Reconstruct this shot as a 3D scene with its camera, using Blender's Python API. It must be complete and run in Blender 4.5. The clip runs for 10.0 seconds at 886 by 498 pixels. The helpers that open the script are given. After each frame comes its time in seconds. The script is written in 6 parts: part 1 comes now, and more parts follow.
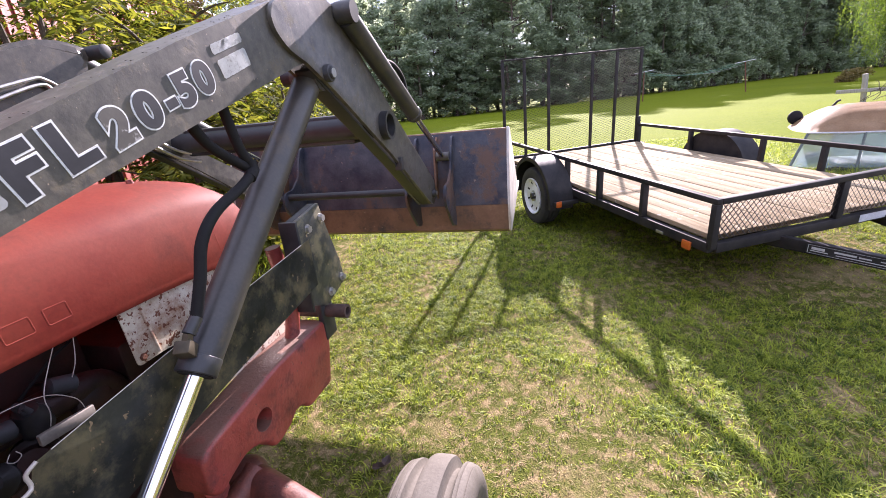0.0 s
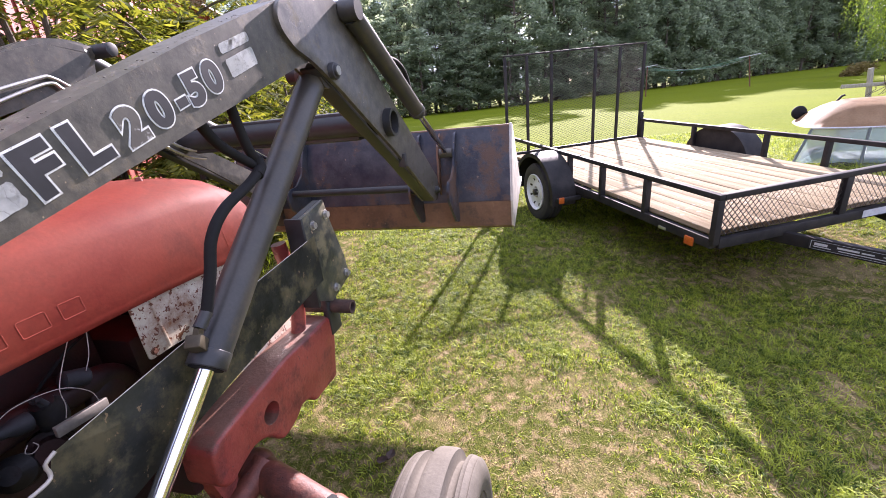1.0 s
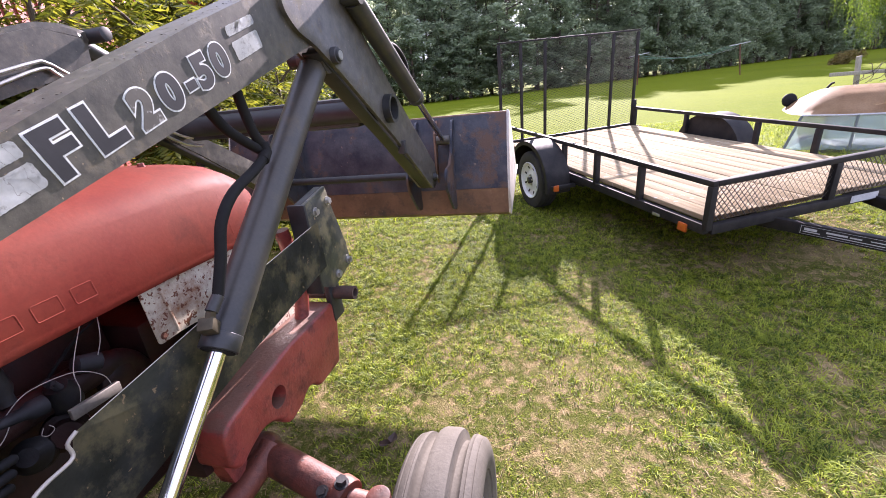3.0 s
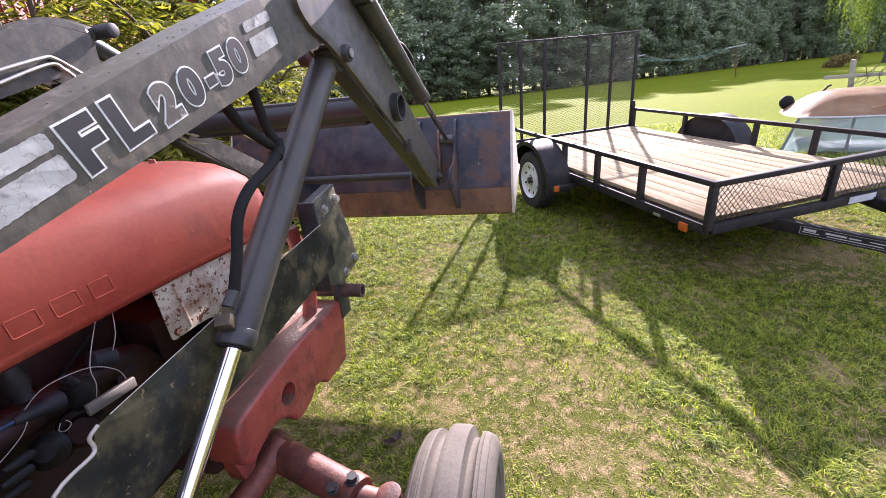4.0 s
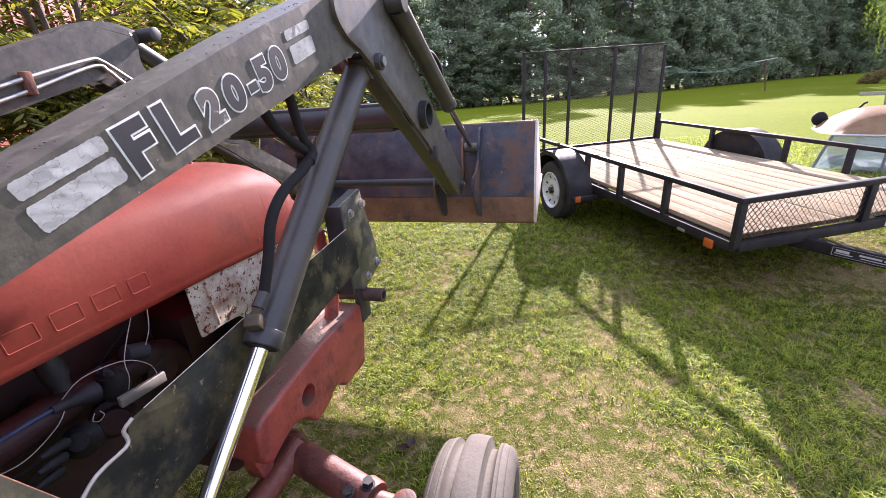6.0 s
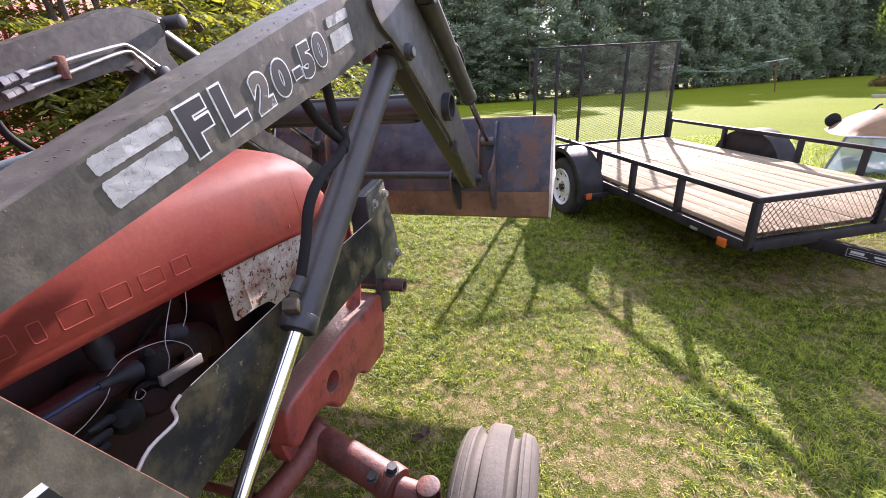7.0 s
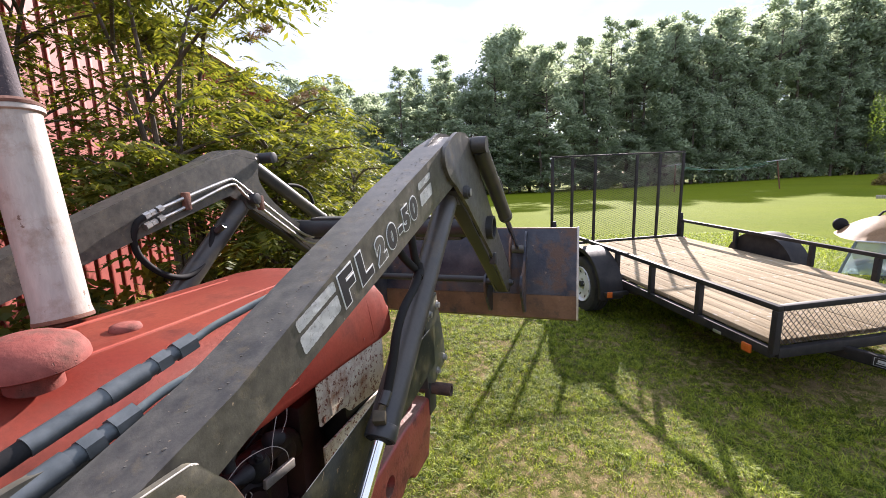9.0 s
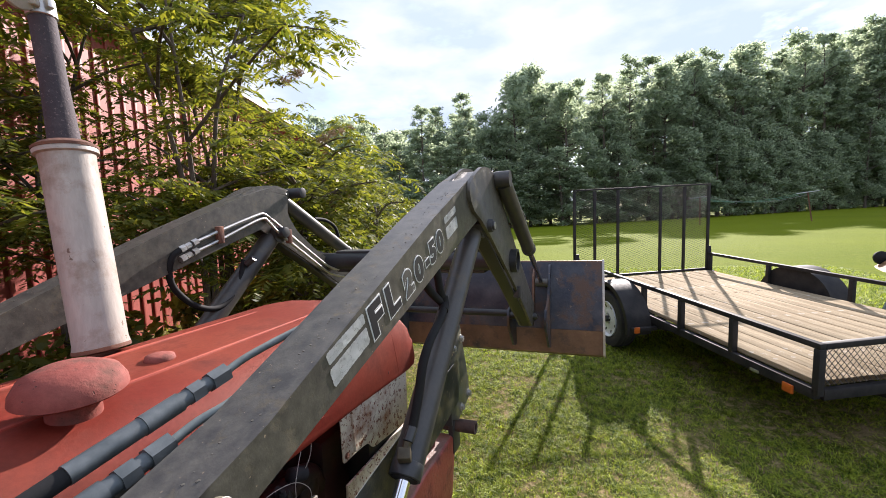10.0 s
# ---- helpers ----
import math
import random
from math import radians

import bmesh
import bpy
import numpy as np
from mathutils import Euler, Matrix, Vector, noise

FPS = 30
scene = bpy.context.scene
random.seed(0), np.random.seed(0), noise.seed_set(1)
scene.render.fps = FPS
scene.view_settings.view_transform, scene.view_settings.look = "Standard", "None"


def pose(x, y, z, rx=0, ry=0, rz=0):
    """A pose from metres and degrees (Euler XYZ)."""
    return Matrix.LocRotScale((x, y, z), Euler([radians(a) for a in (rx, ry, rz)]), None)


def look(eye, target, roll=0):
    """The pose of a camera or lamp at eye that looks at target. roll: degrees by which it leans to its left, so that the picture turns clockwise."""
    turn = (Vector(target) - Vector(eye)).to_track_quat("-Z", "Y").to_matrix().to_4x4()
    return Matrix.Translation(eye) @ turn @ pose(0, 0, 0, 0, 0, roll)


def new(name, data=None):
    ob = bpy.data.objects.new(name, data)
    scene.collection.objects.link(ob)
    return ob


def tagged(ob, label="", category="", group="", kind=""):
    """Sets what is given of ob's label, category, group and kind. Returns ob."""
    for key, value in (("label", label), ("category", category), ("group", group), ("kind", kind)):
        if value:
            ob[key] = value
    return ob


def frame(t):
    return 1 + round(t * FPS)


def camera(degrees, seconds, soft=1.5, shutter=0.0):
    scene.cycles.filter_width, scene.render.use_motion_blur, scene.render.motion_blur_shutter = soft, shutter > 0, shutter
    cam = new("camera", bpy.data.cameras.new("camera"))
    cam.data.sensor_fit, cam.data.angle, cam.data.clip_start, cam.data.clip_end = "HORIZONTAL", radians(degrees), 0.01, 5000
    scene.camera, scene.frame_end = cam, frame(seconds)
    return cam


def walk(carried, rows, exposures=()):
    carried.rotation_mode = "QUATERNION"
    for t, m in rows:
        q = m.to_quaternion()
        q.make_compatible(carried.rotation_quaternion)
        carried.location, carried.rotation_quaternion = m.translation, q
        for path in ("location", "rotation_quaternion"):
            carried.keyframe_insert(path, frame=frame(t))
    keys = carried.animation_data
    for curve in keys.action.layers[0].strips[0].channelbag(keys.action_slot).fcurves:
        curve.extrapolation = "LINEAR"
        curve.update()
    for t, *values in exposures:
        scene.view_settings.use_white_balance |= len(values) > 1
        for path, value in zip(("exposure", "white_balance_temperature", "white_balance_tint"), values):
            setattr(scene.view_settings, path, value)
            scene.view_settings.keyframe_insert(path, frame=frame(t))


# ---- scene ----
from mathutils.bvhtree import BVHTree

cam = camera(93.4, 10.0, 0.9)
PATH = [
    (0, (0.571, 0.063, 1.591), (0.292, 1.931, 0.933), -5.8),
    (0.5, (0.568, 0.059, 1.594), (0.284, 1.923, 0.926), -5.9),
    (1, (0.567, 0.048, 1.596), (0.277, 1.909, 0.922), -6.0),
    (1.5, (0.561, 0.041, 1.596), (0.267, 1.898, 0.912), -5.9),
    (2, (0.55, 0.042, 1.591), (0.266, 1.894, 0.89), -6.0),
    (2.5, (0.548, 0.031, 1.59), (0.278, 1.877, 0.869), -6.2),
    (4, (0.49, 0.013, 1.587), (0.251, 1.862, 0.865), -5.7),
    (4.5, (0.487, -0.003, 1.597), (0.228, 1.852, 0.894), -5.3),
    (5, (0.483, 0.005, 1.598), (0.205, 1.861, 0.908), -4.9),
    (5.5, (0.48, 0.011, 1.599), (0.181, 1.866, 0.914), -4.7),
    (7, (0.394, -0.016, 1.59), (0.068, 1.825, 0.882), -3.3),
    (7.5, (0.348, -0.081, 1.585), (0.034, 1.774, 0.906), -2.5),
    (8, (0.312, -0.135, 1.621), (-0.009, 1.751, 1.039), -2.3),
    (8.5, (0.298, -0.168, 1.687), (-0.051, 1.751, 1.243), -2.3),
    (9, (0.284, -0.201, 1.756), (-0.099, 1.736, 1.438), -2.3),
    (9.5, (0.282, -0.21, 1.759), (-0.147, 1.731, 1.539), -2.4),
    (10, (0.27, -0.21, 1.757), (-0.206, 1.726, 1.6), -2.5),
]
walk(cam, [(t, look(eye, target, roll)) for t, eye, target, roll in PATH], [(0, 2.22, 5850, 34), (7.5, 2.22, 5850, 33), (8.5, 2.06, 5900, 27), (9.2, 1.74, 6000, 21), (10, 1.60, 6000, 19)])

# ---- light ----
SUN_HEADING, SUN_HEIGHT = 12.5, 27.2          # degrees right of +y, and above the horizon
world = bpy.data.worlds.new("sky")
scene.world = world
world.use_nodes = True
wn, wl = world.node_tree.nodes, world.node_tree.links
sky = wn.new("ShaderNodeTexSky")
sky.sky_type = "NISHITA"
sky.sun_disc = False
sky.sun_elevation = radians(SUN_HEIGHT)
sky.sun_rotation = radians(SUN_HEADING)
sky.air_density, sky.dust_density, sky.ozone_density = 1.0, 0.5, 1.2
# thin broken cloud over the sky
wc = wn.new("ShaderNodeTexCoord")
wm = wn.new("ShaderNodeMapping")
wm.inputs["Scale"].default_value = (1.0, 1.0, 2.6)
wz = wn.new("ShaderNodeTexNoise")
wz.inputs["Scale"].default_value, wz.inputs["Detail"].default_value, wz.inputs["Roughness"].default_value = 2.4, 7, 0.55
wr = wn.new("ShaderNodeValToRGB")
wr.color_ramp.elements[0].position, wr.color_ramp.elements[1].position = 0.22, 0.48
wx = wn.new("ShaderNodeMix")
wx.data_type = "RGBA"
wy = wn.new("ShaderNodeTexNoise")
wy.inputs["Scale"].default_value, wy.inputs["Detail"].default_value = 5.0, 6
wq = wn.new("ShaderNodeValToRGB")
wq.color_ramp.elements[0].position, wq.color_ramp.elements[1].position = 0.40, 0.62
wq.color_ramp.elements[0].color, wq.color_ramp.elements[1].color = (0.60, 0.70, 0.83, 1), (0.83, 0.87, 0.91, 1)
wv = wn.new("ShaderNodeVectorMath")
wv.operation = "SCALE"
wv.inputs["Scale"].default_value = 3.6
wl.new(wm.outputs["Vector"], wy.inputs["Vector"])
wl.new(wy.outputs["Fac"], wq.inputs["Fac"])
wl.new(wq.outputs["Color"], wv.inputs[0])
wl.new(wv.outputs[0], wx.inputs[7])
wl.new(wc.outputs["Generated"], wm.inputs["Vector"])
wl.new(wm.outputs["Vector"], wz.inputs["Vector"])
wl.new(wz.outputs["Fac"], wr.inputs["Fac"])
wl.new(wr.outputs["Color"], wx.inputs[0])
wl.new(sky.outputs["Color"], wx.inputs[6])
wl.new(wx.outputs[2], wn["Background"].inputs["Color"])
wn["Background"].inputs["Strength"].default_value = 0.118

sun = new("sun", bpy.data.lights.new("sun", "SUN"))
sun.data.energy, sun.data.angle, sun.data.color = 4.3, radians(0.6), (1.0, 0.90, 0.76)
sh, se = radians(SUN_HEADING), radians(SUN_HEIGHT)
sun.matrix_world = look((60 * math.sin(sh) * math.cos(se), 60 * math.cos(sh) * math.cos(se), 60 * math.sin(se)), (0, 0, 0))


# ---- materials ----
def material(name, a, b, rough=0.6, metal=0.0, scale=6.0, fine=60.0, bump=0.15, depth=0.004, spots=None, spot_at=0.62, spot_scale=9.0,
             rough_b=None, spec=0.5, coat=0.0, stretch=(1, 1, 1), vary=0.0, specks=None, speck_at=0.68, speck_scale=110.0, dust=None, dust_from=0.55, spot_soft=0.05):
    """Two colours mixed by a coarse noise, a fine grain over them, optional sharp spots of a third colour, and relief."""
    m = bpy.data.materials.new(name)
    m.use_nodes = True
    n, l = m.node_tree.nodes, m.node_tree.links
    p = n["Principled BSDF"]
    tc = n.new("ShaderNodeTexCoord")
    mp = n.new("ShaderNodeMapping")
    mp.inputs["Scale"].default_value = stretch
    l.new(tc.outputs["Object"], mp.inputs["Vector"])
    big, small = n.new("ShaderNodeTexNoise"), n.new("ShaderNodeTexNoise")
    for t, s, d in ((big, scale, 5), (small, fine, 4)):
        t.inputs["Scale"].default_value, t.inputs["Detail"].default_value, t.inputs["Roughness"].default_value = s, d, 0.6
        l.new(mp.outputs["Vector"], t.inputs["Vector"])
    ramp = n.new("ShaderNodeValToRGB")
    ramp.color_ramp.elements[0].position, ramp.color_ramp.elements[1].position = 0.34, 0.66
    ramp.color_ramp.elements[0].color, ramp.color_ramp.elements[1].color = (*a, 1), (*b, 1)
    l.new(big.outputs["Fac"], ramp.inputs["Fac"])
    grain = n.new("ShaderNodeMix")
    grain.data_type, grain.blend_type = "RGBA", "OVERLAY"
    grain.inputs[0].default_value = 0.35
    l.new(ramp.outputs["Color"], grain.inputs[6])
    l.new(small.outputs["Color"], grain.inputs[7])
    mono = n.new("ShaderNodeRGBToBW")
    l.new(small.outputs["Color"], mono.inputs[0])
    l.new(mono.outputs[0], grain.inputs[7])
    out = grain.outputs[2]
    mask = None
    if spots:
        sp = n.new("ShaderNodeTexNoise")
        sp.inputs["Scale"].default_value, sp.inputs["Detail"].default_value, sp.inputs["Roughness"].default_value = spot_scale, 8, 0.7
        l.new(tc.outputs["Object"], sp.inputs["Vector"])
        sr = n.new("ShaderNodeValToRGB")
        sr.color_ramp.elements[0].position, sr.color_ramp.elements[1].position = spot_at, spot_at + spot_soft
        l.new(sp.outputs["Fac"], sr.inputs["Fac"])
        mix = n.new("ShaderNodeMix")
        mix.data_type = "RGBA"
        mix.inputs[7].default_value = (*spots, 1)
        l.new(sr.outputs["Color"], mix.inputs[0])
        l.new(out, mix.inputs[6])
        out, mask = mix.outputs[2], sr.outputs["Color"]
    if dust:
        # dirt that has settled on the faces that look up
        ge, sx, dn = n.new("ShaderNodeNewGeometry"), n.new("ShaderNodeSeparateXYZ"), n.new("ShaderNodeTexNoise")
        dn.inputs["Scale"].default_value, dn.inputs["Detail"].default_value = 18, 6
        l.new(tc.outputs["Object"], dn.inputs["Vector"])
        l.new(ge.outputs["True Normal"], sx.inputs[0])
        ad = n.new("ShaderNodeMath")
        ad.operation = "MULTIPLY_ADD"
        ad.inputs[1].default_value, ad.inputs[2].default_value = 0.9, -0.45
        l.new(dn.outputs["Fac"], ad.inputs[0])
        sm = n.new("ShaderNodeMath")
        l.new(sx.outputs["Z"], sm.inputs[0])
        l.new(ad.outputs[0], sm.inputs[1])
        dr = n.new("ShaderNodeMapRange")
        dr.inputs["From Min"].default_value, dr.inputs["From Max"].default_value, dr.inputs["To Max"].default_value = dust_from, dust_from + 0.3, 0.85
        l.new(sm.outputs[0], dr.inputs["Value"])
        dm = n.new("ShaderNodeMix")
        dm.data_type = "RGBA"
        dm.inputs[7].default_value = (*dust, 1)
        l.new(dr.outputs[0], dm.inputs[0])
        l.new(out, dm.inputs[6])
        out = dm.outputs[2]
    speck_mask = None
    if specks:
        kn, kr, km = n.new("ShaderNodeTexNoise"), n.new("ShaderNodeValToRGB"), n.new("ShaderNodeMix")
        kn.inputs["Scale"].default_value, kn.inputs["Detail"].default_value, kn.inputs["Roughness"].default_value = speck_scale, 3, 0.6
        l.new(tc.outputs["Object"], kn.inputs["Vector"])
        kr.color_ramp.elements[0].position, kr.color_ramp.elements[1].position = speck_at, speck_at + 0.03
        l.new(kn.outputs["Fac"], kr.inputs["Fac"])
        km.data_type = "RGBA"
        km.inputs[7].default_value = (*specks, 1)
        l.new(kr.outputs["Color"], km.inputs[0])
        l.new(out, km.inputs[6])
        out, speck_mask = km.outputs[2], kr.outputs["Color"]
    if vary:
        oi, hs, mr = n.new("ShaderNodeObjectInfo"), n.new("ShaderNodeHueSaturation"), n.new("ShaderNodeMapRange")
        mr.inputs["To Min"].default_value, mr.inputs["To Max"].default_value = 1 - vary, 1 + vary
        l.new(oi.outputs["Random"], mr.inputs["Value"])
        l.new(mr.outputs[0], hs.inputs["Value"])
        l.new(out, hs.inputs["Color"])
        out = hs.outputs["Color"]
    l.new(out, p.inputs["Base Color"])
    p.inputs["Metallic"].default_value = metal
    p.inputs["Specular IOR Level"].default_value = spec
    p.inputs["Coat Weight"].default_value = coat
    rr = n.new("ShaderNodeMapRange")
    rr.inputs["To Min"].default_value = rough
    rr.inputs["To Max"].default_value = rough_b if rough_b is not None else min(1.0, rough + 0.2)
    l.new(mask if mask is not None else big.outputs["Fac"], rr.inputs["Value"])
    l.new(rr.outputs[0], p.inputs["Roughness"])
    bp = n.new("ShaderNodeBump")
    bp.inputs["Strength"].default_value, bp.inputs["Distance"].default_value = bump, depth
    height = small.outputs["Fac"]
    for k in (mask, speck_mask):
        if k is not None:
            hm = n.new("ShaderNodeMath")
            hm.operation = "MULTIPLY_ADD"
            hm.inputs[1].default_value = -0.6
            l.new(k, hm.inputs[0])
            l.new(height, hm.inputs[2])
            height = hm.outputs[0]
    l.new(height, bp.inputs["Height"])
    l.new(bp.outputs["Normal"], p.inputs["Normal"])
    return m


def leaf_material(name, a, b, through_colour, spec=0.4, thin=0.45, patch=0):
    """Leaves: two greens varied leaf by leaf, and light that comes through."""
    m = bpy.data.materials.new(name)
    m.use_nodes = True
    n, l = m.node_tree.nodes, m.node_tree.links
    p = n["Principled BSDF"]
    g = n.new("ShaderNodeNewGeometry")
    ramp = n.new("ShaderNodeValToRGB")
    ramp.color_ramp.elements[0].color, ramp.color_ramp.elements[1].color = (*a, 1), (*b, 1)
    tone = g.outputs["Random Per Island"]
    if patch:
        # neighbours share a tone
        tc, pn, add = n.new("ShaderNodeTexCoord"), n.new("ShaderNodeTexNoise"), n.new("ShaderNodeMath")
        pn.inputs["Scale"].default_value, pn.inputs["Detail"].default_value = patch, 3
        l.new(tc.outputs["Object"], pn.inputs["Vector"])
        spread = n.new("ShaderNodeMapRange")
        spread.inputs["From Min"].default_value, spread.inputs["From Max"].default_value = 0.3, 0.7
        spread.inputs["To Min"].default_value, spread.inputs["To Max"].default_value = -0.35, 0.35
        l.new(pn.outputs["Fac"], spread.inputs["Value"])
        l.new(tone, add.inputs[0])
        l.new(spread.outputs[0], add.inputs[1])
        tone = add.outputs[0]
    l.new(tone, ramp.inputs["Fac"])
    l.new(ramp.outputs["Color"], p.inputs["Base Color"])
    p.inputs["Roughness"].default_value = 0.55
    p.inputs["Specular IOR Level"].default_value = spec
    tr = n.new("ShaderNodeBsdfTranslucent")
    tm = n.new("ShaderNodeMix")
    tm.data_type, tm.blend_type = "RGBA", "MULTIPLY"
    tm.inputs[0].default_value = 1.0
    tm.inputs[7].default_value = (*through_colour, 1)
    l.new(ramp.outputs["Color"], tm.inputs[6])
    l.new(tm.outputs[2], tr.inputs["Color"])
    mx = n.new("ShaderNodeMixShader")
    mx.inputs["Fac"].default_value = thin
    l.new(p.outputs[0], mx.inputs[1])
    l.new(tr.outputs[0], mx.inputs[2])
    l.new(mx.outputs[0], n["Material Output"].inputs["Surface"])
    return m


def decal_material():
    """White film, tarnished in clouds and cracked into pieces."""
    m = material("cracked white decal", (0.50, 0.53, 0.52), (0.80, 0.82, 0.80), 0.45, 0.0, 20, 120, 0.1, 0.001, (0.13, 0.13, 0.12), 0.54, 26, 0.7, spot_soft=0.16)
    n, l = m.node_tree.nodes, m.node_tree.links
    p = n["Principled BSDF"]
    src = p.inputs["Base Color"].links[0].from_socket
    tc, v, r, x = n.new("ShaderNodeTexCoord"), n.new("ShaderNodeTexVoronoi"), n.new("ShaderNodeValToRGB"), n.new("ShaderNodeMix")
    v.feature = "DISTANCE_TO_EDGE"
    v.inputs["Scale"].default_value, v.inputs["Randomness"].default_value = 24, 1.0
    wn2, wa = n.new("ShaderNodeTexNoise"), n.new("ShaderNodeVectorMath")
    wn2.inputs["Scale"].default_value, wn2.inputs["Detail"].default_value = 40, 5
    wa.operation = "MULTIPLY_ADD"
    wa.inputs[1].default_value = (0.03, 0.03, 0.03)
    l.new(tc.outputs["Object"], wn2.inputs["Vector"])
    l.new(wn2.outputs["Color"], wa.inputs[0])
    l.new(tc.outputs["Object"], wa.inputs[2])
    l.new(wa.outputs[0], v.inputs["Vector"])
    r.color_ramp.elements[0].position, r.color_ramp.elements[1].position = 0.001, 0.006
    r.color_ramp.elements[0].color, r.color_ramp.elements[1].color = (1, 1, 1, 1), (0, 0, 0, 1)
    l.new(v.outputs["Distance"], r.inputs["Fac"])
    x.data_type = "RGBA"
    x.inputs[7].default_value = (0.24, 0.23, 0.21, 1)
    l.new(r.outputs["Color"], x.inputs[0])
    l.new(src, x.inputs[6])
    l.new(x.outputs[2], p.inputs["Base Color"])
    return m


LOADER = material("worn black loader paint", (0.046, 0.043, 0.037), (0.098, 0.091, 0.073), 0.38, 0.0, 30, 230, 0.24, 0.001, (0.112, 0.095, 0.060), 0.55, 20, 0.70, spot_soft=0.14, specks=(0.30, 0.23, 0.15), speck_at=0.70, speck_scale=130)
TOWER = material("scuffed olive-grey tower paint", (0.050, 0.047, 0.038), (0.105, 0.098, 0.076), 0.36, 0.0, 24, 300, 0.22, 0.0008, (0.128, 0.112, 0.070), 0.48, 44, 0.62, spot_soft=0.22, specks=(0.42, 0.40, 0.36), speck_at=0.745, speck_scale=120)
LOADER_DARK = material("black steel paint", (0.012, 0.013, 0.014), (0.030, 0.031, 0.032), 0.38, 0.0, 7, 120, 0.15, 0.001)
CAMO = material("patchy green black paint", (0.024, 0.028, 0.026), (0.062, 0.066, 0.056), 0.32, 0.0, 11, 120, 0.25, 0.0015, (0.185, 0.165, 0.092), 0.485, 9, 0.5, spot_soft=0.16, specks=(0.30, 0.22, 0.13), speck_at=0.67, speck_scale=48)
BARREL = material("black cylinder paint", (0.026, 0.028, 0.031), (0.062, 0.057, 0.047), 0.40, 0.0, 4, 140, 0.2, 0.001, (0.10, 0.082, 0.050), 0.54, 6, 0.58, spot_soft=0.2, specks=(0.17, 0.14, 0.09), speck_at=0.75, speck_scale=70)
RED = material("faded red tractor paint", (0.265, 0.033, 0.019), (0.385, 0.080, 0.043), 0.60, 0.0, 3, 110, 0.2, 0.001, (0.19, 0.038, 0.026), 0.52, 6, 0.74, spec=0.32, spot_soft=0.2, specks=(0.13, 0.035, 0.025), speck_at=0.735, speck_scale=60)
RED_CAST = material("red painted casting", (0.20, 0.030, 0.023), (0.30, 0.062, 0.045), 0.42, 0.0, 7, 80, 0.5, 0.003, (0.075, 0.018, 0.016), 0.50, 8, 0.65, spot_soft=0.16, specks=(0.06, 0.028, 0.024), speck_at=0.69, speck_scale=50, dust=(0.13, 0.075, 0.052), dust_from=0.62)
RED_CHALK = material("chalky red cap paint", (0.16, 0.034, 0.026), (0.24, 0.068, 0.050), 0.75, 0.0, 9, 90, 0.5, 0.002, (0.11, 0.045, 0.033), 0.53, 10, 0.9, spot_soft=0.15, spec=0.3, specks=(0.085, 0.035, 0.025), speck_at=0.68, speck_scale=60)
BOOT = material("grey rubber boot", (0.018, 0.019, 0.022), (0.045, 0.045, 0.049), 0.6, 0.0, 16, 90, 0.3, 0.001)
WIRE_BLUE = material("blue wire sheath", (0.03, 0.05, 0.11), (0.05, 0.08, 0.16), 0.5, 0.0, 20, 80, 0.1, 0.0005)
# engine red pulled near black: shade under the hood put into the colour
RED_SHADED = material("greasy engine red with bay shade in it", (0.012, 0.005, 0.005), (0.045, 0.012, 0.010), 0.5, 0.0, 9, 60, 0.4, 0.004)
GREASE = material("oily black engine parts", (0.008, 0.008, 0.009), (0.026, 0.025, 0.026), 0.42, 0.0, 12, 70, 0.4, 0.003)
AXLE = material("dusty red axle paint", (0.105, 0.026, 0.018), (0.205, 0.062, 0.037), 0.55, 0.0, 7, 70, 0.6, 0.003, (0.040, 0.017, 0.014), 0.44, 6, 0.6, spot_soft=0.22, specks=(0.06, 0.027, 0.02), speck_at=0.67, speck_scale=45)
WHITE_RUST = material("white panel paint with rust", (0.64, 0.56, 0.42), (0.80, 0.75, 0.63), 0.42, 0.0, 5, 90, 0.3, 0.002, (0.34, 0.15, 0.065), 0.47, 9, 0.85, spot_soft=0.20, specks=(0.19, 0.068, 0.034), speck_at=0.575, speck_scale=80)
CHROME = material("chrome rod", (0.80, 0.80, 0.80), (0.85, 0.85, 0.86), 0.06, 1.0, 20, 200, 0.02, 0.0005, rough_b=0.12)
ZINC = material("zinc plated steel", (0.42, 0.42, 0.41), (0.55, 0.54, 0.52), 0.35, 0.9, 20, 120, 0.1, 0.001)
DARK_RUST = material("dark rusted steel", (0.030, 0.020, 0.017), (0.072, 0.042, 0.031), 0.7, 0.0, 14, 90, 0.6, 0.003)
CERAMIC = material("pale ceramic", (0.20, 0.18, 0.155), (0.31, 0.285, 0.245), 0.7, 0.0, 20, 90, 0.3, 0.001)
BRASS = material("dirty brass fitting", (0.060, 0.050, 0.032), (0.13, 0.105, 0.062), 0.5, 0.4, 14, 90, 0.3, 0.001)
LINE_GREY = material("weathered grey-green line", (0.13, 0.15, 0.14), (0.22, 0.245, 0.235), 0.5, 0.3, 14, 90, 0.2, 0.001)
DULL = material("dull grey fitting", (0.065, 0.078, 0.083), (0.13, 0.145, 0.15), 0.4, 0.5, 14, 90, 0.2, 0.001)
WELD = material("rusty tan weld", (0.15, 0.085, 0.055), (0.33, 0.22, 0.15), 0.75, 0.0, 30, 120, 0.5, 0.002)
RUST = material("rusty steel", (0.085, 0.036, 0.024), (0.19, 0.080, 0.045), 0.8, 0.0, 14, 90, 0.6, 0.003)
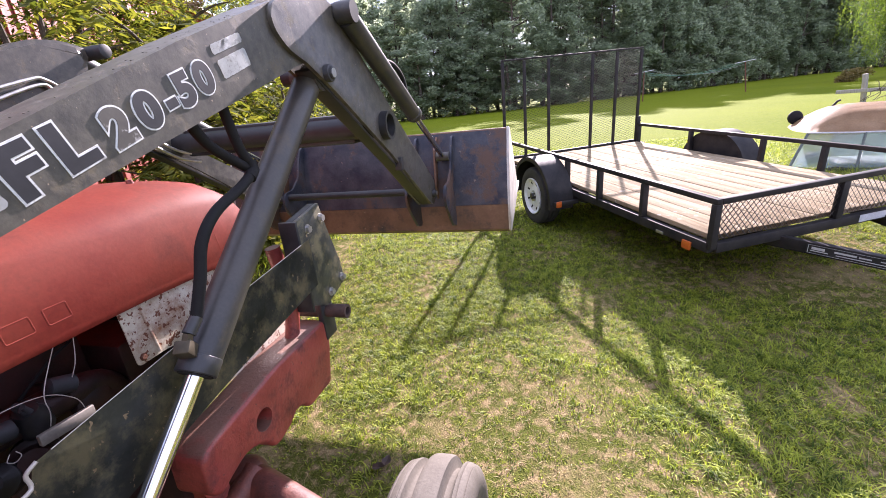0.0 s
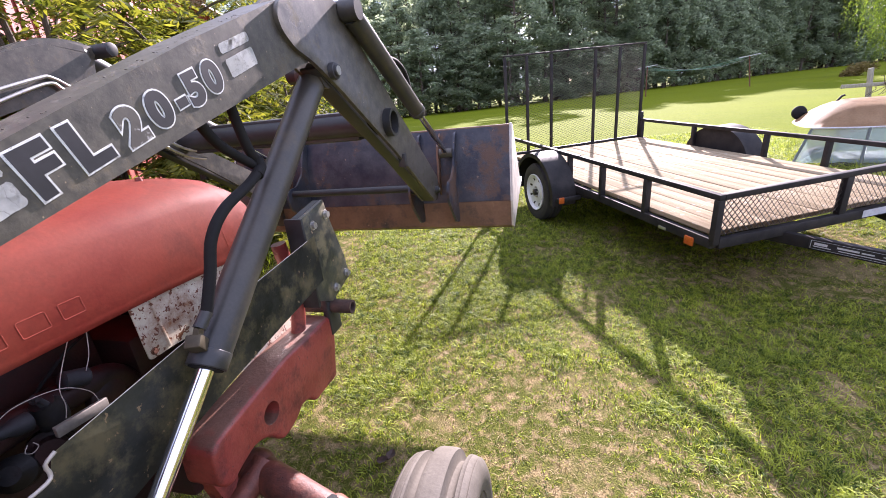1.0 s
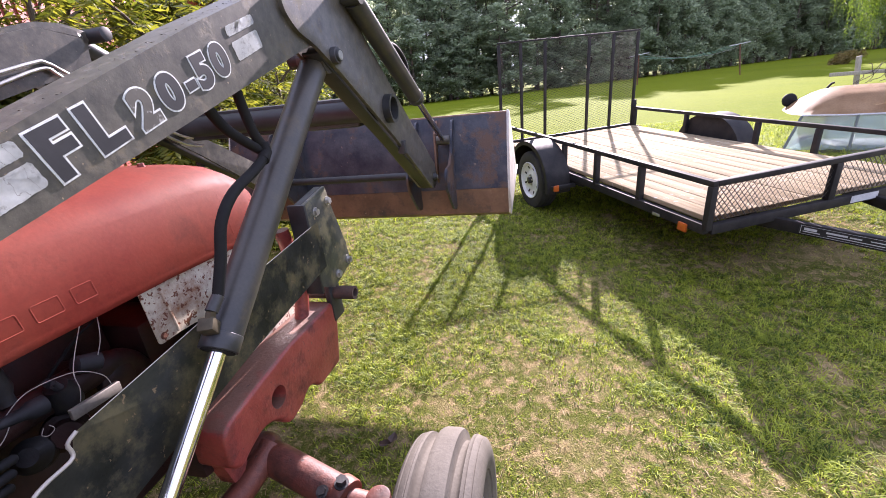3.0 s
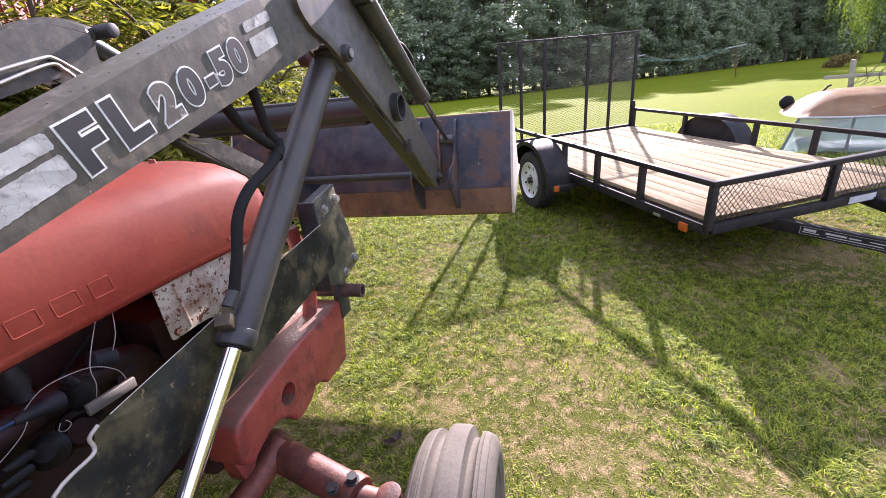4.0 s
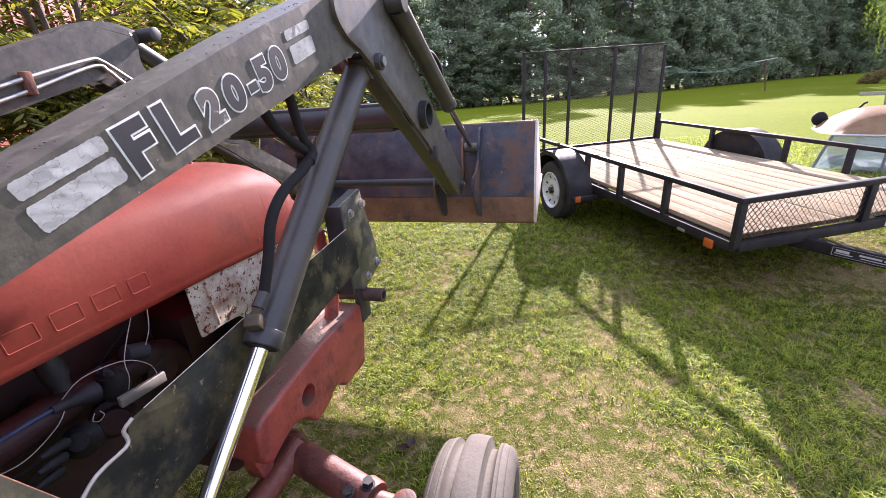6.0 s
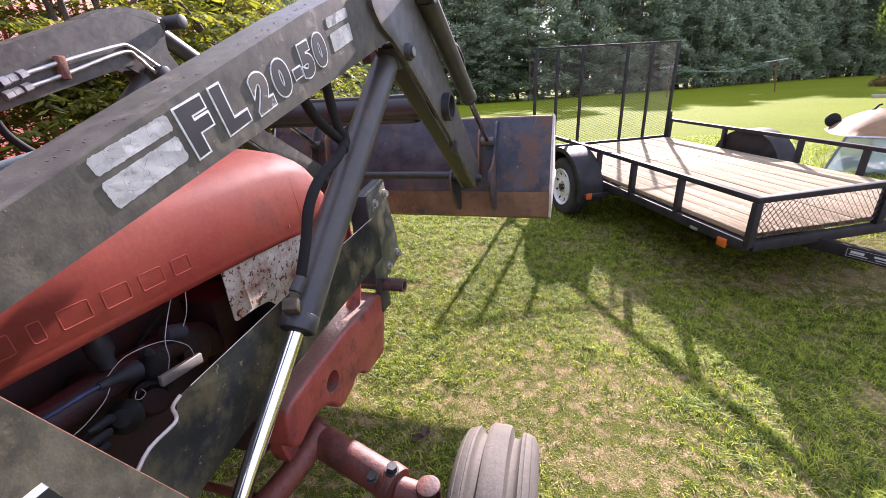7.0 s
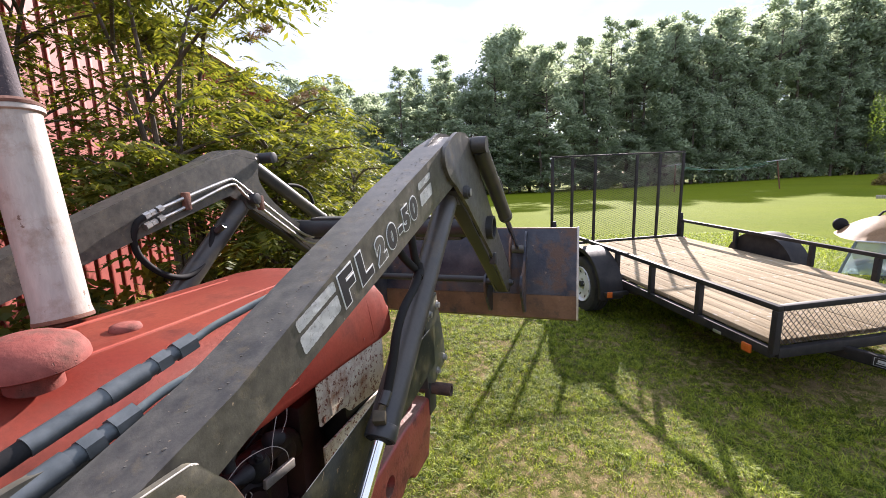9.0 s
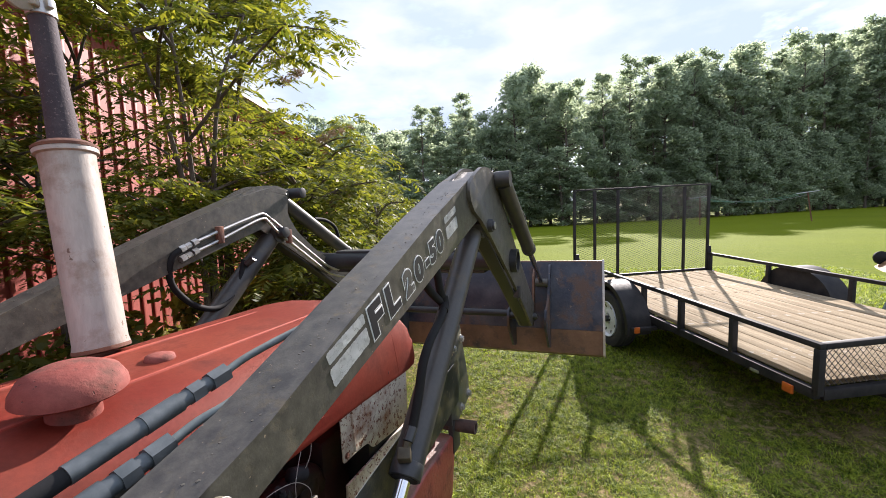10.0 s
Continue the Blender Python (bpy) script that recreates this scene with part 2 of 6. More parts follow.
BUCKET = material("worn bucket steel", (0.016, 0.021, 0.034), (0.066, 0.066, 0.074), 0.36, 0.2, 7, 60, 0.4, 0.003, (0.105, 0.064, 0.046), 0.50, 5, 0.7, spot_soft=0.10, specks=(0.17, 0.13, 0.10), speck_at=0.70, speck_scale=38)
BUCKET_RUST = material("rusted bucket heel", (0.105, 0.058, 0.034), (0.21, 0.115, 0.066), 0.5, 0.1, 4, 60, 0.45, 0.003, (0.045, 0.036, 0.033), 0.54, 6, 0.65, spot_soft=0.16, specks=(0.27, 0.20, 0.14), speck_at=0.71, speck_scale=40)
EDGE = material("bare worn edge", (0.40, 0.365, 0.32), (0.58, 0.545, 0.49), 0.4, 0.4, 12, 80, 0.2, 0.001)
RUBBER = material("black hose rubber", (0.006, 0.006, 0.007), (0.013, 0.013, 0.013), 0.7, 0.0, 20, 300, 0.2, 0.0005, spec=0.3)
TYRE = material("dusty tractor tyre", (0.088, 0.077, 0.062), (0.128, 0.114, 0.093), 0.8, 0.0, 7, 120, 0.5, 0.002, (0.070, 0.062, 0.052), 0.56, 14, 0.88, spot_soft=0.2, spec=0.25, specks=(0.20, 0.18, 0.15), speck_at=0.74, speck_scale=60)
TYRE_BLACK = material("road tyre rubber", (0.018, 0.018, 0.018), (0.040, 0.038, 0.035), 0.7, 0.0, 10, 80, 0.2, 0.001)
WHITE_RIM = material("white steel rim", (0.62, 0.65, 0.66), (0.74, 0.76, 0.77), 0.4, 0.0, 8, 60, 0.1, 0.001)
MUFFLER = material("chalky silver muffler", (0.29, 0.25, 0.215), (0.43, 0.385, 0.335), 0.5, 0.0, 3, 80, 0.35, 0.002, (0.21, 0.135, 0.085), 0.52, 5, 0.8, spot_soft=0.18, stretch=(1, 1, 0.25), specks=(0.15, 0.10, 0.07), speck_at=0.69, speck_scale=45)
PIPE = material("scorched exhaust pipe", (0.050, 0.040, 0.046), (0.095, 0.075, 0.080), 0.75, 0.2, 9, 160, 0.7, 0.002, specks=(0.14, 0.11, 0.11), speck_at=0.62, speck_scale=130)
TRAILER = material("black trailer paint", (0.014, 0.014, 0.015), (0.034, 0.031, 0.029), 0.62, 0.0, 7, 90, 0.2, 0.001, (0.13, 0.07, 0.04), 0.68, 18, 0.8, spec=0.22)
WOOD = material("weathered deck board", (0.225, 0.170, 0.100), (0.400, 0.325, 0.215), 0.86, 0.0, 2.4, 36, 0.7, 0.004, (0.13, 0.085, 0.048), 0.60, 7, 0.95, spot_soft=0.10, spec=0.06, stretch=(8, 0.55, 5), vary=0.11, specks=(0.43, 0.375, 0.295), speck_at=0.62, speck_scale=12)
GREY_WOOD = material("grey weathered wood", (0.22, 0.20, 0.17), (0.36, 0.33, 0.29), 0.8, 0.0, 5, 40, 0.5, 0.004, stretch=(5, 5, 0.7))
AMBER = material("amber lens", (0.42, 0.085, 0.012), (0.55, 0.125, 0.018), 0.2, 0.0, 30, 120, 0.05, 0.0005)
LENS_RED = material("red lens", (0.55, 0.02, 0.02), (0.65, 0.04, 0.03), 0.2, 0.0, 30, 120, 0.05, 0.0005)
DECAL_WHITE = decal_material()
DECAL_WORN = material("worn black decal", (0.05, 0.047, 0.04), (0.085, 0.08, 0.065), 0.5, 0.0, 20, 90, 0.05, 0.0005, (0.30, 0.30, 0.29), 0.56, 40, 0.7)
DECAL_BLACK = material("black decal", (0.008, 0.009, 0.013), (0.020, 0.020, 0.026), 0.35, 0.0, 14, 90, 0.05, 0.0005)
SIGN_WHITE = material("white sticker print", (0.42, 0.44, 0.46), (0.55, 0.57, 0.58), 0.4, 0.0, 14, 80, 0.05, 0.0005)
BARN = material("red barn sheet metal", (0.27, 0.046, 0.034), (0.37, 0.078, 0.056), 0.5, 0.0, 1.4, 30, 0.15, 0.002)
BARN_ROOF = material("grey roof sheet", (0.35, 0.35, 0.34), (0.46, 0.46, 0.45), 0.45, 0.4, 1.5, 30, 0.1, 0.002)
BARK = material("grey brown bark", (0.060, 0.045, 0.034), (0.13, 0.105, 0.08), 0.9, 0.0, 14, 60, 0.8, 0.01, stretch=(1, 1, 0.3))
CAR_TAN = material("sun-faded tan car paint", (0.33, 0.205, 0.105), (0.46, 0.32, 0.19), 0.55, 0.0, 3, 60, 0.08, 0.001, (0.22, 0.135, 0.08), 0.52, 2, 0.75, spot_soft=0.2, spec=0.2)
CAR_GREY = material("chalky grey car paint", (0.13, 0.16, 0.165), (0.20, 0.23, 0.235), 0.65, 0.0, 3, 60, 0.08, 0.001, (0.20, 0.14, 0.12), 0.62, 6, spec=0.2)
WIRE_PALE = material("pale wire sheath", (0.50, 0.44, 0.40), (0.60, 0.55, 0.50), 0.5, 0.0, 20, 80, 0.1, 0.0005)
LINE_GREEN = material("green line cord", (0.16, 0.36, 0.28), (0.22, 0.44, 0.34), 0.5, 0.0, 20, 80, 0.1, 0.0005)
LEAF_NEAR = leaf_material("sumac leaves", (0.055, 0.080, 0.018), (0.212, 0.216, 0.046), (1.9, 1.85, 0.65))
# leaves greyed and lifted, with the distant haze put into their colour
LEAF_HAZED = leaf_material("haze-paled woodland leaves", (0.085, 0.106, 0.080), (0.150, 0.172, 0.126), (3.8, 3.8, 3.3), 0.08, 0.72)
LEAF_DRY = leaf_material("dry bush leaves", (0.16, 0.13, 0.055), (0.30, 0.24, 0.11), (1.4, 1.3, 0.8), 0.1)
LEAF_WILLOW = leaf_material("willow leaves", (0.07, 0.12, 0.02), (0.14, 0.20, 0.04), (1.6, 1.6, 0.6))
BLADE = leaf_material("grass blades", (0.042, 0.082, 0.010), (0.375, 0.425, 0.060), (1.95, 2.0, 0.60), 0.25, patch=16)
BLADE_DRY = leaf_material("dry grass blades", (0.21, 0.155, 0.075), (0.52, 0.41, 0.225), (1.2, 1.1, 0.8))
SEED = material("dry flower head", (0.30, 0.20, 0.12), (0.48, 0.36, 0.24), 0.9, 0.0, 20, 60, 0.5, 0.004)


def glass_material(name, tint):
    m = bpy.data.materials.new(name)
    m.use_nodes = True
    p = m.node_tree.nodes["Principled BSDF"]
    p.inputs["Base Color"].default_value = (*tint, 1)
    p.inputs["Roughness"].default_value, p.inputs["Transmission Weight"].default_value, p.inputs["IOR"].default_value = 0.12, 0.55, 1.45
    return m


GLASS = glass_material("dusty car glass", (0.50, 0.60, 0.62))


def ground_material():
    """Mown grass with straw and bare earth patches near by, brighter even meadow far off."""
    m = bpy.data.materials.new("mown grass")
    m.use_nodes = True
    n, l = m.node_tree.nodes, m.node_tree.links
    p = n["Principled BSDF"]
    tc = n.new("ShaderNodeTexCoord")

    def noise_node(scale, detail=6, rough=0.6):
        t = n.new("ShaderNodeTexNoise")
        t.inputs["Scale"].default_value, t.inputs["Detail"].default_value, t.inputs["Roughness"].default_value = scale, detail, rough
        l.new(tc.outputs["Object"], t.inputs["Vector"])
        return t

    def ramp(src, p0, c0, p1, c1):
        r = n.new("ShaderNodeValToRGB")
        r.color_ramp.elements[0].position, r.color_ramp.elements[1].position = p0, p1
        r.color_ramp.elements[0].color, r.color_ramp.elements[1].color = (*c0, 1), (*c1, 1)
        l.new(src, r.inputs["Fac"])
        return r.outputs["Color"]

    def mix(fac, a, b):
        x = n.new("ShaderNodeMix")
        x.data_type = "RGBA"
        l.new(fac, x.inputs[0])
        l.new(a, x.inputs[6])
        l.new(b, x.inputs[7])
        return x.outputs[2]

    fine, mid, big, wide = noise_node(140, 4), noise_node(14), noise_node(1.6, 8, 0.65), noise_node(0.12, 4)
    green = ramp(fine.outputs["Fac"], 0.3, (0.026, 0.038, 0.007), 0.7, (0.145, 0.155, 0.030))
    straw = ramp(fine.outputs["Fac"], 0.3, (0.12, 0.085, 0.040), 0.7, (0.38, 0.295, 0.155))
    patch = ramp(big.outputs["Fac"], 0.53, (0, 0, 0), 0.68, (1, 1, 1))
    flecks = ramp(mid.outputs["Fac"], 0.48, (0, 0, 0), 0.62, (1, 1, 1))
    near = mix(patch, green, straw)
    near = mix(flecks, near, straw)
    meadow = ramp(wide.outputs["Fac"], 0.3, (0.100, 0.140, 0.003), 0.7, (0.155, 0.190, 0.005))
    sward = ramp(mid.outputs["Fac"], 0.35, (0.075, 0.112, 0.004), 0.65, (0.175, 0.198, 0.012))
    meadow = mix(ramp(big.outputs["Fac"], 0.40, (0.15, 0.15, 0.15), 0.62, (0.75, 0.75, 0.75)), meadow, sward)
    sp = n.new("ShaderNodeSeparateXYZ")
    l.new(tc.outputs["Object"], sp.inputs[0])
    far = n.new("ShaderNodeMapRange")
    far.inputs["From Min"].default_value, far.inputs["From Max"].default_value = 4.5, 8.5
    l.new(sp.outputs["Y"], far.inputs["Value"])
    l.new(mix(far.outputs[0], near, meadow), p.inputs["Base Color"])
    p.inputs["Roughness"].default_value = 0.9
    p.inputs["Specular IOR Level"].default_value = 0.04
    bp = n.new("ShaderNodeBump")
    bp.inputs["Strength"].default_value, bp.inputs["Distance"].default_value = 0.6, 0.02
    l.new(fine.outputs["Fac"], bp.inputs["Height"])
    l.new(bp.outputs["Normal"], p.inputs["Normal"])
    return m


GROUND = ground_material()


# ---- building helpers ----
def part(name, bm, mat, parent=None, label="", smooth=40, mats=()):
    """Links a bmesh as one mesh object, under a thing or a part."""
    me = bpy.data.meshes.new(name)
    bmesh.ops.recalc_face_normals(bm, faces=bm.faces)
    bm.to_mesh(me)
    bm.free()
    for m in (mat, *mats):
        me.materials.append(m)
    if smooth:
        for f in me.polygons:
            f.use_smooth = len(f.vertices) < 7
        me.set_sharp_from_angle(angle=radians(smooth))
    ob = new(name, me)
    ob.parent = parent
    if label:
        tagged(ob, label)
    return ob


def thing(name, m, label, category, group="", kind=""):
    ob = new(name)
    ob.empty_display_size = 0.1
    ob.matrix_world = m
    return tagged(ob, label, category, group, kind)


def add_box(bm, lo, hi, bevel=0.0, m=None):
    """A box between two corners."""
    c = [(lo[i] + hi[i]) / 2 for i in range(3)]
    s = [abs(hi[i] - lo[i]) for i in range(3)]
    r = bmesh.ops.create_cube(bm, size=1.0, matrix=Matrix.Translation(c) @ Matrix.Diagonal((*s, 1)))
    vs = r["verts"]
    if bevel:
        es = list({e for v in vs for e in v.link_edges})
        b = bmesh.ops.bevel(bm, geom=es, offset=min(bevel, min(s) * 0.45), segments=2, affect="EDGES", profile=0.5)
        vs = list({v for f in b["faces"] for v in f.verts} | {v for v in vs if v.is_valid})
    if m is not None:
        vs = list({v for v in vs if v.is_valid})
        bmesh.ops.transform(bm, matrix=m, verts=vs)
    return vs


def add_bar(bm, p, q, w, h, bevel=0.0, up=(0, 0, 1)):
    """A rectangular bar from p to q: w across, h along up."""
    p, q, up = Vector(p), Vector(q), Vector(up)
    d = q - p
    y = d.normalized()
    x = y.cross(up).normalized()
    z = x.cross(y)
    m = Matrix((x, y, z)).transposed().to_4x4()
    m.translation = (p + q) / 2
    return add_box(bm, (-w / 2, -d.length / 2, -h / 2), (w / 2, d.length / 2, h / 2), bevel, m)


def add_cyl(bm, p, q, r, r2=None, seg=24, bevel=0.0):
    p, q = Vector(p), Vector(q)
    d = q - p
    m = d.to_track_quat("Z", "Y").to_matrix().to_4x4()
    m.translation = (p + q) / 2
    res = bmesh.ops.create_cone(bm, cap_ends=True, segments=seg, radius1=r, radius2=r if r2 is None else r2, depth=d.length, matrix=m)
    if bevel:
        es = [e for e in {e for v in res["verts"] for e in v.link_edges} if any(len(f.verts) > 4 for f in e.link_faces)]
        bmesh.ops.bevel(bm, geom=es, offset=bevel, segments=2, affect="EDGES", profile=0.5)


def smooth_path(pts, n=6):
    """A rounded way through the points."""
    P = [Vector(p) for p in pts]
    out = []
    for i in range(len(P) - 1):
        a, b, c, d = P[max(i - 1, 0)], P[i], P[i + 1], P[min(i + 2, len(P) - 1)]
        for k in range(n):
            t = k / n
            out.append(0.5 * ((2 * b) + (c - a) * t + (2 * a - 5 * b + 4 * c - d) * t * t + (3 * b - a - 3 * c + d) * t ** 3))
    return out + [P[-1]]


def add_tube(bm, pts, r, seg=10, radii=None):
    """A round tube along points."""
    P = [Vector(p) for p in pts]
    rings, side = [], None
    for i, p in enumerate(P):
        d = (P[min(i + 1, len(P) - 1)] - P[max(i - 1, 0)]).normalized()
        if side is None:
            side = d.orthogonal().normalized()
        side = (side - d * side.dot(d)).normalized()
        other = d.cross(side)
        rr = radii[i] if radii else r
        rings.append([bm.verts.new(p + rr * (math.cos(2 * math.pi * k / seg) * side + math.sin(2 * math.pi * k / seg) * other)) for k in range(seg)])
    for a, b in zip(rings, rings[1:]):
        for k in range(seg):
            bm.faces.new((a[k], a[(k + 1) % seg], b[(k + 1) % seg], b[k]))
    bm.faces.new(rings[0][::-1])
    bm.faces.new(rings[-1])


def add_plate(bm, outline, x0, x1, bevel=0.0, steps=2):
    """A plate with an outline of (y, z), between x0 and x1."""
    a = [bm.verts.new((x0, y, z)) for y, z in outline]
    b = [bm.verts.new((x1, y, z)) for y, z in outline]
    fs = [bm.faces.new(a[::-1]), bm.faces.new(b)]
    n = len(a)
    for i in range(n):
        fs.append(bm.faces.new((a[i], a[(i + 1) % n], b[(i + 1) % n], b[i])))
    if bevel:
        es = list({e for f in (fs if steps < 3 else fs[:2]) for e in f.edges})
        bmesh.ops.bevel(bm, geom=es, offset=bevel, segments=steps, affect="EDGES", profile=0.5)


def add_lathe(bm, profile, m=None, seg=32, close=False):
    """A turned body from (r, z) pairs about z."""
    rings = []
    for r, z in profile:
        rings.append([bm.verts.new((r * math.cos(2 * math.pi * k / seg), r * math.sin(2 * math.pi * k / seg), z)) for k in range(seg)])
    pairs = list(zip(rings, rings[1:])) + ([(rings[-1], rings[0])] if close else [])
    for a, b in pairs:
        for k in range(seg):
            bm.faces.new((a[k], a[(k + 1) % seg], b[(k + 1) % seg], b[k]))
    if not close:
        if profile[0][0] > 1e-4:
            bm.faces.new(rings[0][::-1])
        if profile[-1][0] > 1e-4:
            bm.faces.new(rings[-1])
    if m is not None:
        bmesh.ops.transform(bm, matrix=m, verts=[v for ring in rings for v in ring])


def add_bolt(bm, p, axis, r=0.012, h=0.010):
    """A hexagon head with its washer."""
    p, axis = Vector(p), Vector(axis).normalized()
    add_cyl(bm, p, p + axis * h * 0.3, r * 1.35, seg=16)
    add_cyl(bm, p + axis * h * 0.3, p + axis * h * 1.3, r, seg=6)


def rounded(outline, radius, n=5):
    """The outline with its corners rounded; radius may be a list."""
    out, k = [], len(outline)
    for i, p in enumerate(outline):
        r = radius[i] if isinstance(radius, (list, tuple)) else radius
        a, b, c = Vector(outline[i - 1]), Vector(p), Vector(outline[(i + 1) % k])
        if r <= 0:
            out.append(tuple(b))
            continue
        u, v = (a - b), (c - b)
        r = min(r, u.length * 0.48, v.length * 0.48)
        s, e = b + u.normalized() * r, b + v.normalized() * r
        for j in range(n + 1):
            t = j / n
            out.append(tuple((1 - t) ** 2 * s + 2 * t * (1 - t) * b + t * t * e))
    return out


def text_part(name, words, size, m, mat, parent, depth=0.002, bold=0.0, shear=0.0, squeeze=1.0):
    """Lettering from the built-in font, as a mesh."""
    cu = bpy.data.curves.new(name, "FONT")
    cu.body, cu.size, cu.extrude, cu.offset, cu.shear, cu.resolution_u = words, size, depth, bold, shear, 6
    cu.space_character = 1.0
    tmp = new("lettering_source", cu)
    bpy.context.view_layer.update()
    me = bpy.data.meshes.new_from_object(tmp.evaluated_get(bpy.context.evaluated_depsgraph_get()))
    bpy.data.objects.remove(tmp)
    bpy.data.curves.remove(cu)
    me.materials.clear()
    me.materials.append(mat)
    me.transform(Matrix.Diagonal((squeeze, 1, 1, 1)))
    ob = new(name, me)
    ob.parent = parent
    ob.matrix_basis = m
    return ob


def joined_mesh(name, verts, faces, mat):
    me = bpy.data.meshes.new(name)
    me.from_pydata(verts, [], faces)
    me.materials.append(mat)
    return me


# ---- setting ----
def ground_height(x, y):
    """Nearly level; the field lies a little higher beyond the machine."""
    near = max(0.0, 1 - max(abs(x - 1), abs(y - 3)) / 14)
    t = min(1.0, max(0.0, (y - 2.4) / 2.8))
    return 0.035 * near * noise.noise(Vector((x * 0.55, y * 0.55, 0.3))) - 0.006 + 0.13 * t * t * (3 - 2 * t)


def build_ground():
    """One sheet to the horizon, finely cut and slightly uneven near the machine."""
    bm = bmesh.new()
    xs = [-900, -300, -120, -50, -25] + [x * 0.5 for x in range(-24, 31)] + [20, 30, 50, 120, 300, 900]
    ys = [-900, -300, -80, -30, -12] + [y * 0.5 for y in range(-10, 41)] + [25, 32, 40, 55, 80, 150, 400, 900]
    grid = []
    for y in ys:
        row = []
        for x in xs:
            row.append(bm.verts.new((x, y, ground_height(x, y))))
        grid.append(row)
    for a, b in zip(grid, grid[1:]):
        for i in range(len(xs) - 1):
            bm.faces.new((a[i], a[i + 1], b[i + 1], b[i]))
    ob = part("ground", bm, GROUND)
    tagged(ob, "mown green meadow with dry straw patches", "grass", kind="structure")
    return ob


build_ground()


def build_barn():
    """A long ribbed sheet-metal wall with a low roof, beyond the young trees."""
    heading = radians(13.6)
    barn = thing("barn", pose(-5.75, 5.4, 0, 0, 0, math.degrees(heading)), "long red sheet-metal barn behind young trees", "barn")
    top, y0, y1 = 4.5, -16.0, 11.0
    bm = bmesh.new()
    add_box(bm, (-0.12, y0, -0.05), (0, y1, top))
    add_box(bm, (-8.0, y1 - 0.12, -0.05), (-0.12, y1, top))
    add_box(bm, (-8.0, y0, -0.05), (-0.12, y0 + 0.12, top))
    add_box(bm, (-8.12, y0, -0.05), (-8.0, y1, top))
    wall = part("wall", bm, BARN, barn)
    rib_mesh = None
    y = y0 + 0.1
    while y < y1:
        if rib_mesh is None:
            b2 = bmesh.new()
            add_plate(b2, [(-0.022, 0.0), (0.022, 0.0), (0.022, top), (-0.022, top)], 0.002, 0.024, 0.006)
            rib = part("wall_rib", b2, BARN, wall)
            rib_mesh = rib.data
        else:
            rib = new("wall_rib", rib_mesh)
            rib.parent = wall
        rib.location = (0, y, 0)
        y += 0.23
    bm = bmesh.new()
    for s, x0, x1, z0, z1 in ((1, 0.35, -4.06, top + 0.02, top + 1.3), (2, -8.5, -4.06, top + 0.02, top + 1.3)):
        a = [bm.verts.new(p) for p in ((x0, y0 - 0.3, z0), (x0, y1 + 0.3, z0), (x1, y1 + 0.3, z1), (x1, y0 - 0.3, z1))]
        b = [bm.verts.new(v.co + Vector((0, 0, 0.05))) for v in a]
        bm.faces.new(a[::-1]), bm.faces.new(b)
        for i in range(4):
            bm.faces.new((a[i], a[(i + 1) % 4], b[(i + 1) % 4], b[i]))
    part("roof", bm, BARN_ROOF, barn, "pale sheet-metal roof")


build_barn()

# ---- tractor ----
HEADING = pose(0, 0, 0, 0, 0, -7.0)     # the tractor's forward axis is +y of its own frame
MID = -0.69                             # its middle plane
tractor = thing("tractor", HEADING, "old red farm tractor with faded paint on grass", "tractor")


def hood_section(y, top, side, low, half):
    """Half outline of the hood across, from its lower edge over the crown."""
    pts = [(half + 0.004, low), (half + 0.008, low + 0.02), (half, low + 0.08), (half - 0.018, side), (half - 0.055, side + (top - side) * 0.55),
           (half - 0.12, top - (top - side) * 0.14), (half * 0.45, top - 0.004), (0.0, top)]
    return [(MID + x, y, z) for x, z in pts] + [(MID - x, y, z) for x, z in pts[-2::-1]]


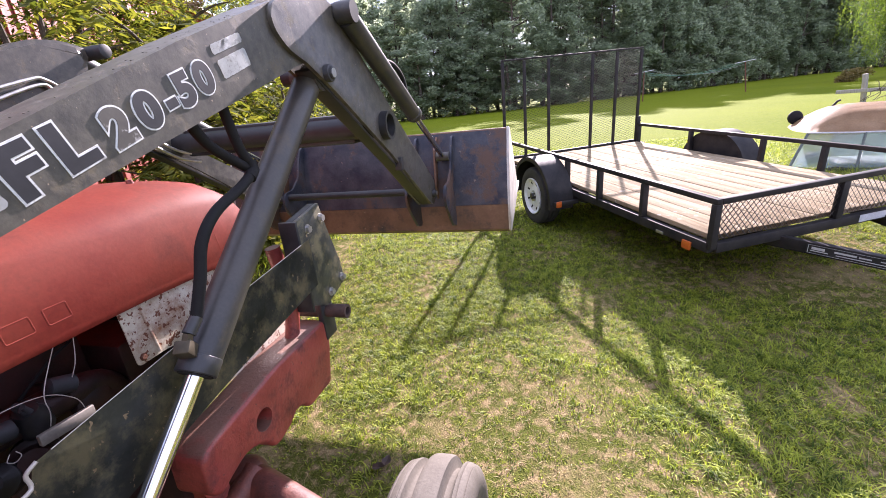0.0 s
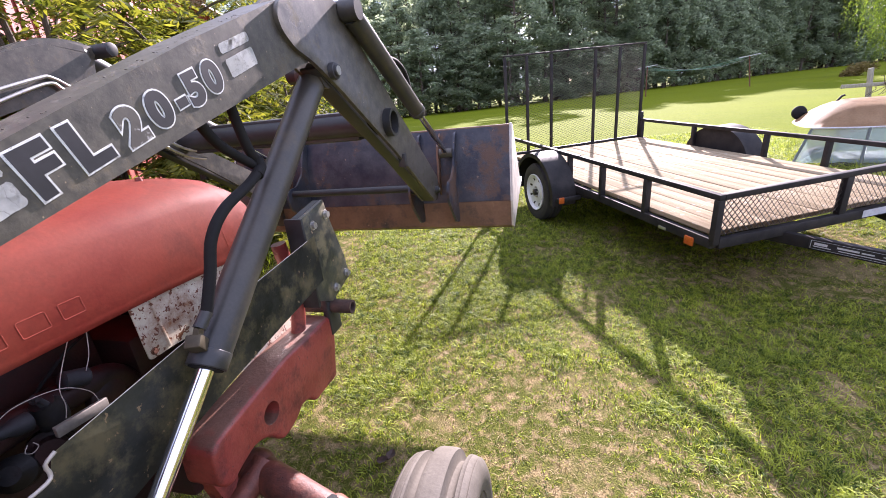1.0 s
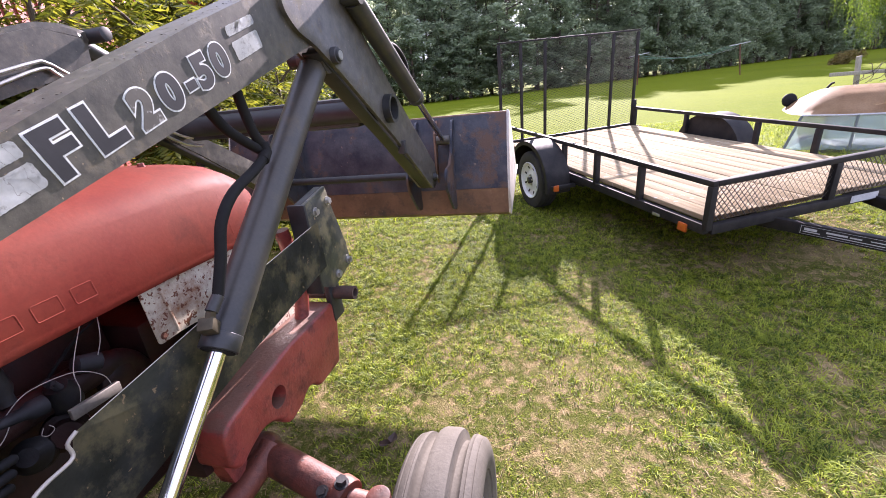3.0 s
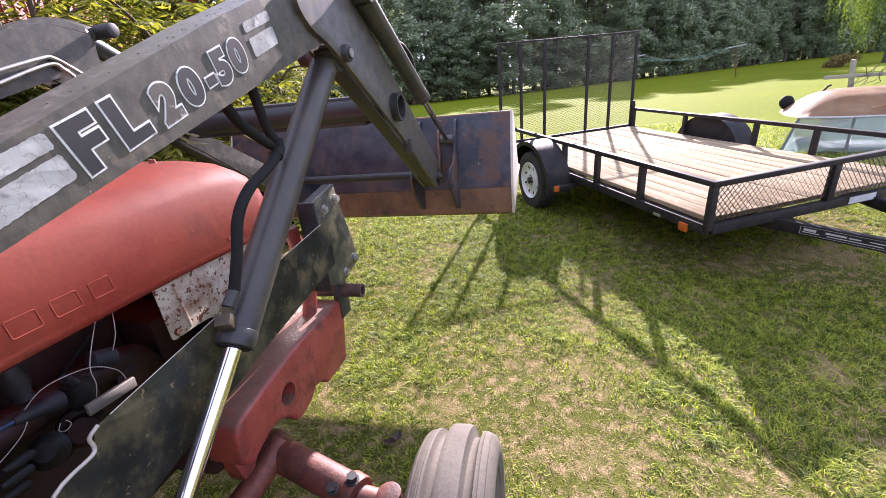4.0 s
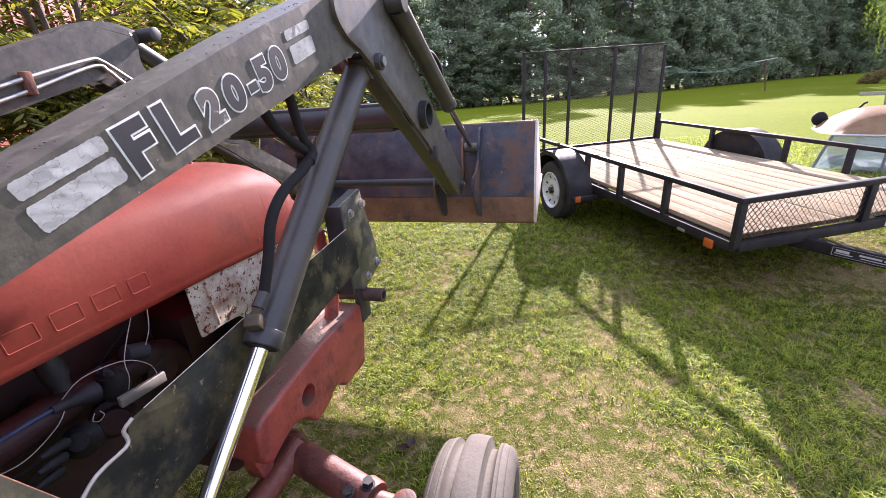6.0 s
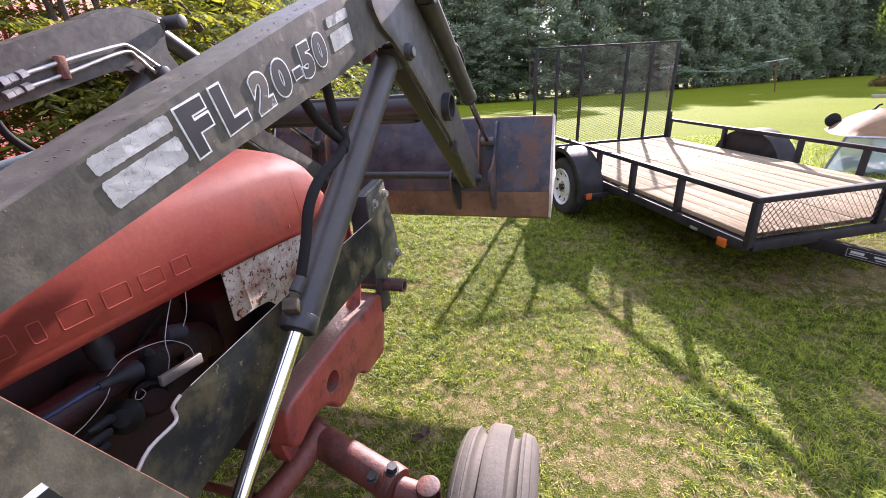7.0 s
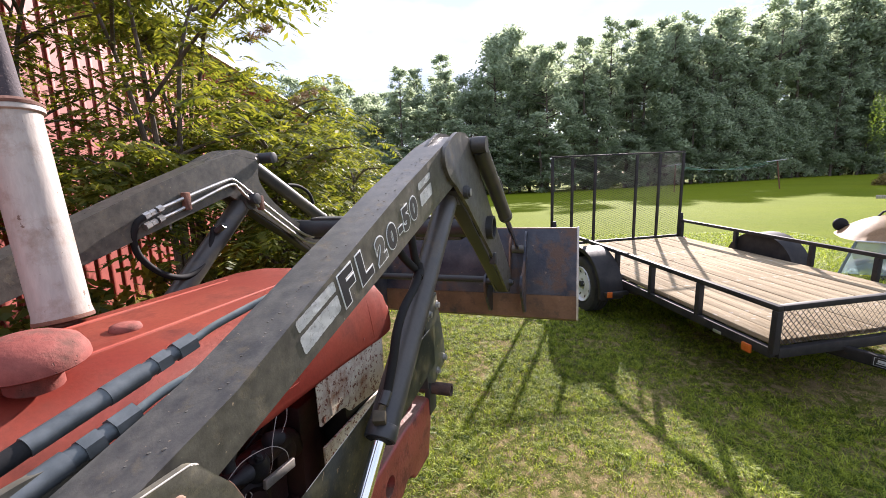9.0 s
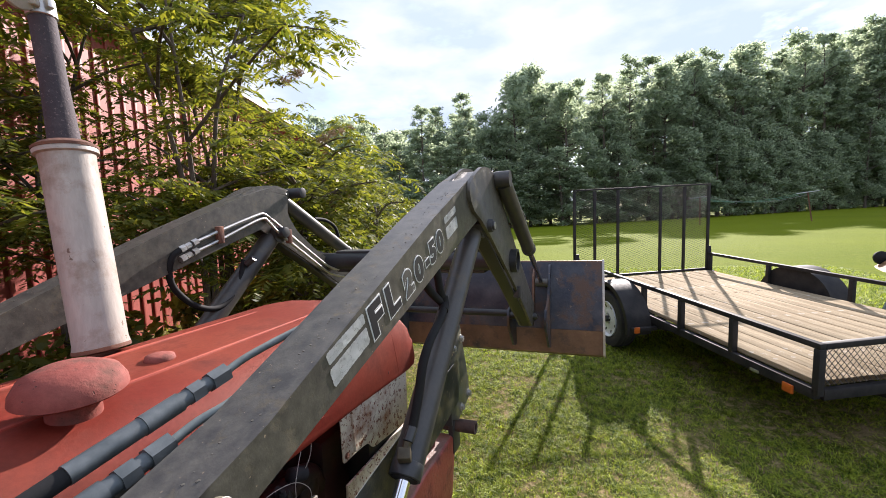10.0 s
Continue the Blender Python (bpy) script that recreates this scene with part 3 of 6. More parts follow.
def build_hood():
    bm = bmesh.new()
    rows = []
    for y, top, side, low, half in ((-1.25, 1.467, 1.377, 1.225, 0.315), (-0.6, 1.464, 1.374, 1.225, 0.315), (0.0, 1.460, 1.374, 1.225, 0.315), (0.5, 1.460, 1.378, 1.222, 0.314),
                                    (0.85, 1.464, 1.384, 1.216, 0.312), (1.02, 1.467, 1.387, 1.208, 0.311), (1.11, 1.461, 1.381, 1.202, 0.310),
                                    (1.185, 1.443, 1.362, 1.199, 0.308), (1.235, 1.412, 1.336, 1.200, 0.304), (1.262, 1.368, 1.304, 1.204, 0.292), (1.272, 1.305, 1.270, 1.212, 0.268)):
        rows.append([bm.verts.new(p) for p in hood_section(y, top, side, low, half)])
    for a, b in zip(rows, rows[1:]):
        for i in range(len(a) - 1):
            bm.faces.new((a[i], a[i + 1], b[i + 1], b[i]))
    bm.faces.new(rows[-1])
    bmesh.ops.solidify(bm, geom=list(bm.faces), thickness=0.006)
    hood = part("hood", bm, RED, tractor, "faded red rounded sheet-metal hood", smooth=50)
    bm = bmesh.new()
    pts = [(x, y + 0.003, z) for x, y, z in hood_section(1.085, 1.4605, 1.3805, 1.2045, 0.3100)]
    add_tube(bm, pts, 0.0007, 6)
    part("seam", bm, RED, hood)
    # raised plain shapes where the maker's lettering stands
    skin = BVHTree.FromPolygons([v.co for v in hood.data.vertices], [tuple(f.vertices) for f in hood.data.polygons])
    y = -0.145
    for w in (0.018, 0.048, 0.046, 0.042, 0.046, 0.048, 0.048, 0.044, 0.018, 0.048, 0.048, 0.048, 0.042):
        bm = bmesh.new()
        loop = []
        for yy, zz in rounded([(y, 1.262), (y + w, 1.262), (y + w, 1.294), (y, 1.294)], 0.004, 3):
            loop.append((yy, zz))
        loop = [p for a, b in zip(loop, loop[1:] + loop[:1]) for p in (a, ((a[0] + b[0]) / 2, (a[1] + b[1]) / 2))]
        pts = [skin.ray_cast(Vector((0.2, yy, zz)), Vector((-1, 0, 0)))[0] for yy, zz in loop]
        add_tube(bm, [p + Vector((-0.0004, 0, 0)) for p in pts + pts[:1]], 0.0010, 6)
        part("raised_frame", bm, RED, hood)
        y += w + 0.023
    # vent cap, small cap and their collars
    bm = bmesh.new()
    add_lathe(bm, [(0.062, 0.0), (0.060, 0.045), (0.066, 0.05)], pose(-0.535, 0.235, 1.435) @ Matrix.Diagonal((0.62, 0.62, 1.2, 1)))
    part("intake_neck", bm, RED_CHALK, hood)
    bm = bmesh.new()
    add_lathe(bm, [(0.02, -0.006), (0.112, -0.008), (0.124, 0.0), (0.121, 0.018), (0.105, 0.045), (0.07, 0.062), (0.03, 0.068), (0.0, 0.069)], pose(-0.535, 0.235, 1.494, 2, 5) @ Matrix.Diagonal((0.63, 0.63, 0.66, 1)), 40)
    part("intake_cap", bm, RED_CHALK, hood, "chalky red mushroom-shaped intake cap", 60)
    bm = bmesh.new()
    add_lathe(bm, [(0.043, 0.0), (0.044, 0.022), (0.040, 0.034), (0.025, 0.039), (0.0, 0.04)], pose(-0.655, 0.465, 1.444, 0, 3) @ Matrix.Diagonal((0.72, 0.72, 0.72, 1)), 28)
    part("filler_cap", bm, RED_CHALK, hood, "", 60)
    # a folded ridge along the crown
    bm = bmesh.new()
    add_tube(bm, [(MID + 0.115, -1.2, 1.460), (MID + 0.115, 0.2, 1.455), (MID + 0.11, 0.9, 1.457)], 0.006, 8)
    add_tube(bm, [(MID - 0.115, -1.2, 1.460), (MID - 0.115, 0.2, 1.455), (MID - 0.11, 0.9, 1.457)], 0.006, 8)
    part("crown_ridge", bm, RED, hood)
    bm = bmesh.new()
    for y, z in ((1.02, 1.245), (1.175, 1.30)):
        add_bolt(bm, (MID + 0.312 - (0.03 if y > 1.1 else 0), y, z), (1, 0.2, 0), 0.006, 0.004)
    add_cyl(bm, (MID + 0.10, 1.06, 1.452), (MID + 0.10, 1.06, 1.472), 0.012, 0.008, 12)
    tagged(part("hood_screw", bm, RED_CAST, hood), kind="stuff")


build_hood()


def build_exhaust():
    m = pose(-0.872, 0.475, 1.436, -1.0, -8.2) @ Matrix.Diagonal((0.61, 0.61, 1.0, 1))
    bm = bmesh.new()
    add_lathe(bm, [(0.085, 0.03), (0.096, 0.032), (0.096, 0.036), (0.092, 0.05), (0.092, 0.50), (0.094, 0.515), (0.105, 0.518), (0.106, 0.53), (0.09, 0.54)], m, 48)
    body = part("muffler", bm, MUFFLER, tractor, "chalky silver upright muffler with a rusty rim", 50)
    bm = bmesh.new()
    add_lathe(bm, [(0.09, 0.528), (0.108, 0.529), (0.108, 0.536), (0.085, 0.546), (0.05, 0.548)], m, 48)
    part("rusty_rim", bm, RUST, body)
    bm = bmesh.new()
    add_lathe(bm, [(0.05, -0.06), (0.05, 0.02), (0.08, 0.03), (0.098, 0.026), (0.098, 0.034), (0.09, 0.04)], m, 40)
    part("lower_flange", bm, RUST, body)
    bm = bmesh.new()
    add_lathe(bm, [(0.054, 0.54), (0.046, 0.70), (0.044, 0.88), (0.044, 1.15)], m, 32)
    pipe = part("exhaust_pipe", bm, PIPE, tractor, "scorched dark exhaust pipe")
    bm = bmesh.new()
    add_lathe(bm, [(0.046, 0.86), (0.050, 0.862), (0.050, 0.905), (0.046, 0.907)], m, 32)
    add_box(bm, (0.045, -0.012, 0.872), (0.075, 0.012, 0.895), 0.003, m)
    part("clamp", bm, ZINC, pipe)
    bm = bmesh.new()
    add_lathe(bm, [(0.0, -0.004), (0.052, -0.004), (0.056, 0.0), (0.052, 0.004), (0.0, 0.004)], pose(-0.955, 0.44, 2.335, 20, -64), 32)
    add_bar(bm, (-0.985, 0.455, 2.31), (-0.965, 0.47, 2.31), 0.02, 0.014, 0.003)
    part("rain_flap", bm, MUFFLER, pipe, "pale hinged rain flap")


build_exhaust()


def build_tractor_front():
    # side panel below the hood's edge, both sides
    for s, nm in ((1, "white sheet panel speckled with rust"), (-1, "")):
        bm = bmesh.new()
        x = MID + s * 0.292
        add_plate(bm, rounded([(0.772, 1.068), (0.768, 1.222), (1.19, 1.225), (1.185, 1.0), (0.93, 1.03), (0.905, 1.062), (0.84, 1.068)], [0.012, 0, 0, 0, 0.02, 0.03, 0.01]), x, x + s * 0.003)
        panel = part("side_panel", bm, WHITE_RUST, tractor, nm)
        bm = bmesh.new()
        add_bar(bm, (x + s * 0.004, 0.83, 1.075), (x + s * 0.004, 0.82, 1.215), 0.006, 0.010, 0.002, (1, 0, 0))
        part("pressed_rib", bm, WHITE_RUST, panel)
        bm = bmesh.new()
        add_bolt(bm, (x + s * 0.003, 0.79, 1.085), (s, 0, 0), 0.007, 0.004)
        part("screw", bm, RUST, panel)
    # radiator shell and grille
    bm = bmesh.new()
    add_box(bm, (MID - 0.27, 0.95, 0.84), (MID + 0.27, 1.19, 1.23), 0.02)
    part("radiator", bm, GREASE, tractor)
    bm = bmesh.new()
    add_box(bm, (MID - 0.275, 1.19, 0.86), (MID + 0.275, 1.215, 1.235), 0.01)
    grille = part("grille", bm, WHITE_RUST, tractor, "white pressed grille")
    for i in range(9):
        bm = bmesh.new()
        add_box(bm, (MID - 0.25, 1.214, 0.89 + i * 0.037), (MID + 0.25, 1.226, 0.908 + i * 0.037), 0.003)
        part("grille_slat", bm, WHITE_RUST, grille)
    # white lower strip above the casting
    bm = bmesh.new()
    add_box(bm, (-0.415, 0.80, 0.845), (-0.405, 1.34, 0.985), 0.003)
    part("lower_panel", bm, WHITE_RUST, tractor)
    # front bolster: a thick casting each side with a notched lower edge and a cored hole
    for s in (1, -1):
        x1 = MID + s * 0.395
        x0 = MID + s * 0.285
        out = rounded([(0.755, 0.690), (0.762, 0.800), (0.80, 0.820), (1.10, 0.852), (1.410, 0.845), (1.428, 0.800), (1.366, 0.588), (1.21, 0.592), (1.175, 0.632), (1.13, 0.642), (1.10, 0.618),
                       (1.01, 0.600), (0.965, 0.665), (0.90, 0.694), (0.83, 0.676), (0.785, 0.658)],
                      [0.02, 0.03, 0.02, 0.02, 0.03, 0.02, 0.02, 0.02, 0.02, 0.02, 0.02, 0.03, 0.03, 0.03, 0.02, 0.02])
        hole = [(0.987 + 0.036 * math.cos(a), 0.734 + 0.036 * math.sin(a)) for a in [2 * math.pi * k / 24 for k in range(24)]]
        bm = bmesh.new()
        loops, edges = [], []
        for loop in (out, hole):
            vs = [bm.verts.new((x1, y, z)) for y, z in loop]
            loops.append(vs)
            edges += [bm.edges.new((vs[k], vs[(k + 1) % len(vs)])) for k in range(len(vs))]
        bmesh.ops.triangle_fill(bm, use_beauty=True, use_dissolve=False, edges=edges)
        rim = edges[:len(out)]
        ext = bmesh.ops.extrude_face_region(bm, geom=list(bm.faces))
        bmesh.ops.translate(bm, vec=(x0 - x1, 0, 0), verts=[v for v in ext["geom"] if isinstance(v, bmesh.types.BMVert)])
        bmesh.ops.bevel(bm, geom=[e for e in rim if e.is_valid], offset=0.014, segments=3, affect="EDGES", profile=0.5)
        bolster = part("bolster", bm, RED_CAST, tractor, "thick red cast frame rail", 40)
        bm = bmesh.new()
        add_plate(bm, rounded([(0.765, 0.72), (0.785, 0.655), (0.805, 0.562), (0.862, 0.575), (0.885, 0.72)], 0.012), MID + s * 0.275, MID + s * 0.325, 0.006)
        part("casting_lug", bm, RED_CAST, bolster)
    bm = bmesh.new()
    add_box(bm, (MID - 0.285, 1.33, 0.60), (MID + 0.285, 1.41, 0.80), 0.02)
    part("cross_member", bm, RED_SHADED, tractor)
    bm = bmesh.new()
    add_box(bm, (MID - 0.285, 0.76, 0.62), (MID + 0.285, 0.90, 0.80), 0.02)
    part("cross_member", bm, RED_SHADED, tractor)
    # a red hose bend in front of the radiator
    bm = bmesh.new()
    add_tube(bm, smooth_path([(-0.37, 1.30, 1.18), (-0.36, 1.31, 1.05), (-0.355, 1.30, 0.92), (-0.36, 1.28, 0.84)]), 0.026, 16)
    part("red_pipe", bm, RED_CAST, tractor)
    # axle: beam, sleeve, knuckle and its bolts
    bm = bmesh.new()
    add_cyl(bm, (-1.38, 0.93, 0.49), (-0.39, 0.955, 0.515), 0.052, seg=28)
    bmesh.ops.create_uvsphere(bm, u_segments=24, v_segments=14, radius=0.066, matrix=Matrix.Translation((-0.40, 0.962, 0.515)))
    add_cyl(bm, (-0.42, 0.97, 0.515), (-0.05, 0.865, 0.485), 0.054, 0.050, 28, 0.004)
    beam = part("front_axle", bm, AXLE, tractor, "dusty red tubular front axle")
    bm = bmesh.new()
    add_cyl(bm, (-0.09, 0.878, 0.489), (-0.045, 0.862, 0.484), 0.058, seg=28, bevel=0.006)
    add_cyl(bm, (-0.05, 0.862, 0.484), (0.06, 0.87, 0.455), 0.036, seg=24)
    add_cyl(bm, (0.055, 0.865, 0.34), (0.055, 0.855, 0.53), 0.036, seg=24, bevel=0.005)
    add_cyl(bm, (0.055, 0.86, 0.36), (0.24, 0.83, 0.345), 0.030, 0.024, 20)
    part("knuckle", bm, AXLE, beam)
    bm = bmesh.new()
    add_bolt(bm, (-0.062, 0.868, 0.539), (0.1, 0, 1), 0.016, 0.018)
    add_bolt(bm, (-0.115, 0.845, 0.527), (0, -0.4, 1), 0.014, 0.012)
    part("axle_bolt", bm, GREASE, beam)
    bm = bmesh.new()
    add_tube(bm, smooth_path([(-0.37, 0.97, 0.545), (-0.38, 0.86, 0.505), (-0.43, 0.70, 0.455), (-0.47, 0.40, 0.43)]), 0.040, 18)
    part("radius_rod", bm, AXLE, beam)
    bm = bmesh.new()
    add_cyl(bm, (0.02, 0.78, 0.42), (-1.40, 0.76, 0.42), 0.014, seg=14)
    add_cyl(bm, (0.045, 0.87, 0.44), (0.02, 0.77, 0.42), 0.02, seg=14)
    part("tie_rod", bm, AXLE, beam)


build_tractor_front()


def build_front_wheel(x, y, steer):
    """Ribbed implement tyre on a pressed rim."""
    m = pose(x, y, 0.345, 0, 0, steer) @ pose(0, 0, 0, 0, 90) @ Matrix.Diagonal((0.95, 0.95, 1.15, 1))
    R = 0.365
    prof = []
    # across the tread from one bead to the other: three ribs and two grooves
    half = ((0.058, 0.215), (0.080, 0.233), (0.086, 0.240), (0.087, 0.248), (0.092, 0.250), (0.098, 0.275), (0.099, 0.300), (0.095, 0.318), (0.087, 0.336), (0.082, 0.341), (0.080, 0.339), (0.078, 0.342),
            (0.066, 0.347), (0.064, 0.345), (0.062, 0.348), (0.056, 0.347), (0.050, 0.331), (0.044, 0.326), (0.034, 0.326), (0.031, 0.333), (0.027, 0.360), (0.021, 0.364), (0.012, R))
    for z, r in [(-z, r) for z, r in half] + list(half[::-1]):
        prof.append((r, z))
    bm = bmesh.new()
    add_lathe(bm, prof, m, 64, True)
    tyre = part("front_tyre", bm, TYRE, tractor, "dusty ribbed front tractor tyre", 50)
    bm = bmesh.new()
    add_lathe(bm, [(0.06, 0.03), (0.09, 0.02), (0.15, 0.0), (0.195, 0.01), (0.205, 0.05), (0.222, 0.062), (0.222, 0.066), (0.20, 0.056), (0.19, 0.02), (0.15, 0.008), (0.09, 0.03), (0.06, 0.075), (0.0, 0.08)], m, 40)
    part("front_rim", bm, WHITE_RIM, tyre)
    bm = bmesh.new()
    for k in range(6):
        a = 2 * math.pi * k / 6
        p = m @ Vector((0.105 * math.cos(a), 0.105 * math.sin(a), 0.02))
        add_bolt(bm, p, m.to_3x3() @ Vector((0, 0, 1)), 0.011, 0.012)
    part("wheel_nut", bm, RUST, tyre)


build_front_wheel(0.25, 0.83, 2.0)
build_front_wheel(2 * MID - 0.25, 0.83, 2.0)


def build_rear():
    """The rest of the tractor behind the camera's view: gearbox, rear wheels, seat platform."""
    bm = bmesh.new()
    add_box(bm, (MID - 0.2, -1.9, 0.55), (MID + 0.2, 0.15, 1.0), 0.04)
    part("gearbox", bm, RED_SHADED, tractor)
    for s in (1, -1):
        m = pose(MID + s * 0.72, -1.75, 0.68, 0, 90)
        bm = bmesh.new()
        add_lathe(bm, [(0.36, -0.13), (0.45, -0.165), (0.60, -0.17), (0.67, -0.13), (0.68, 0.0), (0.67, 0.13), (0.60, 0.17), (0.45, 0.165), (0.36, 0.13), (0.34, 0.0)], m, 56, True)
        tyre = part("rear_tyre", bm, TYRE_BLACK, tractor)
        bm = bmesh.new()
        add_lathe(bm, [(0.0, -0.02), (0.2, -0.02), (0.35, -0.1), (0.36, -0.1), (0.36, 0.1), (0.35, 0.1), (0.2, 0.02), (0.0, 0.02)], m, 40)
        part("rear_rim", bm, WHITE_RIM, tyre)


build_rear()


def build_engine():
    """Block, head, manifold, ignition parts and loose wires that show under the hood's edge."""
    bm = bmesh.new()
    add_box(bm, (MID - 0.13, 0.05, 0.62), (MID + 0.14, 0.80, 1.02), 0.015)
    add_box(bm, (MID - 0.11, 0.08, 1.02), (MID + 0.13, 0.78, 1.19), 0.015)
    block = part("engine_block", bm, RED_SHADED, tractor, "greasy red engine block with shade in its colour")
    # added wall on the far side that keeps light out of the bay
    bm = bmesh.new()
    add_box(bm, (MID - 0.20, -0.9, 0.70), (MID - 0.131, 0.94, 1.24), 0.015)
    part("bay_light_block", bm, RED_SHADED, block)
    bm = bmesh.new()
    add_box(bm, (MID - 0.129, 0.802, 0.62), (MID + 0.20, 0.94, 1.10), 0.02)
    part("timing_cover", bm, RED_SHADED, block)
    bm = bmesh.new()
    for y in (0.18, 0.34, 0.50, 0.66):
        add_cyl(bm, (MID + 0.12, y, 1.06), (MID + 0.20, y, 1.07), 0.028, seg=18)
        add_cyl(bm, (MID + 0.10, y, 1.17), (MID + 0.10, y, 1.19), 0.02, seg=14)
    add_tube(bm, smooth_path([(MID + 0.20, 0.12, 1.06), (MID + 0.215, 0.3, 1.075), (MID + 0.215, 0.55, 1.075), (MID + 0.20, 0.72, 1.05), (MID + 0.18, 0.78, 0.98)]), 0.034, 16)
    part("manifold", bm, RED_SHADED, block)
    def can(name, p, q, prof, mat, label="", seg=24):
        """A turned engine part from p to q; prof gives (part of the way, radius)."""
        p, q = Vector(p), Vector(q)
        d = q - p
        bm = bmesh.new()
        add_lathe(bm, [(r, t * d.length) for t, r in prof], Matrix.Translation(p) @ d.to_track_quat("Z", "Y").to_matrix().to_4x4(), seg)
        return part(name, bm, mat, block, label)

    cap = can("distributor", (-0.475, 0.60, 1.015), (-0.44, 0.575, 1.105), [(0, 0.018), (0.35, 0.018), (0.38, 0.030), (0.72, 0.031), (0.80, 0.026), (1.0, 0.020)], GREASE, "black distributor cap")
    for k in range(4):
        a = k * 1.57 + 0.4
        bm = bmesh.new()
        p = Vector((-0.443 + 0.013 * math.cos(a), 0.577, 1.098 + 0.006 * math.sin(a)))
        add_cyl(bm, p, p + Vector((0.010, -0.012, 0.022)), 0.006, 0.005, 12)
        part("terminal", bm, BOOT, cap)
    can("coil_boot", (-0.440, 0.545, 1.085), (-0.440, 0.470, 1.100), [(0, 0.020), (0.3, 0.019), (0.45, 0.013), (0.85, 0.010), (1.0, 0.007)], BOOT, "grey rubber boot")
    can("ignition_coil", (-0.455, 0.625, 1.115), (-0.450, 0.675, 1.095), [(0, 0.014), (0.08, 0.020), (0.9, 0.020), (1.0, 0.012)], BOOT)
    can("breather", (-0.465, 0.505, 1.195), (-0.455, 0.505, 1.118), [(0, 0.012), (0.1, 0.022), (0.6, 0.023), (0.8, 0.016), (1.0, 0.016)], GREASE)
    can("water_pump", (-0.475, 0.575, 0.99), (-0.425, 0.548, 1.005), [(0, 0.042), (0.5, 0.042), (0.62, 0.030), (1.0, 0.026)], RED_SHADED)
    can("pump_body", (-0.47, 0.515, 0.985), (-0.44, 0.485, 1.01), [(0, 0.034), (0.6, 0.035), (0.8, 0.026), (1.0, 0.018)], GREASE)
    can("governor", (-0.48, 0.70, 1.02), (-0.45, 0.70, 1.02), [(0, 0.04), (0.7, 0.04), (1.0, 0.025)], RED_SHADED)
    for k in range(3):
        can("plug_boot", (-0.445, 0.475 - 0.012 * k, 1.022 - 0.023 * k), (-0.440, 0.425 - 0.012 * k, 1.030 - 0.024 * k), [(0, 0.006), (0.1, 0.010), (0.6, 0.009), (1.0, 0.005)], BOOT, seg=14)
    bm = bmesh.new()
    add_box(bm, (-0.47, 0.535, 1.19), (-0.455, 0.575, 1.205), 0.003)
    part("rusty_lug", bm, DARK_RUST, block)
    bm = bmesh.new()
    add_bar(bm, (-0.412, 0.560, 1.045), (-0.405, 0.660, 1.040), 0.012, 0.024, 0.002)
    part("resistor_block", bm, CERAMIC, block, "pale ceramic resistor bar")
    wires = ([(-0.45, 0.49, 1.10), (-0.435, 0.53, 1.128), (-0.42, 0.60, 1.120), (-0.41, 0.64, 1.085), (-0.41, 0.650, 1.050)],
             [(-0.42, 0.590, 1.055), (-0.412, 0.595, 1.085), (-0.412, 0.600, 1.13), (-0.43, 0.655, 1.20)],
             [(-0.44, 0.665, 1.11), (-0.43, 0.68, 1.15), (-0.44, 0.70, 1.20)],
             [(-0.435, 0.525, 1.045), (-0.43, 0.515, 1.036), (-0.43, 0.525, 1.027), (-0.43, 0.537, 1.033), (-0.432, 0.533, 1.045)],
             [(-0.44, 0.49, 1.09), (-0.43, 0.46, 1.07), (-0.43, 0.40, 1.05), (-0.44, 0.34, 1.06)])
    for w in wires:
        bm = bmesh.new()
        add_tube(bm, smooth_path(w), 0.0009, 6)
        part("wire", bm, WIRE_PALE, block)
    for w in ([(-0.44, 0.43, 1.03), (-0.44, 0.40, 1.025), (-0.45, 0.33, 1.04), (-0.48, 0.22, 1.08)],
              [(-0.44, 0.415, 1.005), (-0.44, 0.38, 1.0), (-0.45, 0.30, 1.01), (-0.48, 0.2, 1.04)],
              [(-0.44, 0.40, 0.982), (-0.44, 0.36, 0.975), (-0.45, 0.28, 0.98), (-0.48, 0.2, 1.0)],
              [(-0.50, 0.60, 1.10), (-0.47, 0.66, 1.16), (-0.49, 0.72, 1.17), (-0.55, 0.72, 1.15)]):
        bm = bmesh.new()
        add_tube(bm, smooth_path(w), 0.0035, 8)
        part("spark_lead", bm, RUBBER, block)
    bm = bmesh.new()
    add_tube(bm, smooth_path([(-0.44, 0.475, 1.10), (-0.44, 0.44, 1.103), (-0.45, 0.38, 1.10), (-0.48, 0.28, 1.10)]), 0.004, 8)
    part("coil_lead", bm, WIRE_BLUE, block)


build_engine()

# ---- front loader ----
loader = thing("front_loader", HEADING, "black front-end loader with worn paint and rusty bucket", "front loader")
PIVOT = (0.114, 1.408)
ARM_LOW = [(0.03, 1.34), (0.20, 1.392), (0.495, 1.482), (0.75, 1.56), (1.235, 1.712), (1.40, 1.76)]
ARM_TOP = [(1.53, 1.905), (1.40, 1.930), (1.20, 1.872), (0.876, 1.750), (0.55, 1.615), (0.25, 1.487), (0.04, 1.425)]


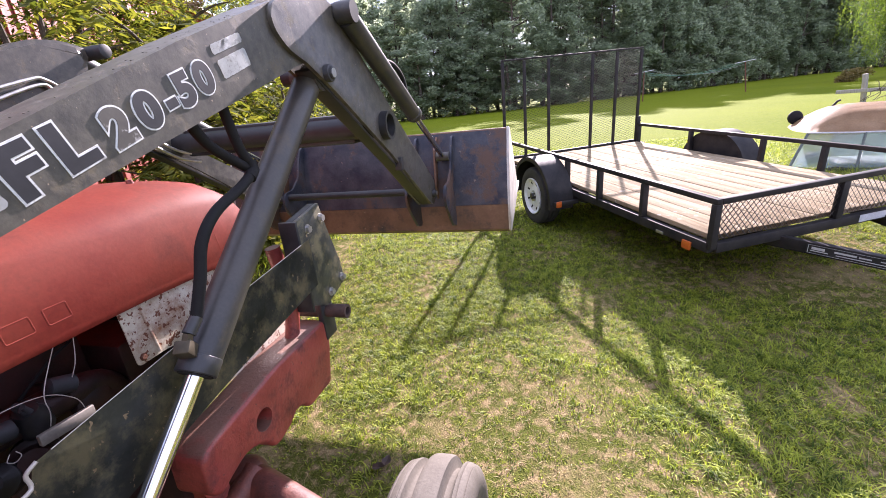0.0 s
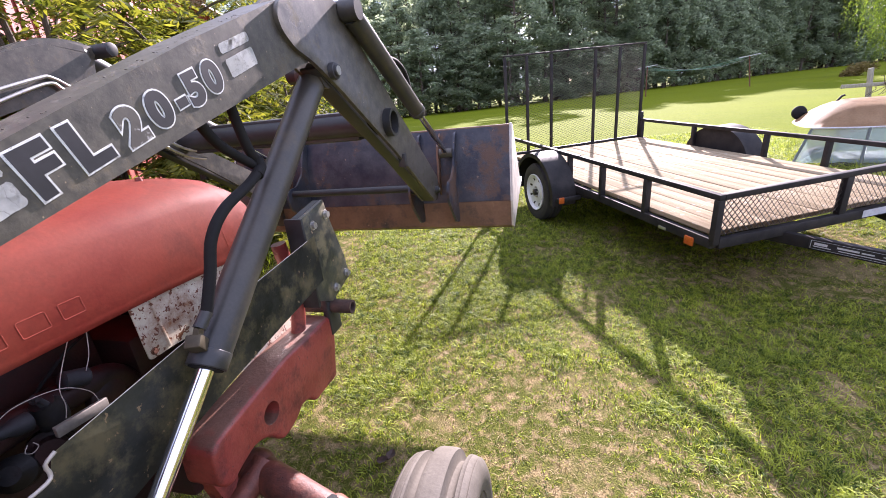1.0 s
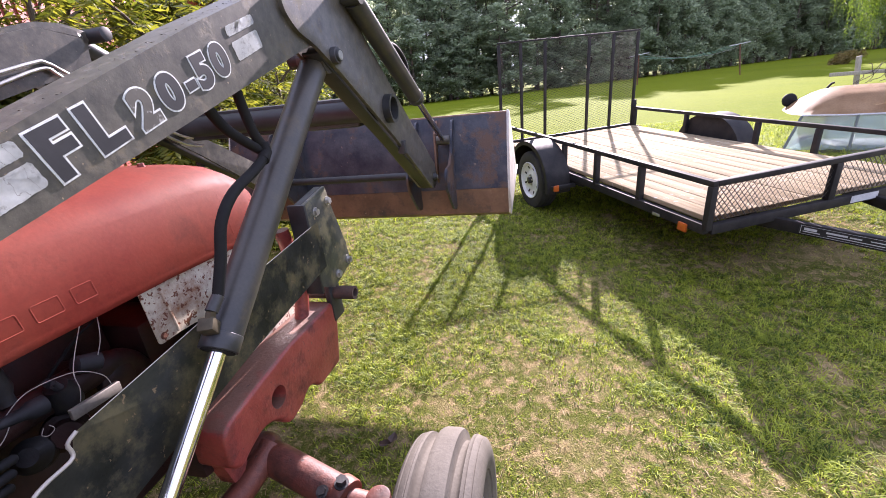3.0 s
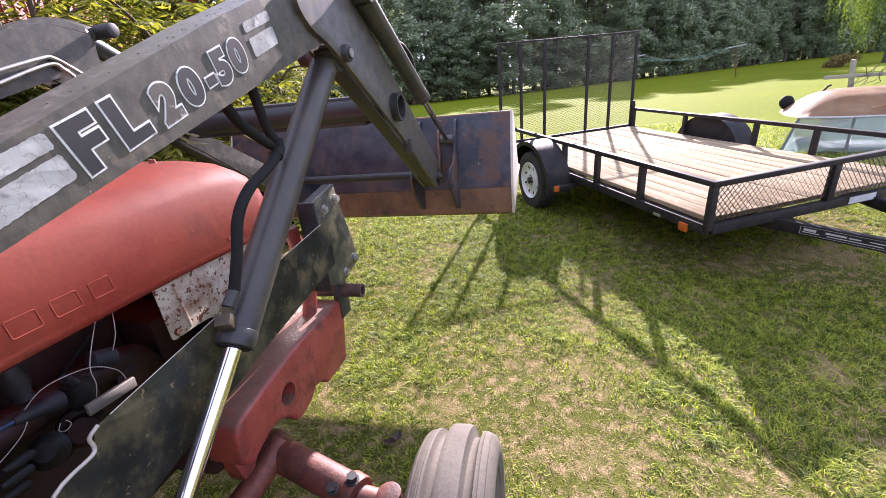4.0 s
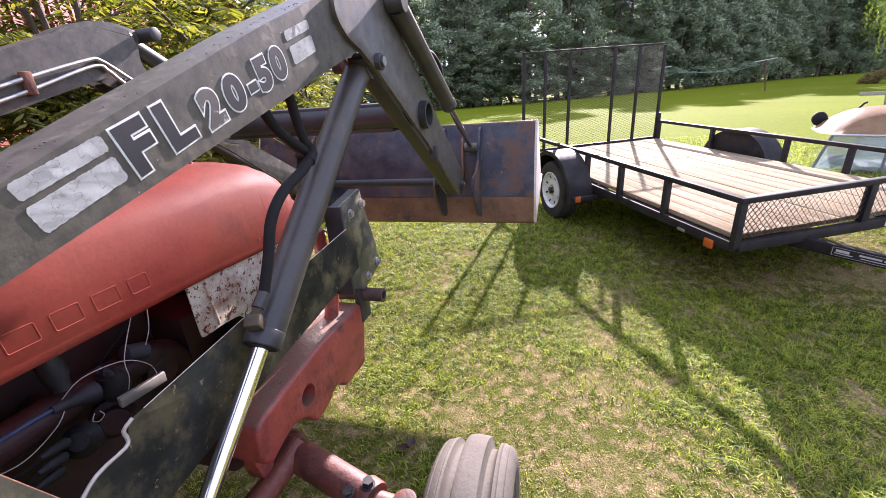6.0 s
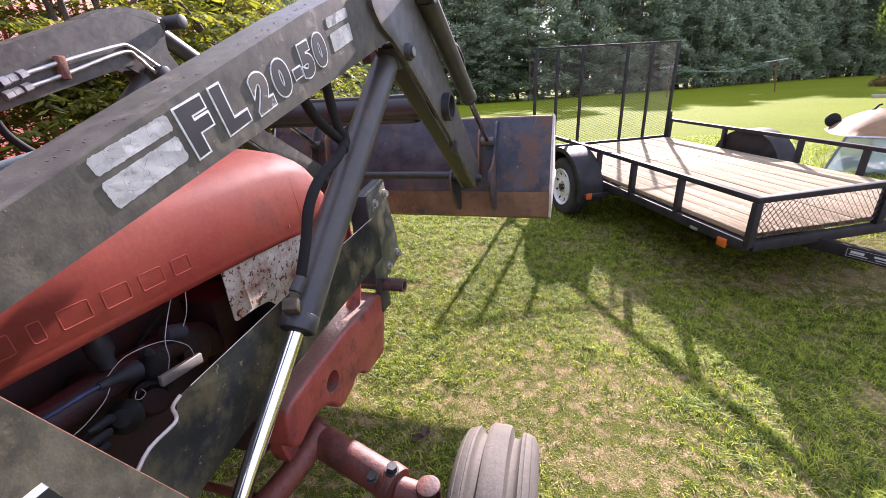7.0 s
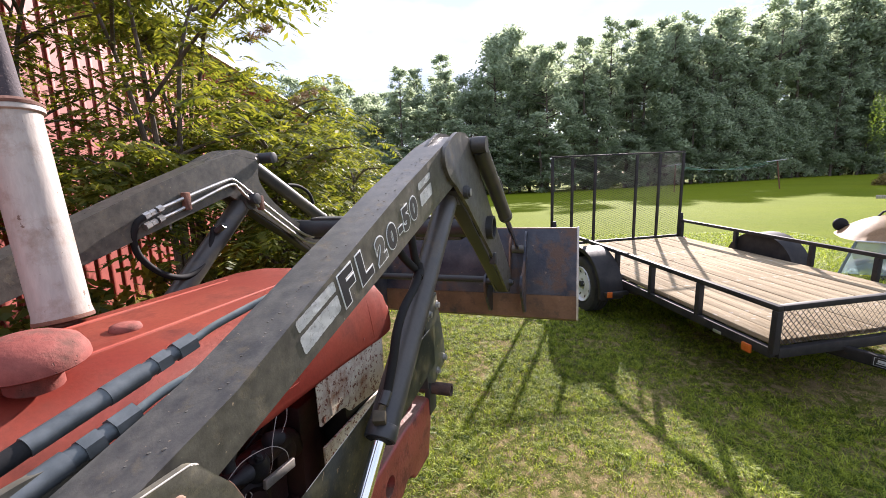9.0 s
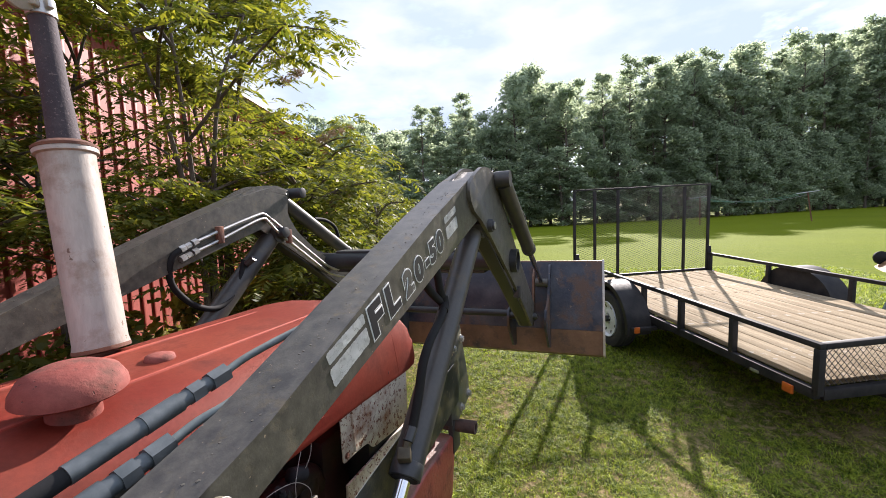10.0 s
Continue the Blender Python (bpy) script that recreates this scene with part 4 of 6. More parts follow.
def build_arm(side):
    """One boom: a formed box beam, knee plates, and the lower leg of two plates."""
    def X(x):                      # x is measured as on the side the camera walks along
        return x if side > 0 else 2 * MID - x

    bm = bmesh.new()
    out = rounded(ARM_LOW + ARM_TOP, [0.03, 0, 0, 0, 0, 0.02, 0.05, 0.06, 0, 0, 0, 0, 0.03])
    add_plate(bm, out, X(-0.232), X(-0.132), 0.020, 5)
    arm = part("boom", bm, LOADER, loader, "long black boom with scuffed paint", 50)
    for f in arm.data.polygons:
        f.use_smooth = True
    arm.modifiers.new("even_faces", "WEIGHTED_NORMAL").keep_sharp = True
    # knee plate, proud of the beam, running into the leg
    knee = [(1.185, 1.860), (1.26, 1.900), (1.35, 1.934), (1.46, 1.940), (1.56, 1.915), (1.62, 1.855), (2.03, 1.535), (2.535, 1.16), (2.545, 1.09), (2.505, 1.03), (2.44, 1.035),
            (1.902, 1.398), (1.46, 1.664), (1.32, 1.738), (1.24, 1.765), (1.19, 1.81)]
    if side < 0:                   # the far leg is cut lower in front of the knee
        knee[5:8] = [(1.53, 1.87), (1.52, 1.80), (1.585, 1.71), (1.72, 1.605), (2.05, 1.42), (2.535, 1.15)]
    for x0, x1 in ((-0.132, -0.118), (-0.202, -0.190)):
        bm = bmesh.new()
        add_plate(bm, rounded(knee, 0.03), X(x0), X(x1), 0.0025)
        part("knee_plate", bm, LOADER, arm)
    bm = bmesh.new()
    add_bar(bm, (X(-0.161), 1.36, 1.722), (X(-0.161), 2.46, 1.036), 0.056, 0.010, 0.002)
    part("leg_web", bm, LOADER_DARK, arm)
    # pins
    for (y, z), r in (((1.565, 1.905), 0.026), ((1.425, 1.712), 0.026), ((2.475, 1.095), 0.022)):
        bm = bmesh.new()
        add_cyl(bm, (X(-0.27), y, z), (X(-0.100 if z < 1.9 else -0.066), y, z), r, seg=28, bevel=0.003)
        add_cyl(bm, (X(-0.12), y, z), (X(-0.093 if z < 1.9 else -0.058), y, z), r * 0.7, seg=24, bevel=0.002)
        part("pin", bm, LOADER_DARK, arm)
        bm = bmesh.new()
        add_cyl(bm, (X(-0.094 if z < 1.9 else -0.059), y, z), (X(-0.0915 if z < 1.9 else -0.0565), y, z), r * 0.55, seg=20)
        part("pin_face", bm, ZINC, arm)
    # ring where the cross tube ends
    bm = bmesh.new()
    m = Matrix.Translation((X(-0.118), 1.845, 1.525)) @ pose(0, 0, 0, 0, 90 if side > 0 else -90)
    add_lathe(bm, [(0.046, 0.0), (0.046, 0.032), (0.058, 0.032), (0.058, -0.02), (0.046, -0.02)], m, 36)
    part("tube_ring", bm, LOADER_DARK, arm)
    bm = bmesh.new()
    add_box(bm, (X(-0.14), 1.97, 1.315), (X(-0.105), 2.0, 1.375), 0.003)
    part("stop_lug", bm, LOADER_DARK, arm)
    # weld bumps along the upper edge
    bm = bmesh.new()
    rng = random.Random(5 if side > 0 else 6)
    for i in range(60):
        t = rng.random()
        y = 0.1 + 1.0 * t
        z = float(np.interp(y, [0.04, 0.25, 0.55, 0.876, 1.2], [1.425, 1.487, 1.615, 1.750, 1.872]))
        r = rng.uniform(0.0006, 0.0018)
        bmesh.ops.create_icosphere(bm, subdivisions=1, radius=r, matrix=Matrix.Translation((X(-0.152 - 0.03 * rng.random()), y, z)) @ Matrix.Diagonal((1.5, 1.8, 0.5, 1)))
    tagged(part("weld_spatter", bm, LOADER, arm), kind="stuff")
    return arm


right_arm = build_arm(1)
left_arm = build_arm(-1)


def build_lift_cylinder(side):
    def X(x):
        return x if side > 0 else 2 * MID - x

    x = X(-0.185)
    a, b, c = Vector((x, 1.43, 1.705)), Vector((x, 0.735, 1.095)), Vector((x, 0.345, 0.753))
    d = (b - a).normalized()
    bm = bmesh.new()
    add_cyl(bm, a + d * 0.03, b, 0.042, seg=40)
    add_cyl(bm, b - d * 0.035, b + d * 0.004, 0.0432, seg=40, bevel=0.002)
    add_cyl(bm, (x - 0.045, a.y, a.z), (x + 0.045, a.y, a.z), 0.042, seg=28)
    barrel = part("lift_cylinder", bm, BARREL, loader, "black hydraulic lift cylinder", 50)
    bm = bmesh.new()
    add_cyl(bm, b, c, 0.0185, seg=36)
    part("rod", bm, CHROME, barrel, "bright chrome piston rod")
    bm = bmesh.new()
    add_lathe(bm, [(0.02, 0.0), (0.038, 0.0), (0.036, 0.004), (0.02, 0.005)], Matrix.Translation(b + d * 0.002) @ d.to_track_quat("Z", "Y").to_matrix().to_4x4(), 32)
    part("gland", bm, RUBBER, barrel)
    bm = bmesh.new()
    add_cyl(bm, (x - 0.04, c.y, c.z), (x + 0.05, c.y, c.z), 0.03, seg=24)
    part("rod_eye", bm, BARREL, barrel)
    if side < 0:
        bm = bmesh.new()
        add_cyl(bm, (x + 0.03, 1.225, 1.585), (x + 0.065, 1.235, 1.610), 0.014, seg=12)
        part("elbow_fitting", bm, BARREL, barrel)
        return
    # elbow fitting and the hose that loops up under the boom
    s = 1 if side > 0 else -1
    n = Vector((0, d.z, -d.y))                # square to the barrel, towards its upper side
    f = b - d * 0.035
    e = f + n * 0.060 + Vector((s * 0.010, 0, 0))
    bm = bmesh.new()
    add_cyl(bm, f + n * 0.030, e, 0.012, seg=16)
    add_box(bm, (-0.017, -0.015, -0.018), (0.017, 0.015, 0.018), 0.004, Matrix.Translation(e) @ pose(0, 0, 0, 40, 0, 20))
    add_cyl(bm, e, e + Vector((s * 0.004, 0.014, 0.030)), 0.0125, 0.011, 6)
    part("elbow_fitting", bm, BRASS, barrel)
    h = e + Vector((s * 0.006, 0.042, 0.052))
    bm = bmesh.new()
    add_cyl(bm, e + Vector((s * 0.004, 0.014, 0.028)), h, 0.0138, 0.0132, 16)
    part("ferrule", bm, BARREL, barrel)
    bm = bmesh.new()
    pts = smooth_path([h, (X(-0.162), 0.795, 1.290), (X(-0.158), 0.822, 1.362), (X(-0.158), 0.880, 1.412), (X(-0.165), 0.985, 1.446), (X(-0.178), 1.050, 1.468)])
    add_tube(bm, pts, 0.0125, 14)
    part("hose", bm, RUBBER, barrel)
    bm = bmesh.new()
    add_tube(bm, [(X(-0.174), 1.035, 1.460), (X(-0.180), 1.062, 1.476), (X(-0.184), 1.062, 1.500)], 0.0155, 12)
    add_tube(bm, smooth_path([(X(-0.184), 1.062, 1.495), (X(-0.186), 1.045, 1.520), (X(-0.186), 1.030, 1.565), (X(-0.19), 1.020, 1.640)]), 0.0125, 12)
    add_tube(bm, smooth_path([(X(-0.19), 1.060, 1.480), (X(-0.19), 1.000, 1.515), (X(-0.19), 0.945, 1.555), (X(-0.19), 0.905, 1.610)]), 0.0125, 12)
    part("upper_hose", bm, RUBBER, barrel)


build_lift_cylinder(1)
build_lift_cylinder(-1)


def build_tilt_cylinder(side):
    def X(x):
        return x if side > 0 else 2 * MID - x

    a, c = Vector((X(-0.092), 1.565, 1.900)), Vector((X(-0.085), 2.67, 1.28))
    d = (c - a).normalized()
    b = a + d * 0.72
    bm = bmesh.new()
    add_cyl(bm, a + d * 0.02, b, 0.036, seg=36)
    add_cyl(bm, b - d * 0.03, b + d * 0.004, 0.039, seg=36, bevel=0.003)
    add_cyl(bm, (X(-0.115), a.y, a.z), (X(-0.055), a.y, a.z), 0.034, seg=28)
    barrel = part("tilt_cylinder", bm, BARREL, loader, "dark hydraulic bucket cylinder", 50)
    bm = bmesh.new()
    add_cyl(bm, b, c, 0.016, seg=28)
    part("rod", bm, CHROME, barrel)
    bm = bmesh.new()
    add_cyl(bm, (X(-0.125), c.y, c.z), (X(-0.045), c.y, c.z), 0.028, seg=24)
    part("rod_eye", bm, BARREL, barrel)
    bm = bmesh.new()
    add_tube(bm, smooth_path([b - d * 0.12 + Vector((0.0, 0.02, 0.045)), b - d * 0.20 + Vector((0, 0.05, 0.075)), b - d * 0.32 + Vector((0, 0.06, 0.06)), b - d * 0.40 + Vector((0, 0.03, 0.03))]), 0.010, 12)
    part("hose", bm, RUBBER, barrel)


build_tilt_cylinder(1)
build_tilt_cylinder(-1)

bm = bmesh.new()
add_cyl(bm, (2 * MID + 0.12, 1.845, 1.525), (-0.12, 1.845, 1.525), 0.048, seg=32)
part("cross_tube", bm, LOADER_DARK, loader)
bm = bmesh.new()
add_box(bm, (2 * MID + 0.25, 1.83, 1.462), (-0.25, 1.93, 1.585), 0.012)
part("cross_beam", bm, LOADER_DARK, loader)


def build_bucket():
    """Back sheet, heel, floor, two side plates, brackets, and the bar between the brackets."""
    x0, x1 = -1.69, 0.298
    prof = [(2.76, 1.435), (2.725, 1.30), (2.705, 1.10), (2.70, 0.985), (2.72, 0.83), (2.76, 0.812), (3.325, 1.012)]
    bm = bmesh.new()
    t = 0.010
    for (ya, za), (yb, zb) in zip(prof[:3], prof[1:4]):
        q = [bm.verts.new(p) for p in ((x0, ya, za), (x1, ya, za), (x1, yb, zb), (x0, yb, zb))]
        bm.faces.new(q)
    bmesh.ops.remove_doubles(bm, verts=bm.verts, dist=1e-4)
    bmesh.ops.solidify(bm, geom=list(bm.faces), thickness=t)
    bucket = part("bucket", bm, BUCKET, loader, "wide bucket of worn blue-black steel")
    bm = bmesh.new()
    for (ya, za), (yb, zb) in zip(prof[3:6], prof[4:7]):
        q = [bm.verts.new(p) for p in ((x0, ya, za), (x1, ya, za), (x1, yb, zb), (x0, yb, zb))]
        bm.faces.new(q)
    bmesh.ops.remove_doubles(bm, verts=bm.verts, dist=1e-4)
    bmesh.ops.solidify(bm, geom=list(bm.faces), thickness=t)
    part("heel", bm, BUCKET_RUST, bucket, "rust-brown bucket heel and floor")
    side = [(2.755, 1.452), (2.715, 1.30), (2.695, 1.10), (2.69, 0.98), (2.71, 0.82), (2.765, 0.80), (3.33, 1.0), (3.31, 1.06), (2.99, 1.32), (2.84, 1.445)]
    for xa, xb in ((x1, x1 + 0.014), (x0 - 0.014, x0)):
        bm = bmesh.new()
        add_plate(bm, side, xa, xb, 0.002)
        part("side_plate", bm, EDGE, bucket, "bare worn side plate")
    bm = bmesh.new()
    add_cyl(bm, (x0, 2.76, 1.437), (x1, 2.76, 1.437), 0.010, seg=12)
    part("top_lip", bm, BUCKET_RUST, bucket)
    bm = bmesh.new()
    add_bar(bm, (MID, 3.305, 1.0), (MID, 3.465, 1.0565), x1 - x0 + 0.02, 0.014, 0.003)
    part("cutting_edge", bm, EDGE, bucket)
    brk = [(2.70, 0.86), (2.755, 1.43), (2.70, 1.41), (2.655, 1.31), (2.63, 1.22), (2.55, 1.15), (2.46, 1.135), (2.435, 1.08), (2.455, 1.02), (2.54, 0.94), (2.62, 0.87)]
    for x in (-0.040, -0.275, 2 * MID + 0.040, 2 * MID + 0.275):
        bm = bmesh.new()
        add_plate(bm, rounded(brk, 0.02), x - 0.007, x + 0.007, 0.002)
        part("bracket", bm, BUCKET, bucket)
    for x in (-0.145, 2 * MID + 0.145):
        bm = bmesh.new()
        add_plate(bm, [(2.71, 1.0), (2.755, 1.43), (2.66, 1.34), (2.65, 1.12)], x - 0.006, x + 0.006, 0.0015)
        part("stiffener", bm, BUCKET_RUST, bucket)
    bm = bmesh.new()
    add_cyl(bm, (2 * MID + 0.275, 2.50, 1.105), (-0.275, 2.50, 1.105), 0.022, seg=24)
    part("spreader_bar", bm, LOADER_DARK, bucket)
    # tipped a little forward about its pins
    pins = Vector((0, 2.475, 1.095))
    bucket.matrix_basis = Matrix.Translation(pins) @ Matrix.Rotation(radians(-6.0), 4, "X") @ Matrix.Translation(-pins)


build_bucket()


def build_tower(side):
    """The upright that carries the boom: two plates, the pivot pin, and its base."""
    def X(x):
        return x if side > 0 else 2 * MID - x

    out = rounded([(0.04, 1.462), (0.150, 1.456), (0.196, 1.395), (0.392, 0.945), (0.40, 0.70), (-0.25, 0.70), (-0.22, 1.28), (-0.15, 1.40)], [0.05, 0.008, 0.008, 0.01, 0, 0, 0.02, 0.05])
    tower = None
    for x0, x1 in ((-0.112, -0.100), (-0.262, -0.250)):
        bm = bmesh.new()
        add_plate(bm, out, X(x0), X(x1), 0.0015)
        ob = part("tower_plate", bm, TOWER, loader)
        tower = tower or ob
    # paint worn off along the plate's edge: bright at the crown, rusty down the slope
    crest = [(X(-0.1018), y, z) for y, z in out if y > 0.0 and z > 0.94]
    crest.sort(key=lambda c: c[1])
    for pts, mat, r in (([c for c in crest if c[1] < 0.17], EDGE, 0.0011), ([c for c in crest if c[1] > 0.165], RUST, 0.0013)):
        bm = bmesh.new()
        add_tube(bm, pts, r, 6)
        part("worn_edge", bm, mat, tower)
    bm = bmesh.new()
    y, z = PIVOT
    s = 1 if side > 0 else -1
    add_cyl(bm, (X(-0.28), y, z), (X(-0.089), y, z), 0.0215, seg=36, bevel=0.003)
    part("pivot_boss", bm, LOADER_DARK, tower)
    bm = bmesh.new()
    add_cyl(bm, (X(-0.0895), y, z), (X(-0.0855), y, z), 0.0142, seg=32, bevel=0.002)
    add_cyl(bm, (X(-0.0857), y, z), (X(-0.0848), y, z), 0.0038, seg=16)
    part("pivot_pin", bm, ZINC, tower)
    bm = bmesh.new()
    rk = random.Random(8)
    for k in range(22):
        a = 0.95 + 0.06 * k
        bmesh.ops.create_icosphere(bm, subdivisions=2, radius=rk.uniform(0.0035, 0.0055), matrix=Matrix.Translation((X(-0.0990), y + 0.0235 * math.cos(a) + rk.uniform(-0.001, 0.001), z + 0.0235 * math.sin(a) + rk.uniform(-0.001, 0.001))) @ Matrix.Diagonal((0.6, 1.2, 1, 1)))
    part("keeper_weld", bm, WELD, tower)
    bm = bmesh.new()
    add_cyl(bm, (X(-0.09), y + 0.002, z - 0.020), (X(-0.09), y + 0.005, z - 0.036), 0.003, seg=10)
    add_tube(bm, smooth_path([(X(-0.09), y + 0.004, z - 0.033), (X(-0.085), y + 0.013, z - 0.036), (X(-0.082), y - 0.005, z - 0.038), (X(-0.085), y - 0.009, z - 0.034)]), 0.0011, 6)
    part("cotter", bm, BRASS, tower)
    bm = bmesh.new()
    add_box(bm, (X(-0.250), -0.2, 0.60), (X(-0.112), 0.38, 0.72), 0.01)
    add_box(bm, (X(-0.58), -0.05, 0.60), (X(-0.262), 0.15, 0.70), 0.01)
    part("tower_base", bm, TOWER, tower)
    # rail from the tower to the front bracket, with its inward kink
    bm = bmesh.new()
    rail = [(X(-0.235), 1.32), (X(-0.235), 0.87), (X(-0.235), 0.462), (X(-0.234), 0.448), (X(-0.230), 0.39), (X(-0.170), 0.28), (X(-0.150), 0.12)]
    tops = [(1.035, 1.202), (0.982, 1.163), (0.917, 1.118), (0.914, 1.084), (0.90, 1.076), (0.86, 1.062), (0.84, 1.03)]
    a = [[bm.verts.new((x, y, zz)) for zz in zs] for (x, y), zs in zip(rail, tops)]
    for p, q in zip(a, a[1:]):
        bm.faces.new((p[0], q[0], q[1], p[1]))
    bmesh.ops.solidify(bm, geom=list(bm.faces), thickness=0.012)
    rail_ob = part("side_rail", bm, CAMO, loader, "flat rail with patchy green-black paint")
    bm = bmesh.new()
    add_tube(bm, [(X(-0.234), 1.27, 1.1977), (X(-0.234), 0.87, 1.163), (X(-0.234), 0.49, 1.1214)], 0.0009, 6)
    add_tube(bm, smooth_path([(X(-0.234), 0.468, 1.119), (X(-0.236), 0.450, 1.108), (X(-0.235), 0.450, 1.090), (X(-0.232), 0.440, 1.081), (X(-0.230), 0.39, 1.077), (X(-0.205), 0.34, 1.071), (X(-0.172), 0.28, 1.063)], 3), 0.0034, 10)
    part("worn_edge", bm, EDGE, rail_ob)
    # front bracket: channel of two plates with bolts
    bm = bmesh.new()
    add_plate(bm, [(1.32, 0.95), (1.318, 1.262), (1.478, 1.290), (1.50, 1.20), (1.555, 1.04), (1.570, 0.945), (1.41, 0.905)], X(-0.285), X(-0.272), 0.002)
    bracket = part("front_bracket", bm, CAMO, loader, "bolted bracket plate with flaking paint")
    bm = bmesh.new()
    add_box(bm, (X(-0.330), 1.304, 0.93), (X(-0.264), 1.317, 1.264), 0.002)
    add_bar(bm, (X(-0.301), 1.318, 1.256), (X(-0.301), 1.478, 1.284), 0.030, 0.010, 0.002)
    part("flange", bm, LOADER_DARK, bracket)
    for yy, zz in ((1.378, 1.220), (1.475, 1.234), (1.450, 0.945), (1.548, 0.965)):
        bm = bmesh.new()
        add_bolt(bm, (X(-0.272), yy, zz), (s, 0, 0), 0.013, 0.010)
        part("bolt", bm, ZINC, bracket)
    bm = bmesh.new()
    m = Matrix.Translation((X(-0.46), 1.43, 0.872)) @ pose(0, 0, 0, 0, 90 if side > 0 else -90)
    add_lathe(bm, [(0.017, 0.0), (0.017, 0.255), (0.0265, 0.255), (0.0265, 0.0)], m, 32, True)
    part("mount_tube", bm, DARK_RUST, bracket, "dark rusty open-ended mounting tube")
    bm = bmesh.new()
    add_box(bm, (X(-0.315), 1.39, 0.76), (X(-0.29), 1.47, 0.92), 0.006)
    part("lower_lug", bm, LOADER_DARK, bracket)
    return tower


right_tower = build_tower(1)
left_tower = build_tower(-1)


def build_steel_lines():
    """Two bent steel lines on the inner face of the far boom, with clips, unions and hoses."""
    x = 2 * MID + 0.245
    group = None
    for dz, dy in ((0.0, 0.0), (-0.035, 0.018)):
        bm = bmesh.new()
        pts = [(x, 0.95, 1.695), (x, 1.08, 1.738), (x, 1.275 + dy, 1.796 + dz * 0.5), (x, 1.325 + dy, 1.798 + dz), (x, 1.40, 1.75 + dz), (x, 1.62, 1.60 + dz), (x, 1.78, 1.50 + dz), (x + 0.04, 1.86, 1.47 + dz)]
        pts = [(px, py, pz + (dz if i < 2 else 0)) for i, (px, py, pz) in enumerate(pts)]
        add_tube(bm, smooth_path(pts, 5), 0.0065, 12)
        ob = part("steel_line", bm, ZINC, loader, "bent zinc-plated hydraulic line")
        group = group or ob
        bm = bmesh.new()
        d = Vector((0, 0.15, 0.057)).normalized()
        p = Vector((x, 0.95, 1.695 + dz))
        for k, r in ((0.0, 0.013), (-0.03, 0.0115), (-0.055, 0.013)):
            add_cyl(bm, p + d * k, p + d * (k + 0.022), r, seg=6)
        part("union", bm, ZINC, ob)
    for y, z in ((1.075, 1.725), (1.47, 1.695)):
        bm = bmesh.new()
        add_box(bm, (x - 0.012, y - 0.014, z - 0.038), (x + 0.010, y + 0.014, z + 0.03), 0.004)
        part("pipe_clip", bm, RUST, loader)
    bm = bmesh.new()
    add_tube(bm, smooth_path([(x, 0.90, 1.675), (x - 0.005, 0.875, 1.655), (x - 0.02, 0.865, 1.60), (x - 0.03, 0.890, 1.53), (x - 0.03, 0.965, 1.455), (x - 0.03, 1.06, 1.425), (x - 0.03, 1.14, 1.46), (x - 0.04, 1.20, 1.54), (x - 0.05, 1.23, 1.60)]), 0.0115, 12)
    part("hose", bm, RUBBER, loader, "black looped hydraulic hose")
    # lines that run along the near boom's inner side, with big unions over the hood
    for x0, y0, z0 in ((-0.275, 0.32, 1.512), (-0.234, 0.19, 1.466)):
        bm = bmesh.new()
        a, d = Vector((x0 - 0.02, y0, z0)), Vector((0.045, 1.0, 0.20)).normalized()
        for k0, k1, r, sg in ((-0.22, -0.13, 0.0135, 20), (-0.13, -0.075, 0.0150, 20), (-0.075, -0.06, 0.0125, 16), (-0.06, -0.038, 0.0158, 6), (-0.038, -0.024, 0.012, 16), (-0.024, 0.008, 0.0165, 6)):
            add_cyl(bm, a + d * k0, a + d * k1, r, seg=sg)
        ob = part("hose_union", bm, DULL, loader, "grey hydraulic hose unions above the hood")
        bm = bmesh.new()
        add_tube(bm, smooth_path([a + d * 0.005, a + Vector((0.006, 0.045, 0.014)), a + Vector((0.020, 0.10, 0.027)), (-0.246, a.y + 0.20, a.z + 0.052), (-0.243, a.y + 0.33, a.z + 0.098), (-0.243, a.y + 0.50, a.z + 0.163)]), 0.0068, 12)
        part("steel_line", bm, LINE_GREY, ob)
        bm = bmesh.new()
        add_tube(bm, smooth_path([a + d * -0.21, a + d * -0.45 + Vector((-0.01, 0, -0.02)), a + d * -0.75 + Vector((-0.03, 0, -0.10)), a + d * -1.1 + Vector((-0.06, 0, -0.3))]), 0.0120, 14)
        part("hose", bm, RUBBER, ob)


build_steel_lines()


